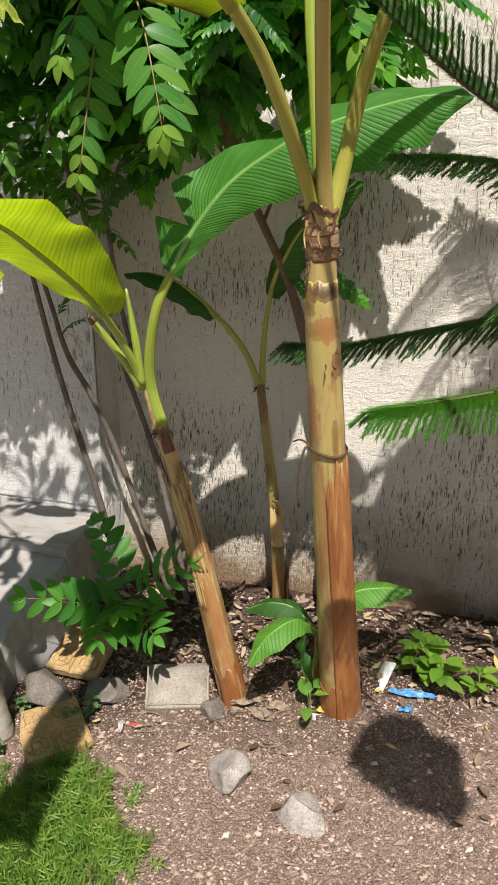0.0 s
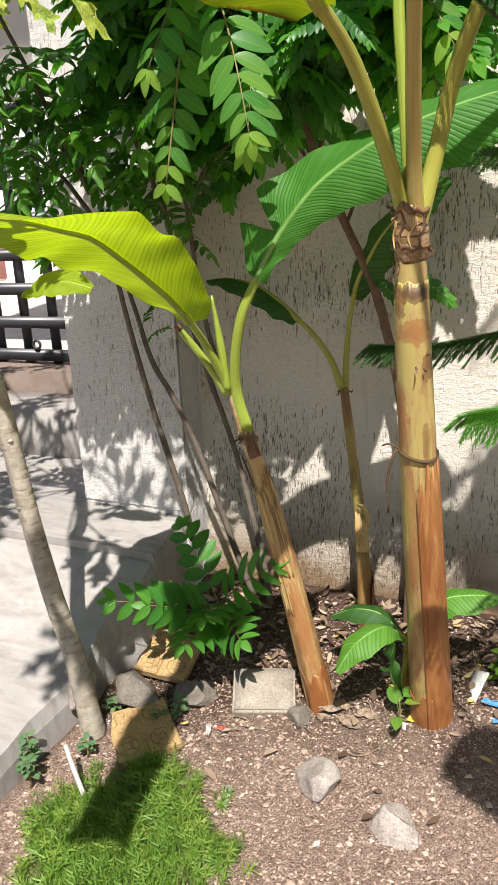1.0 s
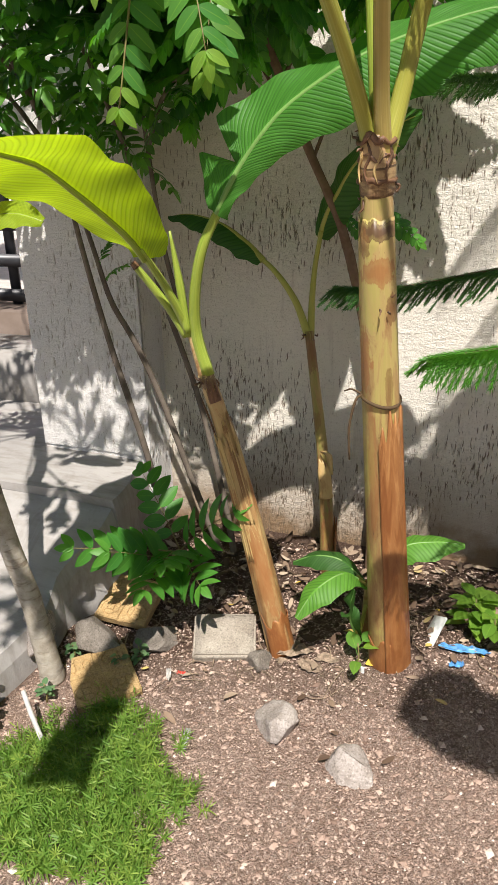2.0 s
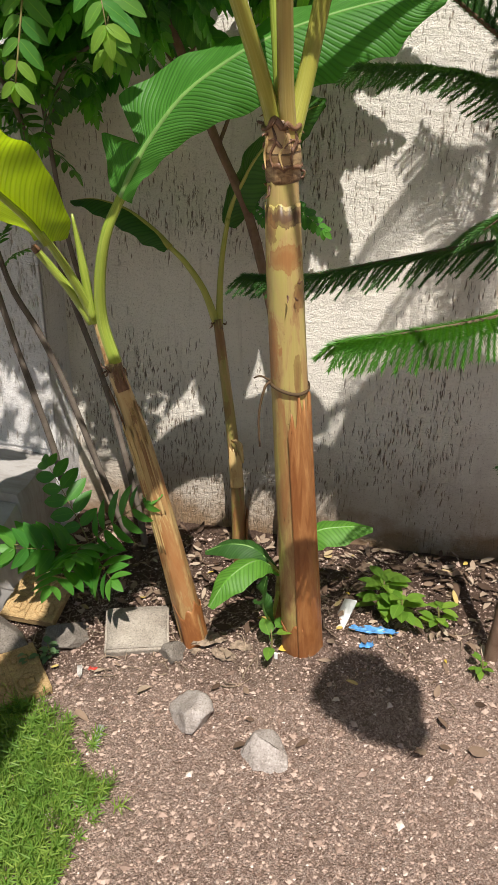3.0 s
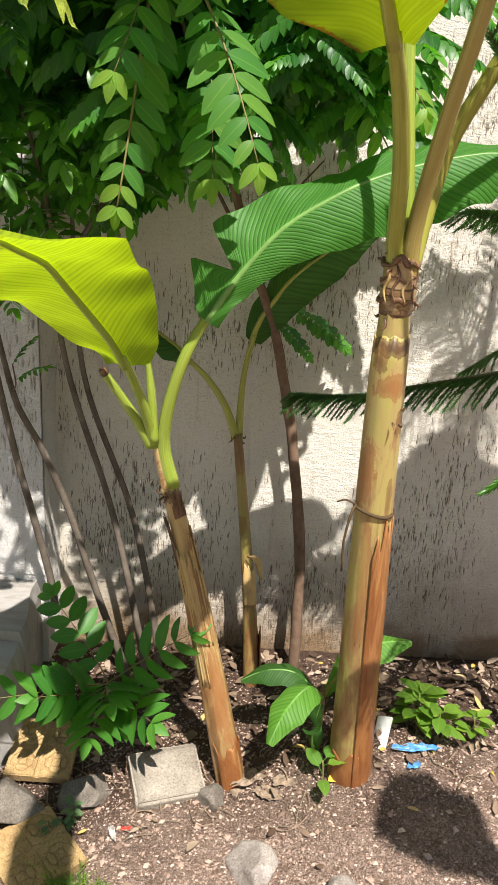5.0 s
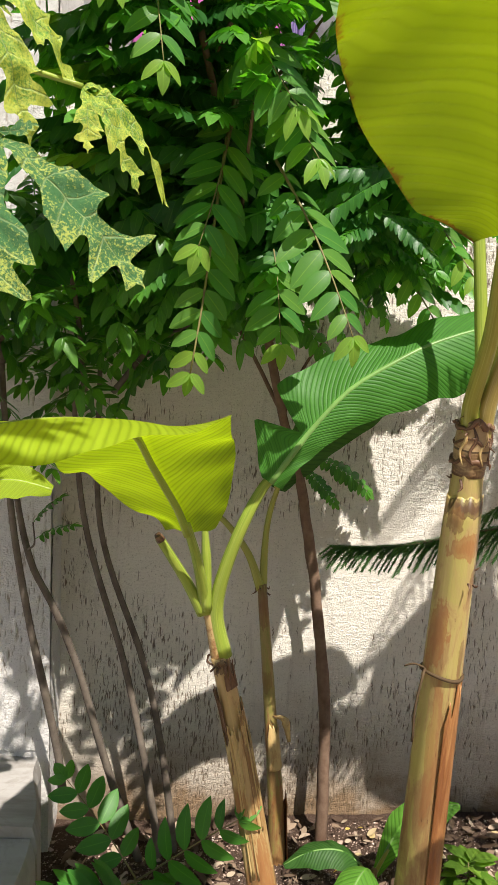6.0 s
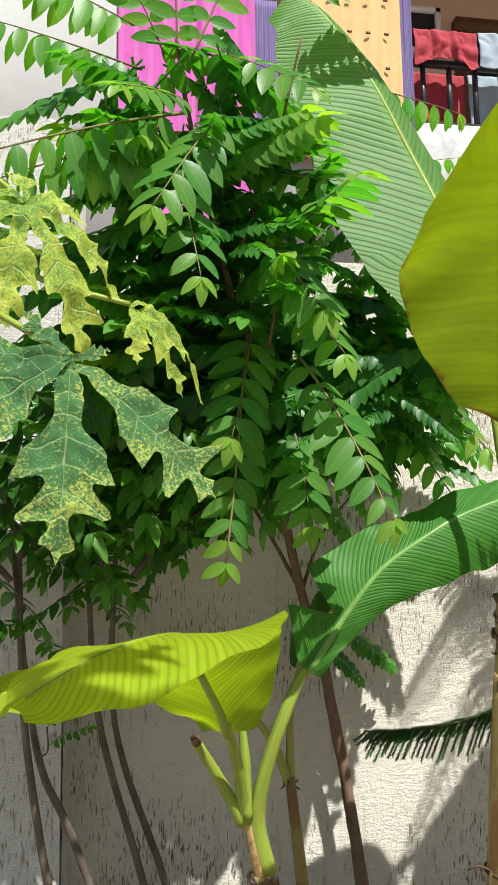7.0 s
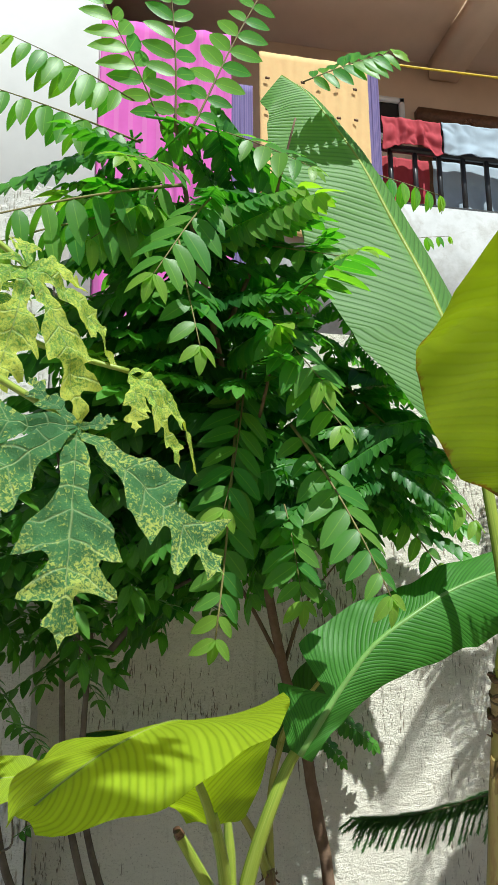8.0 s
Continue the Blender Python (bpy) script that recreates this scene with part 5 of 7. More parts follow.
for ln in shrub_limbs:
    part("limb", tube(ln, (0.008, 0.006, 0.003), 6, 10, 0.1), BARK_GREY, SHRUB)
crown(SHRUB, BROAD, shrub_limbs, 70, 21, 0.16, 0.26, 0.10, 0.9, lambda p: 1.25 < p.y < 2.03 and 1.36 < p.z < 2.28 and p.x > -1.7 and not (p.x < -0.98 and p.z > 1.98) and not (p.x > -0.84 and p.z < 1.64) and not (p.x < -1.05 and p.y > 1.90), "leaf_spray")
crown(SHRUB, BROAD, shrub_limbs[:2] + shrub_limbs[4:], 10, 23, 0.22, 0.32, 0.12, 0.6, lambda p: 1.3 < p.y < 1.78 and 1.54 < p.z < 2.06 and -1.65 < p.x < -1.07, "leaf_spray")
crown(SHRUB, BROAD, [ln[3:] for ln in stems], 14, 25, 0.16, 0.24, 0.05, 0.5, lambda p: 1.45 < p.y < 2.0 and 1.40 < p.z < 1.78 and -1.28 < p.x < -0.86 and not (p.x < -1.05 and p.y > 1.90), "leaf_spray")
bm = tube([(-1.112, 1.82, 1.11), (-1.085, 1.77, 1.14), (-1.085, 1.75, 1.20)], (0.003, 0.002), 5, 8)
part("twig", bm, BARK_GREY, SHRUB)
for b, e in (((-1.085, 1.768, 1.15), (-1.0, 1.72, 1.22)), ((-1.085, 1.75, 1.198), (-1.03, 1.70, 1.29))):
    shared("leaf_spray", BROAD[0], SHRUB, frond_pose(b, e))


def araucaria_branch(parent, axis, ln, material, seed, n=30, label="", lift=-0.25, hang=0.75):
    """A tier branch: an axis with two rows of cord-like twigs set with awl-shaped needles."""
    rng = random.Random(seed)
    pts = spline(axis, n)
    fr = frames_along(pts)
    v, f, uv = [], [], []

    def needles(a, b, count, r):
        d = (b - a)
        t = d.normalized()
        s1 = t.orthogonal().normalized()
        s2 = t.cross(s1)
        for i in range(count):
            u = (i + rng.random()) / count
            an = i * 2.4 + rng.random() * 0.5
            o = s1 * math.cos(an) + s2 * math.sin(an)
            w = t.cross(o) * (0.0013 + 0.0006 * rng.random())
            c = a + d * u
            tip = c + o * (r * (1.0 - 0.3 * u)) + t * r * 1.1
            k = len(v)
            v.extend((c - w, c + w, tip))
            f.append((k, k + 1, k + 2))
            sv = 0.2 + 0.6 * rng.random()
            uv.extend(((0.2, sv), (0.8, sv), (0.5, sv)))

    for i in range(n):
        needles(pts[i], pts[i + 1], 18, 0.011)
        s = i / n
        if i < 2:
            continue
        t, side, nrm = fr[i]
        for sg in (-1, 1):
            size = ln * (1 - 0.55 * s) * min(1, 0.5 + 3 * s) * rng.uniform(0.85, 1.15)
            d1 = (side * sg * 0.85 + t * 0.75 + nrm * (lift + rng.uniform(-0.12, 0.12))).normalized()
            mid = pts[i] + d1 * size * 0.5
            end = mid + (d1 + t * 0.2 - Vector((0, 0, hang))).normalized() * size * 0.6
            needles(pts[i], mid, int(64 * size / 0.1), 0.0105)
            needles(mid, end, int(60 * size / 0.1), 0.0095)
    me = bpy.data.meshes.new("branch_needles")
    me.from_pydata([tuple(q) for q in v], [], f)
    lay = me.uv_layers.new(name="uv")
    lay.data.foreach_set("uv", [c for q in uv for c in q])
    me.materials.append(material)
    wood = part("branch", tube(axis, (0.006, 0.004, 0.0015), 6, 16), BARK, parent, label)
    ob = new("needles", me)
    adopt(ob, wood)
    return wood


PINE = thing("norfolk_pine", "young Norfolk pine with flat feathery dark branches", "conifer", (0.443, 1.615, 0.096))
part("trunk", tube([(0.438, 1.618, 0.045), (0.453, 1.593, 0.354), (0.482, 1.551, 0.766), (0.504, 1.52, 1.282), (0.517, 1.483, 2.005), (0.521, 1.467, 2.52)], (0.020, 0.018, 0.016, 0.013, 0.008), 10, 30, 0.12), BARK, PINE)
araucaria_branch(PINE, [(0.505, 1.518, 1.323), (0.29, 1.572, 1.29), (0.051, 1.618, 1.231), (-0.159, 1.64, 1.182), (-0.317, 1.654, 1.173)], 0.15, NEEDLE, 1, 58)
araucaria_branch(PINE, [(0.493, 1.524, 1.2), (0.392, 1.324, 1.209), (0.259, 1.129, 1.208), (0.119, 1.009, 1.201), (0.012, 0.956, 1.191)], 0.13, NEEDLE_NEW, 2, 52, "bright new branch")
araucaria_branch(PINE, [(0.514, 1.499, 1.509), (0.391, 1.41, 1.578), (0.223, 1.305, 1.67), (0.067, 1.209, 1.771), (-0.076, 1.123, 1.892)], 0.14, NEEDLE, 3, 54, lift=0.5, hang=-0.5)
araucaria_branch(PINE, [(0.514, 1.499, 1.489), (0.354, 1.442, 1.558), (0.171, 1.377, 1.619), (-0.022, 1.315, 1.628)], 0.13, NEEDLE, 4, 46)
araucaria_branch(PINE, [(0.507, 1.529, 1.344), (0.413, 1.656, 1.365), (0.293, 1.814, 1.315), (0.171, 1.913, 1.204)], 0.12, NEEDLE, 5, 26)
araucaria_branch(PINE, [(0.505, 1.518, 1.344), (0.422, 1.36, 1.413), (0.323, 1.172, 1.421), (0.221, 1.034, 1.367)], 0.12, NEEDLE, 6, 26)
araucaria_branch(PINE, [(0.474, 1.567, 0.684), (0.422, 1.576, 0.727), (0.384, 1.57, 0.739)], 0.05, NEEDLE, 7, 10)
araucaria_branch(PINE, [(0.517, 1.485, 1.953), (0.43, 1.585, 2.026), (0.319, 1.677, 2.07), (0.204, 1.747, 2.063)], 0.13, NEEDLE, 8, 28)
araucaria_branch(PINE, [(0.517, 1.485, 1.953), (0.536, 1.297, 2.029), (0.527, 1.078, 2.065)], 0.13, NEEDLE, 9, 28)

# unseen tiers that reach out over the bed, added to streak the wall with shade
for k, ax in enumerate(([(0.519, 1.474, 2.314), (0.424, 1.245, 2.426), (0.318, 0.959, 2.478), (0.227, 0.708, 2.447)], [(0.519, 1.474, 2.314), (0.558, 1.22, 2.422), (0.565, 0.912, 2.47), (0.542, 0.674, 2.435)],
                        [(0.518, 1.482, 2.056), (0.444, 1.311, 2.135), (0.363, 1.106, 2.164), (0.304, 0.911, 2.129)], [(0.521, 1.468, 2.5), (0.389, 1.332, 2.591), (0.242, 1.114, 2.643)],
                        [(0.517, 1.485, 1.953), (0.394, 1.397, 2.011), (0.301, 1.243, 2.039)], [(0.518, 1.482, 2.2), (0.45, 1.72, 2.27), (0.37, 1.93, 2.22)],
                        [(0.518, 1.482, 2.15), (0.74, 1.60, 2.22), (0.95, 1.75, 2.16)], [(0.52, 1.47, 2.33), (0.63, 1.68, 2.40), (0.70, 1.90, 2.36)], [(0.518, 1.482, 2.24), (0.62, 1.22, 2.34), (0.72, 0.95, 2.32)])):
    araucaria_branch(PINE, ax, 0.10, NEEDLE, 40 + k, 26)


def papaya_material(name, lo, hi, yellow=(0.50, 0.56, 0.12), dark=(0.04, 0.145, 0.05), light=(0.08, 0.23, 0.07)):
    """Blue-green papaya blade mottled yellow by mosaic, with pale ribs and side veins."""
    m = Mat(name, 0.48, 0.45)
    uv = m.sep(m.coords("UV"))
    a = m.noise(260, 5, 0.7, dist=0.6)
    b = m.noise(11, 4, 0.6)
    off = m.math("ABSOLUTE", m.math("SUBTRACT", uv[0], 0.5))
    rim = m.math("MULTIPLY", m.math("SUBTRACT", m.math("ADD", m.math("MULTIPLY", off, 0.5), m.math("MULTIPLY", uv[1], 0.45)), 0.42), 0.22)
    spots = m.ramp(m.math("ADD", m.math("ADD", m.math("MULTIPLY", a, 0.7), m.math("MULTIPLY", b, 0.3)), rim), [(lo, (0, 0, 0)), (hi, (0.9, 0.9, 0.9))])
    col = m.mix(b, dark, light)
    col = m.mix(spots, col, yellow)
    rib = m.ramp(m.math("MULTIPLY", off, m.math("ADD", uv[1], 0.3)), [(0.0, (1, 1, 1)), (0.014, (0, 0, 0))])
    ph = m.math("ABSOLUTE", m.math("SUBTRACT", m.math("FRACT", m.math("MULTIPLY", uv[1], 8.0)), 0.5))
    side = m.ramp(ph, [(0.0, (0.6, 0.6, 0.6)), (0.07, (0, 0, 0))])
    lines = m.math("MAXIMUM", rib, side)
    col = m.mix(m.math("MULTIPLY", lines, 0.75), col, (0.48, 0.60, 0.30))
    m.color(col)
    m.bump(m.math("SUBTRACT", m.math("MULTIPLY", a, 0.8), m.math("MULTIPLY", lines, 0.6)), 0.7, 0.006)
    m.translucent(0.28, (1.5, 1.5, 0.5))
    return m.m


PAPAYA_LEAF = papaya_material("papaya_leaf", 0.49, 0.565)
PAPAYA_YELLOW = papaya_material("papaya_mosaic_leaf", 0.40, 0.53, (0.62, 0.66, 0.10), (0.10, 0.28, 0.04), (0.22, 0.42, 0.06))


def papaya_leaf(parent, centre, point, face, size, seed, crinkle=0.012, cup=0.25, material=None, lobes=((0, 1.0), (43, 0.95), (-43, 0.92), (88, 0.80), (-88, 0.80), (136, 0.55), (-136, 0.55))):
    """A papaya blade: seven lobes from one hub, each cut into side lobes that point forward."""
    rng = random.Random(seed)
    bm = bmesh.new()
    uvl = bm.loops.layers.uv.verify()
    x = Vector(point).normalized()
    z = Vector(face)
    y = z.cross(x).normalized()
    z = x.cross(y).normalized()
    c = Vector(centre)
    ns, nw = 44, 7
    for k, (ang, ln) in enumerate(lobes):
        th = radians(ang + rng.uniform(-4, 4))
        ln *= size * rng.uniform(0.95, 1.05)
        d, q = Vector((math.cos(th), math.sin(th))), Vector((-math.sin(th), math.cos(th)))
        peaks = [[(0.46 + rng.uniform(-0.06, 0.06), 0.42 * rng.uniform(0.8, 1.2), 0.085), (0.72 + rng.uniform(-0.04, 0.04), 0.19 * rng.uniform(0.7, 1.3), 0.06), (0.88, 0.08 * rng.uniform(0.6, 1.3), 0.04)] for _ in (0, 1)]
        rows = []
        for i in range(ns + 1):
            s = i / ns
            row = []
            for j in range(-nw, nw + 1):
                v = j / nw
                half = 0 if v < 0 else 1
                w = 0.095 * (1 - s) ** 0.6 + sum(a * math.exp(-((s - p) / b) ** 2) for p, a, b in peaks[half])
                w = min(w, 0.02 + 0.48 * s) * (1 if s < 0.97 else (1 - s) / 0.03)
                w *= 1 + 0.16 * noise.noise(Vector((s * 16, k * 3 + half, seed)))
                lead = 0.75 * w * abs(v)
                p = d * (ln * (s + lead * 0.55)) + q * (ln * w * v * 0.82)
                r = p.length
                h = crinkle * (noise.noise(Vector((p.x * 30, p.y * 30, seed + k))) + 0.45 * noise.noise(Vector((p.x * 75, p.y * 75, seed + 4 + k))))
                h += 0.10 * ln * w * abs(v) - cup * r * r / size + 0.0008 * k
                row.append(bm.verts.new(c + x * p.x + y * p.y + z * h))
            rows.append(row)
        for i in range(ns):
            for j in range(2 * nw):
                f = bm.faces.new((rows[i][j], rows[i + 1][j], rows[i + 1][j + 1], rows[i][j + 1]))
                for lp, (a, b) in zip(f.loops, ((j, i), (j, i + 1), (j + 1, i + 1), (j + 1, i))):
                    lp[uvl].uv = (a / (2 * nw), b / ns)
    return part("leaf_blade", bm, material or PAPAYA_LEAF, parent)


PAP = thing("papaya_tree", "slender papaya tree with mosaic-mottled lobed leaves", "tree", (-1.08, 1.245, 0.05))
pap_line = [(-1.080, 1.245, 0.02), (-1.083, 1.24, 0.09), (-1.105, 1.23, 0.316), (-1.142, 1.22, 0.505), (-1.176, 1.21, 0.755), (-1.192, 1.19, 1.022), (-1.210, 1.17, 1.236), (-1.213, 1.15, 1.419), (-1.25, 1.11, 1.75), (-1.30, 1.056, 2.087)]
part("trunk", tube(pap_line, (0.040, 0.031, 0.028, 0.026, 0.024, 0.020), 14, 70, 0.07), PAPAYA_BARK, PAP)
for k in range(26):
    q = spline(pap_line, 260)[int(22 + k * 6.5 + (k * 37 % 5))]
    side = Vector((math.cos(k * 2.4), math.sin(k * 2.4), 0))
    bm = bmesh.new()
    bmesh.ops.create_uvsphere(bm, u_segments=8, v_segments=5, radius=0.5, matrix=Matrix.Translation(q + side * 0.0245) @ Matrix.Diagonal((0.016, 0.016, 0.010, 1)))
    part("leaf_scar", bm, PAPAYA_BARK, PAP)
for ln in ([(-1.306, 1.055, 2.057), (-1.198, 0.889, 2.066), (-1.06, 0.82, 1.95), (-0.938, 0.774, 1.869)],
           [(-1.306, 1.055, 2.077), (-1.151, 1.025, 2.103), (-1.00, 1.02, 2.04), (-0.877, 1.013, 2.006)],
           [(-1.306, 1.054, 2.087), (-1.184, 0.955, 2.209), (-1.08, 0.94, 2.17), (-1.02, 0.92, 2.119)]):
    part("petiole", tube(ln, (0.007, 0.005, 0.004), 8, 20), PETIOLE_LIME, PAP)
papaya_leaf(PAP, (-0.938, 0.774, 1.866), (0.08, -0.45, -0.85), (0.22, -0.80, 0.50), 0.225, 1, lobes=((0, 1.0), (47, 1.08), (-48, 0.95), (-92, 0.72), (-140, 0.35), (112, 0.22)))
papaya_leaf(PAP, (-0.877, 1.013, 2.002), (0.95, 0.25, -0.16), (0.15, -0.75, 0.65), 0.175, 2, 0.014, 0.9, PAPAYA_YELLOW, ((0, 1.0), (38, 0.6), (-36, 0.75), (-80, 0.5)))
papaya_leaf(PAP, (-1.02, 0.92, 2.115), (0.55, -0.1, -0.62), (0.1, -0.6, 0.7), 0.20, 3, 0.015, 0.6, PAPAYA_YELLOW)

# unseen leaves overhead, added to throw dappled shade on the landing and ramp
for k, (c, d) in enumerate((((-1.626, 0.987, 2.267), (-0.6, -0.2, -0.3)), ((-1.618, 1.377, 2.196), (-0.6, 0.3, -0.3)), ((-1.535, 0.678, 2.25), (-0.2, -0.7, -0.3)), ((-1.396, 1.53, 2.225), (-0.2, 0.7, -0.3)), ((-1.86, 0.76, 2.374), (-0.5, -0.4, -0.2)), ((-1.228, 1.399, 2.303), (0.1, 0.6, -0.1)), ((-0.697, -0.123, 2.627), (0.6, -0.4, -0.2)), ((-1.334, 0.41, 2.64), (-0.2, -0.7, -0.2)), ((-1.692, 1.184, 2.616), (-0.7, 0.1, -0.2)), ((-2.01, 0.956, 2.861), (-0.6, -0.2, -0.2)), ((-2.077, 1.396, 2.833), (-0.6, 0.2, -0.2)), ((-1.809, 0.43, 2.906), (-0.4, -0.5, -0.2)), ((-1.603, 1.055, 3.11), (-0.5, 0.1, -0.2)), ((-1.781, 1.48, 3.046), (-0.5, 0.3, -0.2)), ((-1.379, 0.429, 3.085), (0.1, -0.6, -0.2)))):
    part("petiole", tube([(-1.306, 1.055, 2.077), Vector((-1.305, 1.052, 2.17)).lerp(Vector(c), 0.5), c], (0.007, 0.005, 0.004), 8, 14), PETIOLE_LIME, PAP)
    papaya_leaf(PAP, c, d, (d[0] * 0.3, d[1] * 0.3, 1),(0.23 if c[2] < 2.5 else 0.25), 10 + k, 0.012, 0.3)

# ---- low plants ----
SAPLING_T = thing("sapling", "low sapling with dark green paired leaflets", "sapling", (-0.816, 1.631, 0.095))
part("stem", tube([(-0.809, 1.643, 0.073), (-0.807, 1.614, 0.198), (-0.798, 1.596, 0.332)], (0.006, 0.005, 0.003), 7, 10), TWIG, SAPLING_T)
for k, (b, e) in enumerate((((-0.798, 1.596, 0.332), (-0.988, 1.711, 0.533)), ((-0.803, 1.598, 0.312), (-1.003, 1.351, 0.449)), ((-0.798, 1.596, 0.332), (-0.579, 1.439, 0.564)),
                            ((-0.809, 1.599, 0.301), (-0.791, 1.35, 0.368)), ((-0.798, 1.597, 0.311), (-0.661, 1.412, 0.362)), ((-0.804, 1.599, 0.291), (-0.91, 1.396, 0.413)), ((-0.798, 1.596, 0.332), (-0.758, 1.403, 0.428)))):
    leafy_frond(SAPLING_T, b, e, SAP_LEAF, 6, 0.098, 60 + k, 0.12, (0.1, -1.0, 0.8), 0.1, 0.2)

SUCKER = thing("banana_sucker", "young banana sucker with broad striped leaves", "banana plant", (-0.189, 1.611, 0.122))
part("pseudostem", tube([(-0.192, 1.624, 0.09), (-0.191, 1.608, 0.215), (-0.187, 1.592, 0.339)], (0.015, 0.012, 0.009), 10, 10), STEM_B, SUCKER)
for rib, wd, dl, dr, mat in (([(-0.187, 1.592, 0.318), (-0.235, 1.513, 0.404), (-0.3, 1.428, 0.388), (-0.342, 1.378, 0.319)], (0.01, 0.05, 0.055, 0.012), (25, 20), (30, 25), BLADE_YOUNG),
                             ([(-0.182, 1.603, 0.317), (-0.105, 1.634, 0.437), (-0.014, 1.665, 0.459), (0.07, 1.686, 0.453)], (0.01, 0.055, 0.06, 0.01), (25, 25), (25, 25), BLADE_YOUNG),
                             ([(-0.187, 1.605, 0.307), (-0.261, 1.604, 0.382), (-0.346, 1.608, 0.386), (-0.421, 1.611, 0.347)], (0.01, 0.045, 0.045, 0.01), (30, 25), (30, 25), BLADE_DARK),
                             ([(-0.202, 1.563, 0.164), (-0.216, 1.515, 0.238), (-0.215, 1.488, 0.311), (-0.204, 1.484, 0.373)], (0.012, 0.028, 0.03, 0.006), (-20, -20), (-20, -20), BLADE_DARK)):
    part("petiole", tube([(-0.187, 1.606, 0.276), Vector(rib[0]), Vector(rib[0]).lerp(Vector(rib[1]), 0.5)], (0.007, 0.005), 7, 8), PETIOLE, SUCKER)
    banana_leaf(SUCKER, rib, wd, dl, dr, mat, RIB_GREEN, (0, -0.3, 1), (0.004, 0.001), 0.006, 20, seed=3)


def leafy_plant(name, label, at, height, count, ln, wd, material, seed, group=""):
    """A low herb: a short stem with leaves in all directions."""
    rng = random.Random(seed)
    t = thing(name, label, "plant", at, group)
    top = Vector(at) + Vector((0, 0, height))
    part("stem", tube([Vector(at) - Vector((0, 0, 0.02)), Vector(at) + Vector((0.004, 0, height * 0.5)), top], (0.003, 0.002), 6, 6), TWIG, t)
    for i in range(count):
        bm = bmesh.new()
        uvl = bm.loops.layers.uv.verify()
        an = i * 2.4 + rng.uniform(-0.3, 0.3)
        u = rng.uniform(0.25, 1.0)
        b = Vector(at) + Vector((0, 0, height * u))
        al = Vector((math.cos(an), math.sin(an), rng.uniform(-0.1, 0.7))).normalized()
        side = al.cross(Vector((0, 0, 1))).normalized()
        nrm = side.cross(al)
        st = b + al * ln * 0.3
        tube([b, st], (0.0012,), 4, 2, bm=bm, cap=False)
        leaflet(bm, uvl, st, al, side, nrm, ln * rng.uniform(0.75, 1.15), wd * rng.uniform(0.8, 1.1), rng.uniform(0.3, 0.98), 0.2, 0.3)
        part("leaf", bm, material, t)
    return t


def gz(x, y):
    return ground_z(x, y)


leafy_plant("weed", "leafy green weed growing from the soil", (0.117, 1.702, gz(0.117, 1.702)), 0.12, 26, 0.066, 0.042, WEED, 1, "weeds")
leafy_plant("weed", "leafy green weed growing from the soil", (0.174, 1.667, gz(0.174, 1.667)), 0.10, 18, 0.06, 0.038, WEED, 2, "weeds")
leafy_plant("weed", "small pale weed beside the larger one", (0.284, 1.683, gz(0.284, 1.683)), 0.08, 12, 0.045, 0.03, WEED, 3, "weeds")
leafy_plant("weed", "tiny weed at the foot of the pine", (0.409, 1.55, gz(0.409, 1.55)), 0.05, 8, 0.03, 0.018, WEED, 4, "weeds")
leafy_plant("seedling", "bright two-leaved seedling by the stem", (-0.187, 1.478, gz(-0.187, 1.478)), 0.10, 4, 0.06, 0.042, FROND_BRIGHT, 5)
for k, (x, y, h, c) in enumerate(((-1.17, 1.06, 0.10, 30), (-1.13, 1.005, 0.07, 22), (-1.045, 1.16, 0.05, 14), (-0.85, 1.38, 0.06, 16), (-0.90, 1.342, 0.05, 12), (-1.06, 1.335, 0.05, 12))):
    leafy_plant("succulent_weed", "small fleshy grey-green weed by the ramp", (x, y, max(gz(x, y), 0.03)), h, c, 0.026, 0.018, SUCCULENT, 40 + k, "succulent weeds")


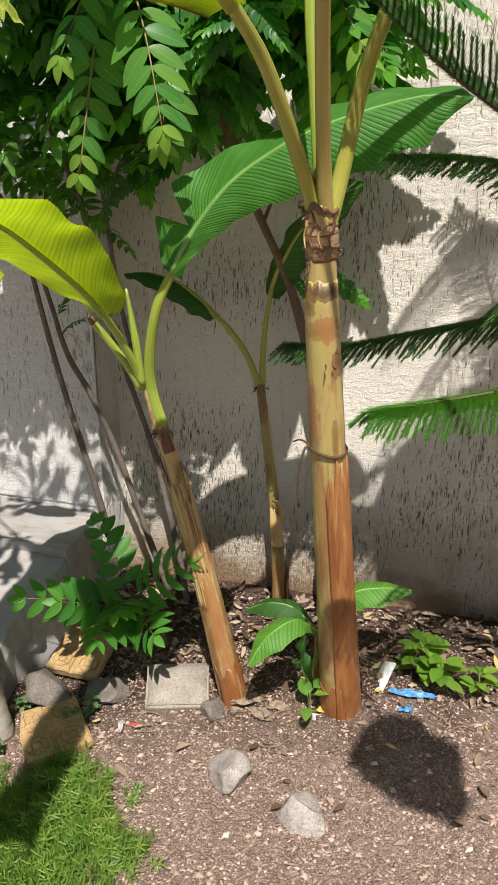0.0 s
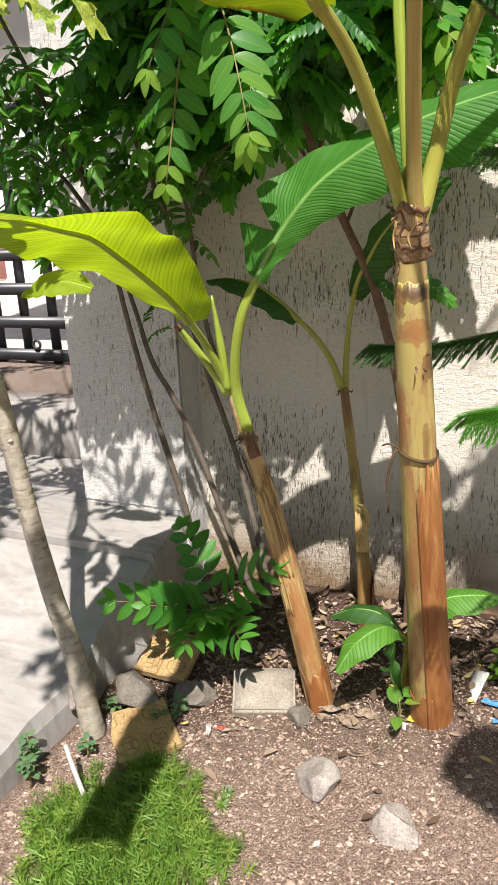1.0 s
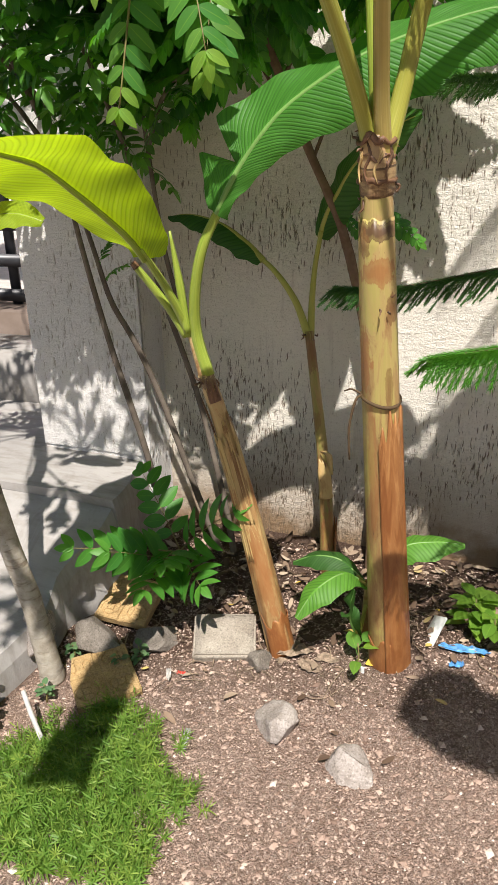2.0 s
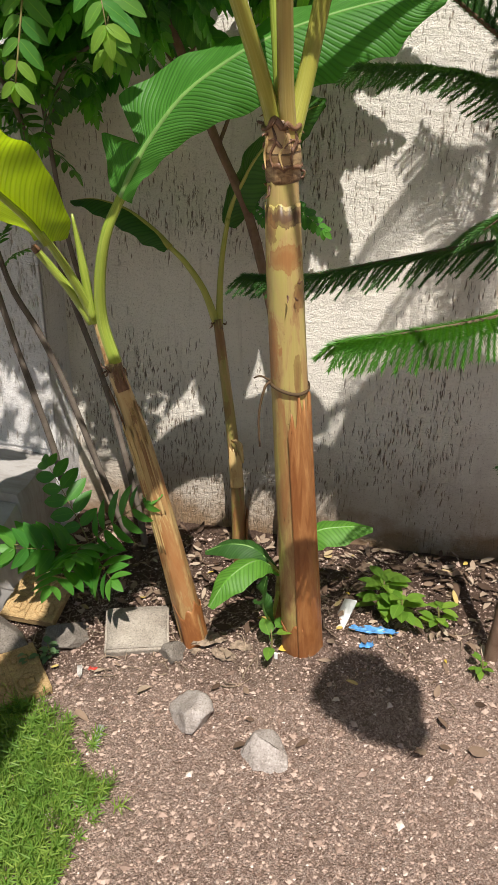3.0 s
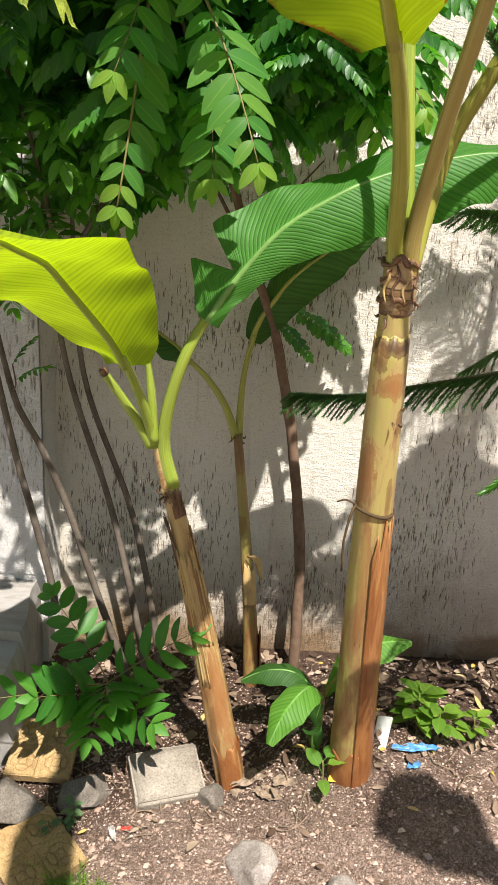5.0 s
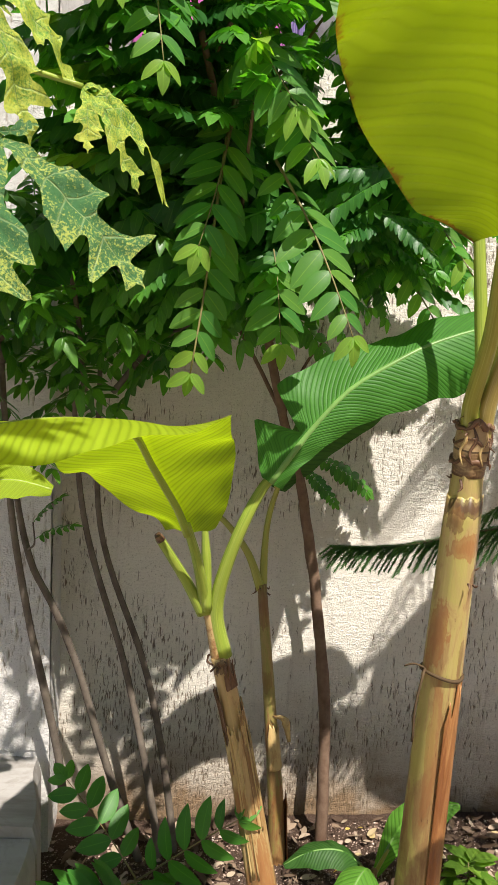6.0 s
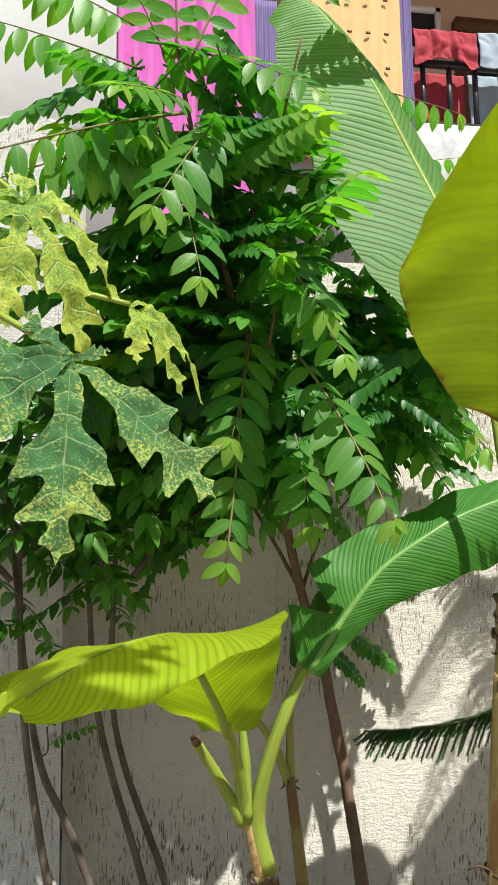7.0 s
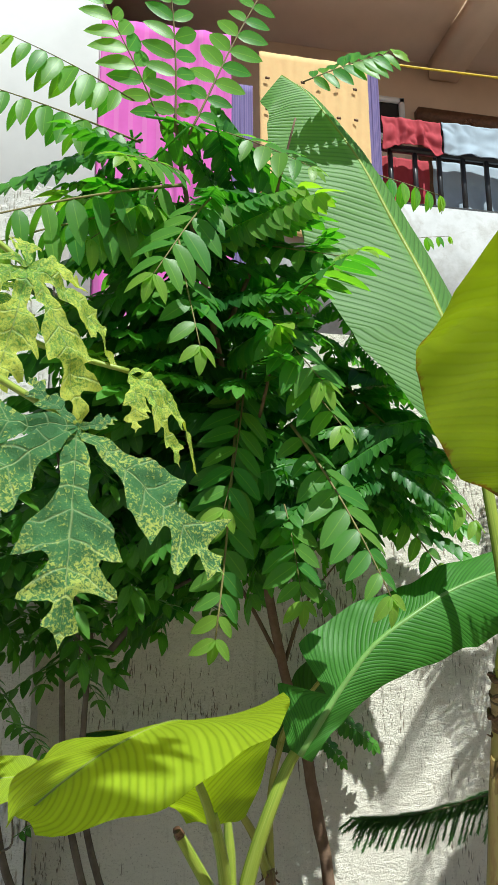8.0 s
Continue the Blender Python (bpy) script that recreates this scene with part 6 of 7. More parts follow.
def moss_rose(count, seed):
    """A mat of moss rose: short stems set with needle-like leaves."""
    rng = random.Random(seed)
    v, f, uv = [], [], []
    made = 0
    while made < count:
        x, y = rng.uniform(-1.2, -0.45), rng.uniform(0.52, 1.22)
        e = ((x + 0.765) / 0.275) ** 2 + ((y - 0.935) / 0.265) ** 2 + 0.9 * noise.noise(Vector((x * 7, y * 7, 2))) + 0.5 * noise.noise(Vector((x * 19, y * 19, 5)))
        if e > 1 or rng.random() < max(0, e - 0.6):
            continue
        made += 1
        z = ground_z(x, y)
        ln = rng.uniform(0.03, 0.075) * (1.2 - 0.5 * e)
        an = rng.uniform(0, 6.28)
        d = Vector((math.cos(an) * 0.6, math.sin(an) * 0.6, rng.uniform(0.35, 1))).normalized()
        p = Vector((x, y, z))
        s1 = d.orthogonal().normalized()
        s2 = d.cross(s1)
        tone = rng.uniform(0.2, 1.0)
        for i in range(15):
            u = 0.25 + 0.75 * i / 14
            a = i * 2.4
            o = s1 * math.cos(a) + s2 * math.sin(a)
            c = p + d * ln * u
            w = d.cross(o) * 0.0015
            tip = c + (o + d * (0.15 + 0.8 * u * u)).normalized() * rng.uniform(0.018, 0.034)
            k = len(v)
            v.extend((c - w, c + w, c.lerp(tip, 0.6) + w * 0.9, tip, c.lerp(tip, 0.6) - w * 0.9))
            f.append((k, k + 1, k + 2, k + 3, k + 4))
            uv.extend([(0.3, tone)] * 5)
    me = bpy.data.meshes.new("moss_rose")
    me.from_pydata([tuple(q) for q in v], [], f)
    lay = me.uv_layers.new(name="uv")
    lay.data.foreach_set("uv", [c for q in uv for c in q])
    me.materials.append(MOSS_ROSE)
    return tagged(new("moss_rose", me), "mat of needle-leaved moss rose on the soil", "ground cover", kind="stuff")


moss_rose(1250, 6)

# ---- stones and litter ----


def rock(name, label, at, size, material, seed, rot=0.0, rough=0.25, tilt=0.0):
    """A stone with flat broken faces and a pitted skin."""
    rng = random.Random(seed)
    bm = bmesh.new()
    bmesh.ops.create_icosphere(bm, subdivisions=4, radius=1.0)
    planes = [(Vector((rng.gauss(0, 1), rng.gauss(0, 1), rng.gauss(0, 0.8))).normalized(), rng.uniform(0.50, 0.80)) for _ in range(9)]
    for v in bm.verts:
        p = v.co * 1.12
        for n, d in planes:
            over = p.dot(n) - d
            if over > 0:
                p -= n * over * 0.98
        p *= 1 + 0.6 * rough * noise.noise(p * 1.3 + Vector((seed, 0, 0))) + rough * 0.22 * noise.noise(p * 5 + Vector((0, seed, 0))) + rough * 0.12 * noise.noise(p * 13)
        v.co = p
    bmesh.ops.transform(bm, matrix=Matrix.Translation(at) @ Euler((tilt, tilt * 0.5, rot)).to_matrix().to_4x4() @ Matrix.Diagonal((*[s / 1.7 for s in size], 1)), verts=bm.verts)
    ob = part(name, bm, material)
    return tagged(ob, label, "stone")


rock("rock", "pale grey granite rock half sunk in soil", (-0.365, 1.262, 0.030), (0.115, 0.135, 0.10), GREY_ROCK, 41, 0.5, 0.2)
rock("rock", "flat pale granite rock half sunk in soil", (-0.150, 1.215, 0.020), (0.125, 0.185, 0.09), GREY_ROCK, 44, 0.1, 0.2, 0.12)
rock("rock", "dark rounded rock between the tiles", (-1.008, 1.381, 0.082), (0.15, 0.13, 0.11), DARK_ROCK, 12, 0.4, 0.18)
rock("rock", "dull brown stone at the foot of a stem", (-0.479, 1.466, 0.054), (0.08, 0.07, 0.07), DARK_ROCK, 15, 0.1)
rock("rock", "dark flat stone beside the paver", (-0.83, 1.476, 0.057), (0.13, 0.14, 0.08), DARK_ROCK, 19, 0.8)
rock("rock", "small grey stone by the blue plastic", (0.044, 1.653, 0.096), (0.055, 0.05, 0.035), GREY_ROCK, 22)
rock("rock", "small flat stone by the weeds", (0.216, 1.603, 0.085), (0.07, 0.05, 0.03), GREY_ROCK, 25, 0.6)
rock("rock", "broken concrete lump at the ramp edge", (-1.147, 1.289, 0.157), (0.08, 0.12, 0.12), GREY_ROCK, 27, 0.3)
rock("rock", "broken concrete lump at the ramp edge", (-1.101, 0.516, 0.07), (0.16, 0.2, 0.09), GREY_ROCK, 29, 0.2)
rock("rock", "small stone next to the granite rock", (-0.076, 1.306, 0.026), (0.035, 0.05, 0.03), GREY_ROCK, 31)


def frame_of(o, px, py):
    """A pose with its x axis from o towards px and y towards py."""
    o = Vector(o)
    x = (Vector(px) - o).normalized()
    y = Vector(py) - o
    z = x.cross(y).normalized()
    y = z.cross(x)
    return Matrix.Translation(o) @ Matrix((x, y, z)).transposed().to_4x4()


bm = box_bm((0.196, 0.156, 0.05), (0.098, 0.078, -0.025), 0.006)
bmesh.ops.subdivide_edges(bm, edges=bm.edges[:], cuts=3, use_grid_fill=True)
for v in bm.verts:
    v.co += Vector((noise.noise(v.co * 30), noise.noise(v.co * 30 + Vector((5, 0, 0))), noise.noise(v.co * 30 + Vector((0, 7, 0))))) * 0.003
bmesh.ops.transform(bm, matrix=frame_of((-0.683, 1.408, 0.082), (-0.495, 1.473, 0.082), (-0.733, 1.548, 0.134)), verts=bm.verts)
tagged(part("paver", bm, PAVER), "rough grey concrete paver lying on the soil", "paver")


def flower_tile(label, m, size, broken):
    """An ochre paving tile with a moulded flower and cross grooves."""
    bm = bmesh.new()
    n = 90
    grid = []
    for j in range(n + 1):
        row = []
        for i in range(n + 1):
            x, y = (i / n - 0.5) * size, (j / n - 0.5) * size
            u, w = abs(x) / size * 2, abs(y) / size * 2
            h = 0.0
            if u < 0.07 or w < 0.07:
                h -= 0.005
            du, dw = u - 0.52, w - 0.52
            r = abs(du) + abs(dw)
            ring = max(r * 0.74, max(abs(du), abs(dw)))
            if 0.31 < ring < 0.35 or 0.11 < max(abs(du), abs(dw)) < 0.145 or abs(abs(du) - abs(dw)) < 0.025 and 0.25 < r < 0.46:
                h -= 0.004
            if max(abs(du), abs(dw)) < 0.11:
                h += 0.0015
            h += 0.0012 * noise.noise(Vector((x * 60, y * 60, 3)))
            if max(u, w) > 0.96:
                h -= 0.003
            if broken:
                cut = -0.42 * size + 0.02 * noise.noise(Vector((x * 40, 1, 2)))
                x = max(x, cut + 0.25 * max(0, y))
            row.append(bm.verts.new((x, y, h)))
        grid.append(row)
    for j in range(n):
        for i in range(n):
            bm.faces.new((grid[j][i], grid[j][i + 1], grid[j + 1][i + 1], grid[j + 1][i]))
    edge = [grid[0][i] for i in range(n + 1)] + [grid[j][n] for j in range(1, n + 1)] + [grid[n][i] for i in range(n - 1, -1, -1)] + [grid[j][0] for j in range(n - 1, 0, -1)]
    low = [bm.verts.new(v.co + Vector((0, 0, -0.028 - v.co.z))) for v in edge]
    for k in range(len(edge)):
        q = (k + 1) % len(edge)
        bm.faces.new((edge[k], low[k], low[q], edge[q]))
    bm.faces.new(low[::-1])
    bmesh.ops.transform(bm, matrix=m, verts=bm.verts)
    return tagged(part("paving_tile", bm, TILE, smooth=False), label, "tile", "ochre paving tiles")


flower_tile("ochre paving tile with moulded flowers, half under moss rose", frame_of((-0.922, 1.268, 0.062), (-0.839, 1.348, 0.062), (-0.979, 1.364, 0.075)), 0.20, True)
flower_tile("ochre paving tile with moulded flowers, lying askew", frame_of((-0.972, 1.555, 0.135), (-0.872, 1.557, 0.131), (-0.971, 1.694, 0.179)), 0.18, False)


def scrap(name, label, category, pts, material, r=(0.006,), flat=0.3, wob=0.3):
    return tagged(part(name, tube(pts, r, 8, 14, wob, flat=flat), material), label, category)


def crumpled(name, label, at, size, material, seed, rot=0.0, tall=0.35):
    """A crushed sheet of plastic or paper."""
    bm = bmesh.new()
    n = 12
    g = [[bm.verts.new((0, 0, 0)) for i in range(n + 1)] for j in range(n + 1)]
    for j in range(n + 1):
        for i in range(n + 1):
            u, w = i / n - 0.5, j / n - 0.5
            taper = 0.35 + 0.65 * math.sin(math.pi * (i + 0.5) / (n + 1)) ** 0.6 + 0.35 * noise.noise(Vector((u * 6, seed, 3)))
            u2 = u * (1 + 0.4 * noise.noise(Vector((w * 5, seed, 9))))
            g[j][i].co = Vector((u2 * size[0], w * size[1] * taper + 0.25 * size[1] * noise.noise(Vector((u * 3, seed, 1))), tall * size[1] * (0.5 + abs(noise.noise(Vector((u * 5, w * 5, seed)))) + 0.4 * noise.noise(Vector((u * 13, w * 13, seed))))))
    for j in range(n):
        for i in range(n):
            bm.faces.new((g[j][i], g[j][i + 1], g[j + 1][i + 1], g[j + 1][i]))
    bmesh.ops.transform(bm, matrix=Matrix.Translation(at) @ Matrix.Rotation(rot, 4, "Z"), verts=bm.verts)
    ob = part(name, bm, material, smooth=False)
    ob.modifiers.new("thickness", "SOLIDIFY").thickness = 0.001
    return tagged(ob, label, "litter")


crumpled("plastic_strip", "crumpled strip of blue plastic on the soil", (0.1, 1.613, ground_z(0.1, 1.613) + 0.004), (0.13, 0.03), BLUE, 2, 0.1, 0.5)
crumpled("bottle_cap", "crushed bright blue plastic cap", (0.084, 1.555, ground_z(0.084, 1.555) + 0.002), (0.04, 0.022), BLUE, 5, 0.3, 0.6)
crumpled("wrapper", "crumpled yellow wrapper on the soil", (0.389, 1.583, 0.078), (0.04, 0.03), YELLOW, 7, 0.4, 0.6)
crumpled("wrapper", "scrap of red and white wrapper", (-0.705, 1.374, 0.039), (0.026, 0.014), RED, 9, 0.4, 0.3)
crumpled("wrapper", "torn white plastic wrapper", (-0.736, 1.35, 0.036), (0.014, 0.05), DIRTY_WHITE, 11, 0.4, 0.3)
crumpled("paper_scrap", "crumpled white paper scrap on the soil", (-0.798, 0.564, 0.031), (0.07, 0.05), WHITE, 13, 0.4, 0.4)
crumpled("paper_scrap", "small torn white scrap on the soil", (0.304, 1.278, 0.011), (0.03, 0.015), WHITE, 15, 0.4, 0.4)
bm = box_bm((0.018, 0.07, 0.006), (0, 0, 0), 0.002)
bmesh.ops.transform(bm, matrix=pose(-0.593, 1.156, 0.014, 12, 0, 8), verts=bm.verts)
tagged(part("plastic_stick", bm, DIRTY_WHITE), "short white plastic stick on the soil", "litter")
bm = box_bm((0.05, 0.12, 0.008), (0, 0, 0), 0.002)
bmesh.ops.transform(bm, matrix=pose(0.004, 1.653, 0.154, 35, -20, -35), verts=bm.verts)
tagged(part("board_offcut", bm, WHITE), "white board offcut leaning on the stem", "litter")
scrap("pipe_offcut", "short dirty white pipe in the soil", "pipe", [(-1.044, 1.07, 0.127), (-1.002, 1.039, 0.09), (-0.95, 1.006, 0.042)], DIRTY_WHITE, (0.007,), 1.0, 0.02)
scrap("label_stake", "small white stake by the stem", "stake", [(-0.171, 1.477, 0.072), (-0.17, 1.473, 0.124)], WHITE, (0.006,), 0.5, 0.05)
scrap("twig", "bent yellow twig on the soil", "twig", [(0.145, 1.344, 0.027), (0.221, 1.348, 0.039), (0.28, 1.379, 0.031)], YELLOW, (0.003, 0.002), 1.0, 0.1)
scrap("twig", "thin dry stick beside the tile", "twig", [(-1.069, 1.591, 0.178), (-1.001, 1.662, 0.235), (-0.934, 1.732, 0.293)], LITTER, (0.003, 0.002), 1.0, 0.1)


def fallen_twigs(count, seed):
    """Thin dry twigs and bare roots lying about under the plants."""
    rng = random.Random(seed)
    bm = bmesh.new()
    for _ in range(count):
        x, y = (rng.uniform(-1.02, -0.48), rng.uniform(1.34, 1.78)) if rng.random() < 0.65 else (rng.uniform(-0.45, 0.35), rng.uniform(1.38, 1.85))
        an, ln = rng.uniform(0, 6.28), rng.uniform(0.03, 0.12)
        pts = []
        for k in range(4):
            px, py = x + math.cos(an) * ln * k / 3, y + math.sin(an) * ln * k / 3
            pts.append((px, py, max(ground_z(px, py), 0.0) + rng.uniform(0.004, 0.014)))
            an += rng.uniform(-0.5, 0.5)
        r = rng.uniform(0.0009, 0.0024)
        tube(pts, (r, r * 0.6), 4, 6, bm=bm, cap=False)
    return tagged(part("fallen_twigs", bm, DRY_TWIG), "thin dry twigs and roots on dark soil", "twigs", kind="stuff")


def dry_leaves(count, seed):
    """Fallen leaves and torn sheath pieces under the plants."""
    rng = random.Random(seed)
    bm = bmesh.new()
    uvl = bm.loops.layers.uv.verify()
    made = 0
    while made < count:
        x, y = rng.uniform(-1.03, 0.55), rng.uniform(1.10, 2.06)
        dens = 0.04 + 0.96 * smooth_step(1.45, 1.80, y)
        if rng.random() > dens:
            continue
        made += 1
        z = ground_z(x, y) + rng.uniform(0.004, 0.02)
        an = rng.uniform(0, 6.28)
        al = Vector((math.cos(an), math.sin(an), rng.uniform(-0.25, 0.4))).normalized()
        nrm = Vector((rng.uniform(-0.6, 0.6), rng.uniform(-0.6, 0.6), 1)).normalized()
        side = al.cross(nrm).normalized()
        nrm = side.cross(al)
        ln = rng.uniform(0.012, 0.055)
        leaflet(bm, uvl, Vector((x, y, z)), al, side, nrm, ln, ln * rng.uniform(0.3, 0.55), rng.random(), rng.uniform(-0.6, 0.8), rng.uniform(-0.4, 0.6))
    return tagged(part("leaf_litter", bm, LITTER, smooth=True), "brown dry leaf litter under the plants", "leaf litter", kind="stuff")


def litter_material():
    m = Mat("leaf_litter", 0.8, 0.2)
    r = m.random("island")
    col = m.ramp(r, [(0.0, (0.05, 0.03, 0.02)), (0.30, (0.14, 0.09, 0.06)), (0.65, (0.30, 0.21, 0.145)), (0.93, (0.50, 0.40, 0.29)), (1.0, (0.58, 0.42, 0.05))])
    m.color(m.mix(m.math("MULTIPLY", m.noise(80, 4), 0.4), col, (0.08, 0.05, 0.03)))
    return m.m


LITTER = litter_material()
dry_leaves(800, 5)
fallen_twigs(150, 3)
DRY = plain("dry_sheath_grey", (0.27, 0.20, 0.14), 0.85, 0.6, 45)
crumple = [((-0.387, 1.527, 0.08), (0.10, 0.06), 0.5), ((-0.331, 1.48, 0.074), (0.08, 0.045), -0.4), ((-0.414, 1.496, 0.066), (0.05, 0.03), 0.9), ((-0.281, 1.519, 0.086), (0.07, 0.04), 0.2)]
for k, (at, size, rot) in enumerate(crumple):
    ob = crumpled("dry_sheath", "curled dry banana sheath on the soil", at, size, DRY, 30 + k, rot, 0.3)


def gravel(count, seed):
    """Crumbs, pebbles and clods strewn over the soil."""
    rng = random.Random(seed)
    base = [Vector(q) for q in ((1, 0, 0), (0, 1, 0), (-1, 0, 0), (0, -1, 0), (0, 0, 1), (0, 0, -1))]
    tri = ((0, 1, 4), (1, 2, 4), (2, 3, 4), (3, 0, 4), (1, 0, 5), (2, 1, 5), (3, 2, 5), (0, 3, 5))
    v, f = [], []
    for _ in range(count):
        x, y = rng.uniform(-1.15, 0.75), rng.uniform(0.40, 2.05)
        if y > 1.75 and rng.random() < 0.5:
            continue
        r = 0.0011 + 0.0030 * rng.random() ** 3 + (0.008 * rng.random() if rng.random() < 0.02 else 0)
        z = soil_point(x, y)[2] + r * 0.2
        k = len(v)
        an = rng.uniform(0, 1.57)
        ca, sa = math.cos(an), math.sin(an)
        sx, sy, sz = rng.uniform(0.8, 1.7), rng.uniform(0.8, 1.4), rng.uniform(0.5, 1.0)
        for q in base:
            w = rng.uniform(0.75, 1.25) * r
            px, py = q.x * sx + rng.uniform(-0.3, 0.3), q.y * sy + rng.uniform(-0.3, 0.3)
            v.append((x + (px * ca - py * sa) * w, y + (px * sa + py * ca) * w, z + q.z * sz * w))
        f.extend((a + k, b + k, c + k) for a, b, c in tri)
    me = bpy.data.meshes.new("gravel")
    me.from_pydata(v, [], f)
    return me


def pebble_material():
    m = Mat("gravel", 0.9, 0.2)
    col = m.ramp(m.random("island"), [(0.0, (0.18, 0.115, 0.085)), (0.5, (0.44, 0.315, 0.245)), (0.95, (0.57, 0.43, 0.345)), (1.0, (0.76, 0.65, 0.56))])
    m.color(col)
    m.bump(m.noise(300, 3), 0.4, 0.002)
    return m.m


me = gravel(75000, 9)
me.materials.append(pebble_material())
tagged(new("gravel", me), "small brown pebbles and clods on the soil", "gravel", kind="stuff")

# ---- gate and what lies beyond ----
GATE = thing("gate", "black iron gate of flat bars", "gate", (-3.3, 2.9, 0.80))
for k in range(8):
    part("rail", box_bm((2.9, 0.03, 0.062), (-3.35, 2.9, 0.85 + 0.178 * k), 0.004), IRON, GATE)
for k in range(14):
    part("bar", box_bm((0.055, 0.02, 1.5), (-2.15 - 0.188 * k, 2.93, 1.50), 0.003), IRON, GATE)
for x, z in ((-2.88, 0.93), (-2.43, 0.91), (-2.62, 1.46)):
    pts = [(x + 0.022 * math.cos(a), 2.88, z + 0.022 * math.sin(a)) for a in [i * math.pi / 6 for i in range(13)]]
    part("latch_ring", tube(pts, (0.008,), 6, 24, cap=False), IRON, GATE)
sill = part("gate_sill", box_bm((4.4, 0.5, 0.36), (-3.9, 2.95, 0.62), 0.01), BROWN_SILL)
tagged(sill, "low concrete sill under the gate", "sill", kind="structure")


step = part("gate_step", box_bm((4.4, 0.30, 0.32), (-3.8, 2.56, 0.535), 0.012), CONCRETE)
tagged(step, "worn concrete step below the gate", "step", kind="structure")


def stripe_material():
    m = Mat("painted_boundary", 0.8, 0.2)
    z = m.sep(m.coords("Object"))[2]
    n = m.math("ADD", z, m.math("MULTIPLY", m.noise(1.5, 3), 0.06))
    m.color(m.ramp(n, [(0.0, (0.62, 0.50, 0.42)), (0.3, (0.72, 0.60, 0.52)), (0.5, (0.80, 0.74, 0.52)), (0.75, (0.84, 0.82, 0.80))]))
    return m.m


far_wall = part("wall_street", box_bm((24, 0.3, 5.0), (-12, 11, 2.6)), stripe_material(), smooth=False)
tagged(far_wall, "pale sunlit house front across the street", "wall", kind="structure")
for x in (-13.5, -10.2, -7.4):
    part("shutter", box_bm((1.6, 0.1, 2.0), (x, 10.86, 1.6), 0.02), plain("rose_shutter", (0.55, 0.25, 0.22), 0.6), far_wall)

# ---- the house behind ----
HY = 4.2
HOUSE = thing("house", "painted house with a first-floor balcony", "house", (0, HY, 0.4))
part("parapet", box_bm((6.2, 0.15, 1.1), (2.05, HY + 0.075, 3.745), 0.01), PARAPET, HOUSE, "white textured balcony parapet")
part("wall", box_bm((6.2, 0.2, 3.2), (2.05, HY + 0.12, 1.6)), PAINT_WHITE, HOUSE)
part("wall", box_bm((4.2, 1.9, 5.2), (-3.15, HY + 0.90, 5.3), 0.01), PAINT_WHITE, HOUSE, "white projecting bay")
part("wall", box_bm((6.2, 0.2, 4.0), (2.05, HY + 1.60, 5.2)), PAINT_BEIGE, HOUSE, "beige balcony wall")
part("ceiling_slab", box_bm((6.2, 1.9, 0.16), (2.05, HY + 0.80, 6.85), 0.01), PAINT_TAN, HOUSE, "tan balcony ceiling")
part("beam", box_bm((0.30, 1.5, 0.20), (2.22, HY + 0.74, 6.68), 0.01), PAINT_TAN, HOUSE)
part("floor_slab", box_bm((6.2, 1.5, 0.12), (2.05, HY + 0.80, 3.36), 0.01), PAINT_WHITE, HOUSE)
part("wall", box_bm((0.2, 1.6, 3.6), (5.2, HY + 0.8, 5.0)), PAINT_BEIGE, HOUSE)
BACK = HY + 1.49
dw = part("door", box_bm((1.5, 0.06, 2.1), (2.76, BACK, 5.05), 0.01), DARK, HOUSE, "dark doorway")
part("frame", box_bm((1.72, 0.10, 0.14), (2.76, BACK - 0.03, 6.14), 0.01), DOOR_WOOD, dw, "carved brown lintel")
part("frame", box_bm((0.11, 0.10, 2.2), (1.97, BACK - 0.03, 4.98), 0.01), DOOR_WOOD, dw)
part("frame", box_bm((0.11, 0.10, 2.2), (3.55, BACK - 0.03, 4.98), 0.01), DOOR_WOOD, dw)
for k in range(5):
    a = k * 2 * math.pi / 5
    bm = bmesh.new()
    bmesh.ops.create_uvsphere(bm, u_segments=10, v_segments=6, radius=0.5, matrix=Matrix.Translation((2.42 + 0.045 * math.cos(a), BACK - 0.09, 6.06 + 0.045 * math.sin(a))) @ Matrix.Diagonal((0.055, 0.03, 0.055, 1)))
    part("rosette", bm, DOOR_WOOD, dw)
win = part("window", box_bm((0.28, 0.05, 0.36), (1.58, BACK - 0.01, 6.06), 0.005), DARK, HOUSE)
for cx, cz, sx, sz in ((1.58, 6.26, 0.38, 0.05), (1.58, 5.86, 0.38, 0.05), (1.745, 6.06, 0.05, 0.44), (1.415, 6.06, 0.05, 0.44)):
    part("frame", box_bm((sx, 0.06, sz), (cx, BACK - 0.035, cz), 0.004), PAINT_WHITE, win)
part("window", box_bm((0.5, 0.05, 0.9), (-0.55, BACK - 0.01, 6.20), 0.01), DARK, HOUSE)

RAIL = thing("balcony_railing", "black iron balcony railing on the parapet", "railing", (0.9, HY + 0.07, 4.29))
for z in (4.315, 4.76):
    part("rail", box_bm((4.2, 0.04, 0.045), (2.6, HY + 0.07, z), 0.004), IRON, RAIL)
for k in range(22):
    part("bar", box_bm((0.032, 0.025, 0.45), (0.62 + 0.187 * k, HY + 0.07, 4.535), 0.003), IRON, RAIL)


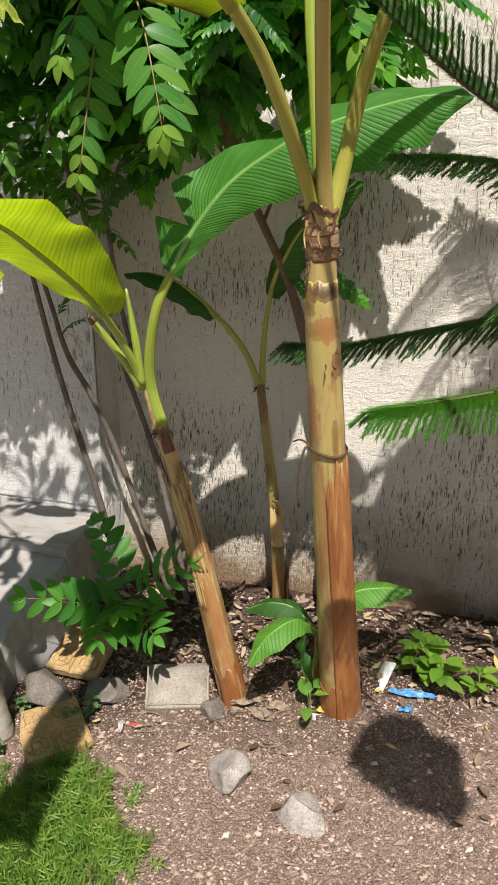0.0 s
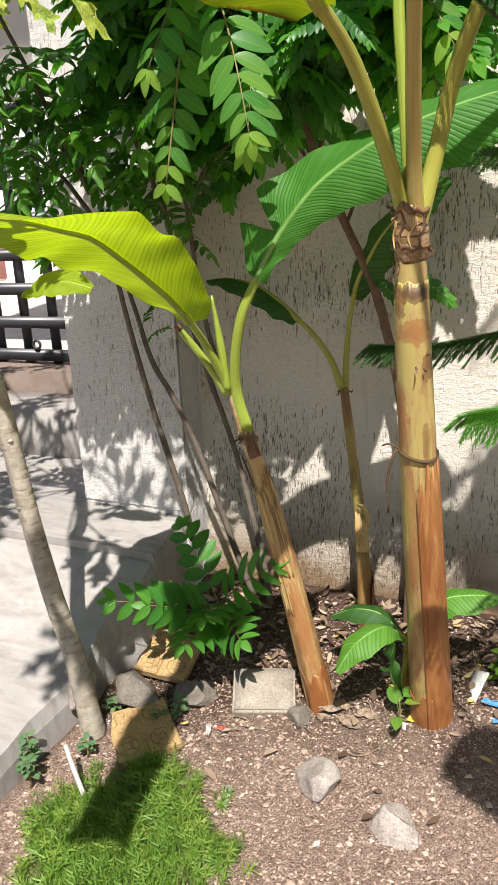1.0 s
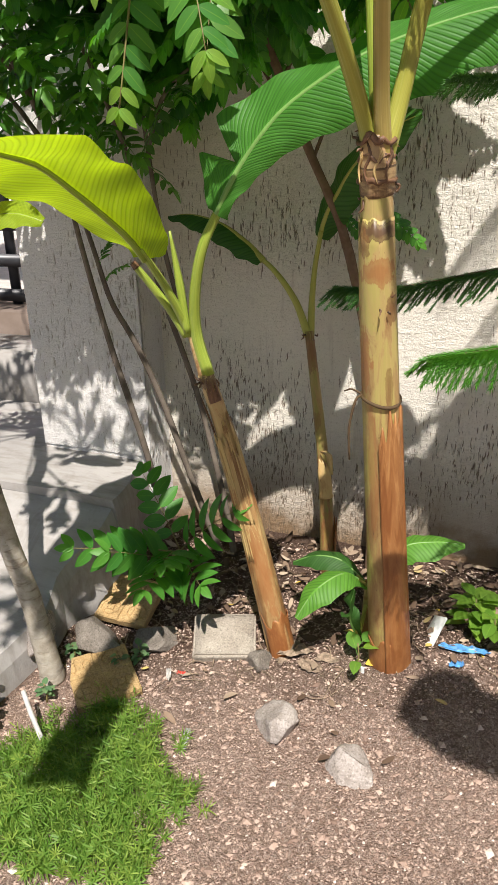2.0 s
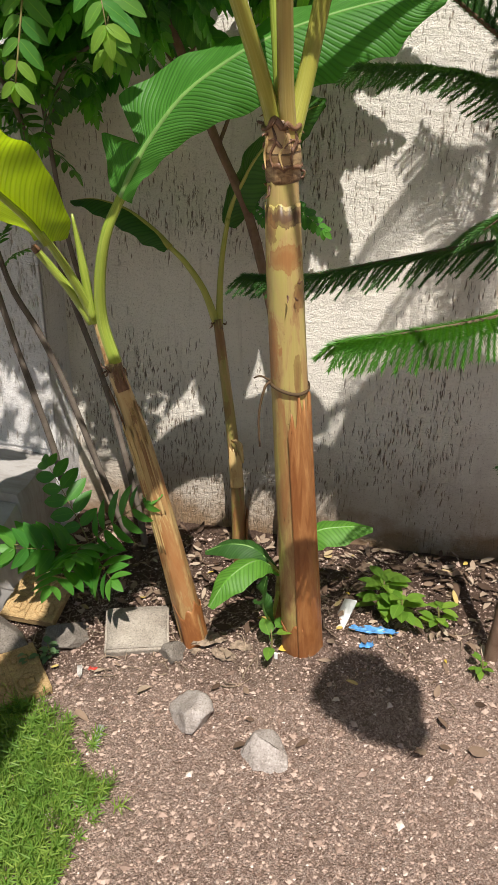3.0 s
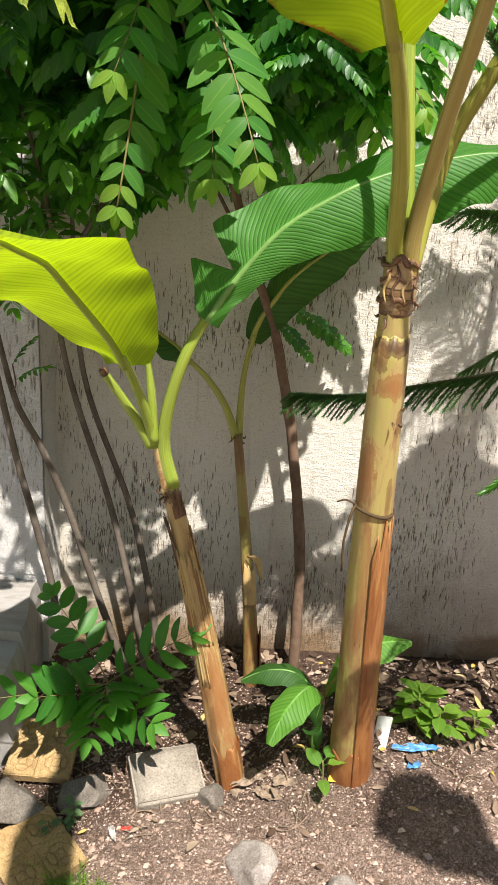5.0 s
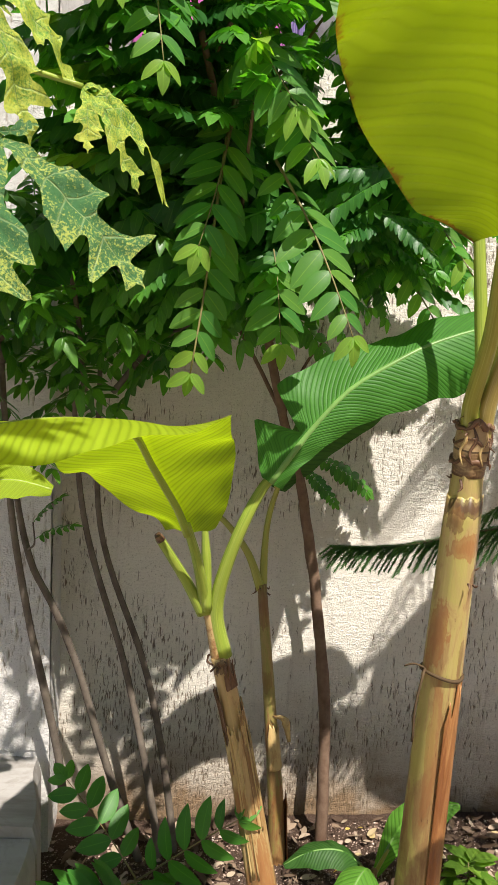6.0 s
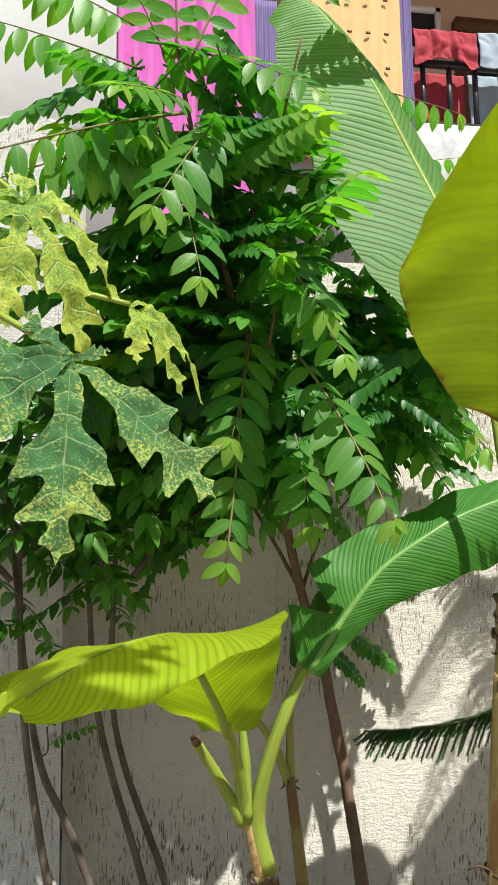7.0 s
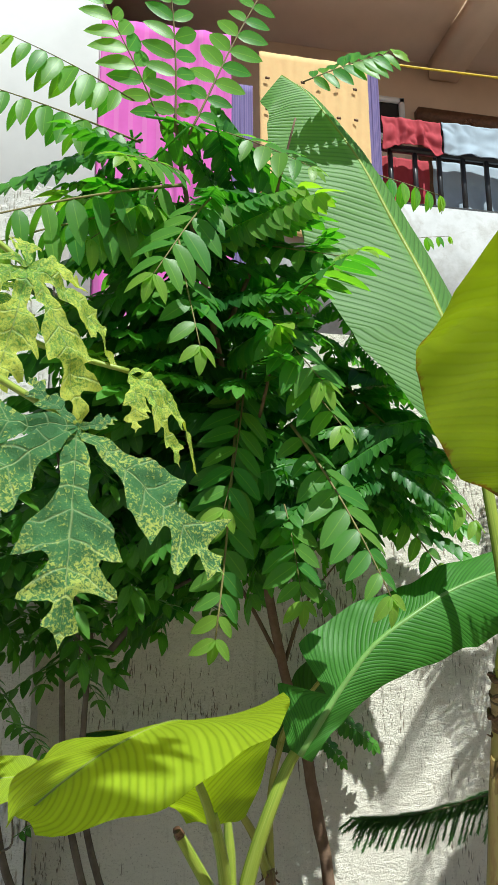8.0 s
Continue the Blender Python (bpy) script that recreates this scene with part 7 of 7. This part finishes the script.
def cloth(name, label, x0, x1, ztop, zbot, y, material, seed, folds=7, depth=0.03, sag=0.0, category="cloth"):
    """A hanging cloth with soft vertical folds, uneven at the hem."""
    bm = bmesh.new()
    nx, nz = 60, 30
    uvl = bm.loops.layers.uv.verify()
    g = []
    for j in range(nz + 1):
        row = []
        w = j / nz
        for i in range(nx + 1):
            u = i / nx
            hem = zbot + 0.05 * noise.noise(Vector((u * 4, seed, 0))) + sag * math.sin(u * math.pi)
            z = ztop + (hem - ztop) * w
            ph = u * folds * 6.28 + seed + 5.0 * noise.noise(Vector((u * 3.1, w * 0.8, seed)))
            dy = depth * (0.25 + 0.75 * w) * (0.5 + 0.5 * math.sin(ph)) * (0.6 + noise.noise(Vector((u * 4, w * 1.5, seed + 3)))) + depth * 0.5 * noise.noise(Vector((u * 7, w * 3, seed)))
            row.append(bm.verts.new((x0 + (x1 - x0) * u, y - abs(dy), z)))
        g.append(row)
    for j in range(nz):
        for i in range(nx):
            f = bm.faces.new((g[j][i], g[j + 1][i], g[j + 1][i + 1], g[j][i + 1]))
            for lp, q in zip(f.loops, ((i, j), (i, j + 1), (i + 1, j + 1), (i + 1, j))):
                lp[uvl].uv = (q[0] / nx, 1 - q[1] / nz)
    ob = part(name, bm, material)
    ob.modifiers.new("thickness", "SOLIDIFY").thickness = 0.003
    return tagged(ob, label, category)


def cloth_material(name, col, share=0.3, stripe=None, wash=0.2):
    m = Mat(name, 0.8, 0.2)
    uv = m.sep(m.coords("UV"))
    c = m.mix(m.math("MULTIPLY", m.noise(14, 4), wash * 2), col, tuple(min(1, q * 1.6 + 0.04) for q in col))
    if stripe:
        s = m.ramp(m.math("SINE", m.math("MULTIPLY", uv[0], 60.0)), [(0.4, (0, 0, 0)), (0.6, (0.5, 0.5, 0.5))])
        c = m.mix(s, c, stripe)
    m.color(c)
    m.bump(m.noise(500, 2), 0.2, 0.001)
    m.translucent(share, (1.2, 1.2, 1.2))
    return m.m


PINK = cloth_material("pink_cloth", (0.72, 0.16, 0.55), 0.35, (0.80, 0.30, 0.66))
ORANGE = cloth_material("orange_cloth", (0.84, 0.56, 0.28), 0.3)
PURPLE = cloth_material("purple_border", (0.16, 0.13, 0.30), 0.2, (0.35, 0.25, 0.45))
CRIMSON = cloth_material("crimson_cloth", (0.45, 0.06, 0.08), 0.25)
PALE_BLUE = cloth_material("pale_blue_cloth", (0.42, 0.50, 0.58), 0.25)
cloth("sheet", "bright pink sheet hung over the balcony", -1.04, -0.17, 5.42, 3.12, HY - 0.02, PINK, 3, 6, 0.05)
drape = cloth("curtain", "orange curtain with small motifs on the balcony", 0.02, 0.80, 5.30, 3.95, HY - 0.05, ORANGE, 5, 9, 0.02, category="curtain")
edge = cloth("border", "", 0.80, 0.88, 5.30, 3.95, HY - 0.048, PURPLE, 6, 1, 0.01)
adopt(edge, drape)
del edge["category"]
for r in range(4):
    for k in range(6):
        bm = box_bm((0.032, 0.006, 0.020), (0.07 + 0.125 * k, HY - 0.075, 5.08 - 0.24 * r), 0.003)
        part("motif", bm, DOOR_WOOD, drape)
cloth("curtain", "violet-bordered curtain edge beside the pink sheet", -0.17, -0.02, 5.05, 3.4, HY - 0.015, PURPLE, 12, 2, 0.02, category="curtain")
cloth("garment", "crimson cloth drying over the railing", 0.90, 1.345, 4.94, 4.68, HY - 0.02, CRIMSON, 8, 3, 0.05, 0.06)
cloth("garment", "crimson cloth hanging behind the railing", 0.92, 1.33, 4.75, 4.32, HY + 0.16, CRIMSON, 9, 3, 0.04)
cloth("garment", "pale blue cloth drying over the railing", 1.36, 2.25, 4.95, 4.70, HY - 0.02, PALE_BLUE, 10, 4, 0.04)
cloth("garment", "grey-blue cloth hanging behind the railing", 1.36, 2.3, 4.76, 4.36, HY + 0.16, PALE_BLUE, 11, 5, 0.04)
scrap("clothes_line", "yellow line strung across the balcony", "line", [(0.86, HY + 0.05, 5.43), (2.6, HY + 0.05, 5.46), (5.0, HY + 0.05, 5.50)], YELLOW, (0.008,), 1.0, 0.0)
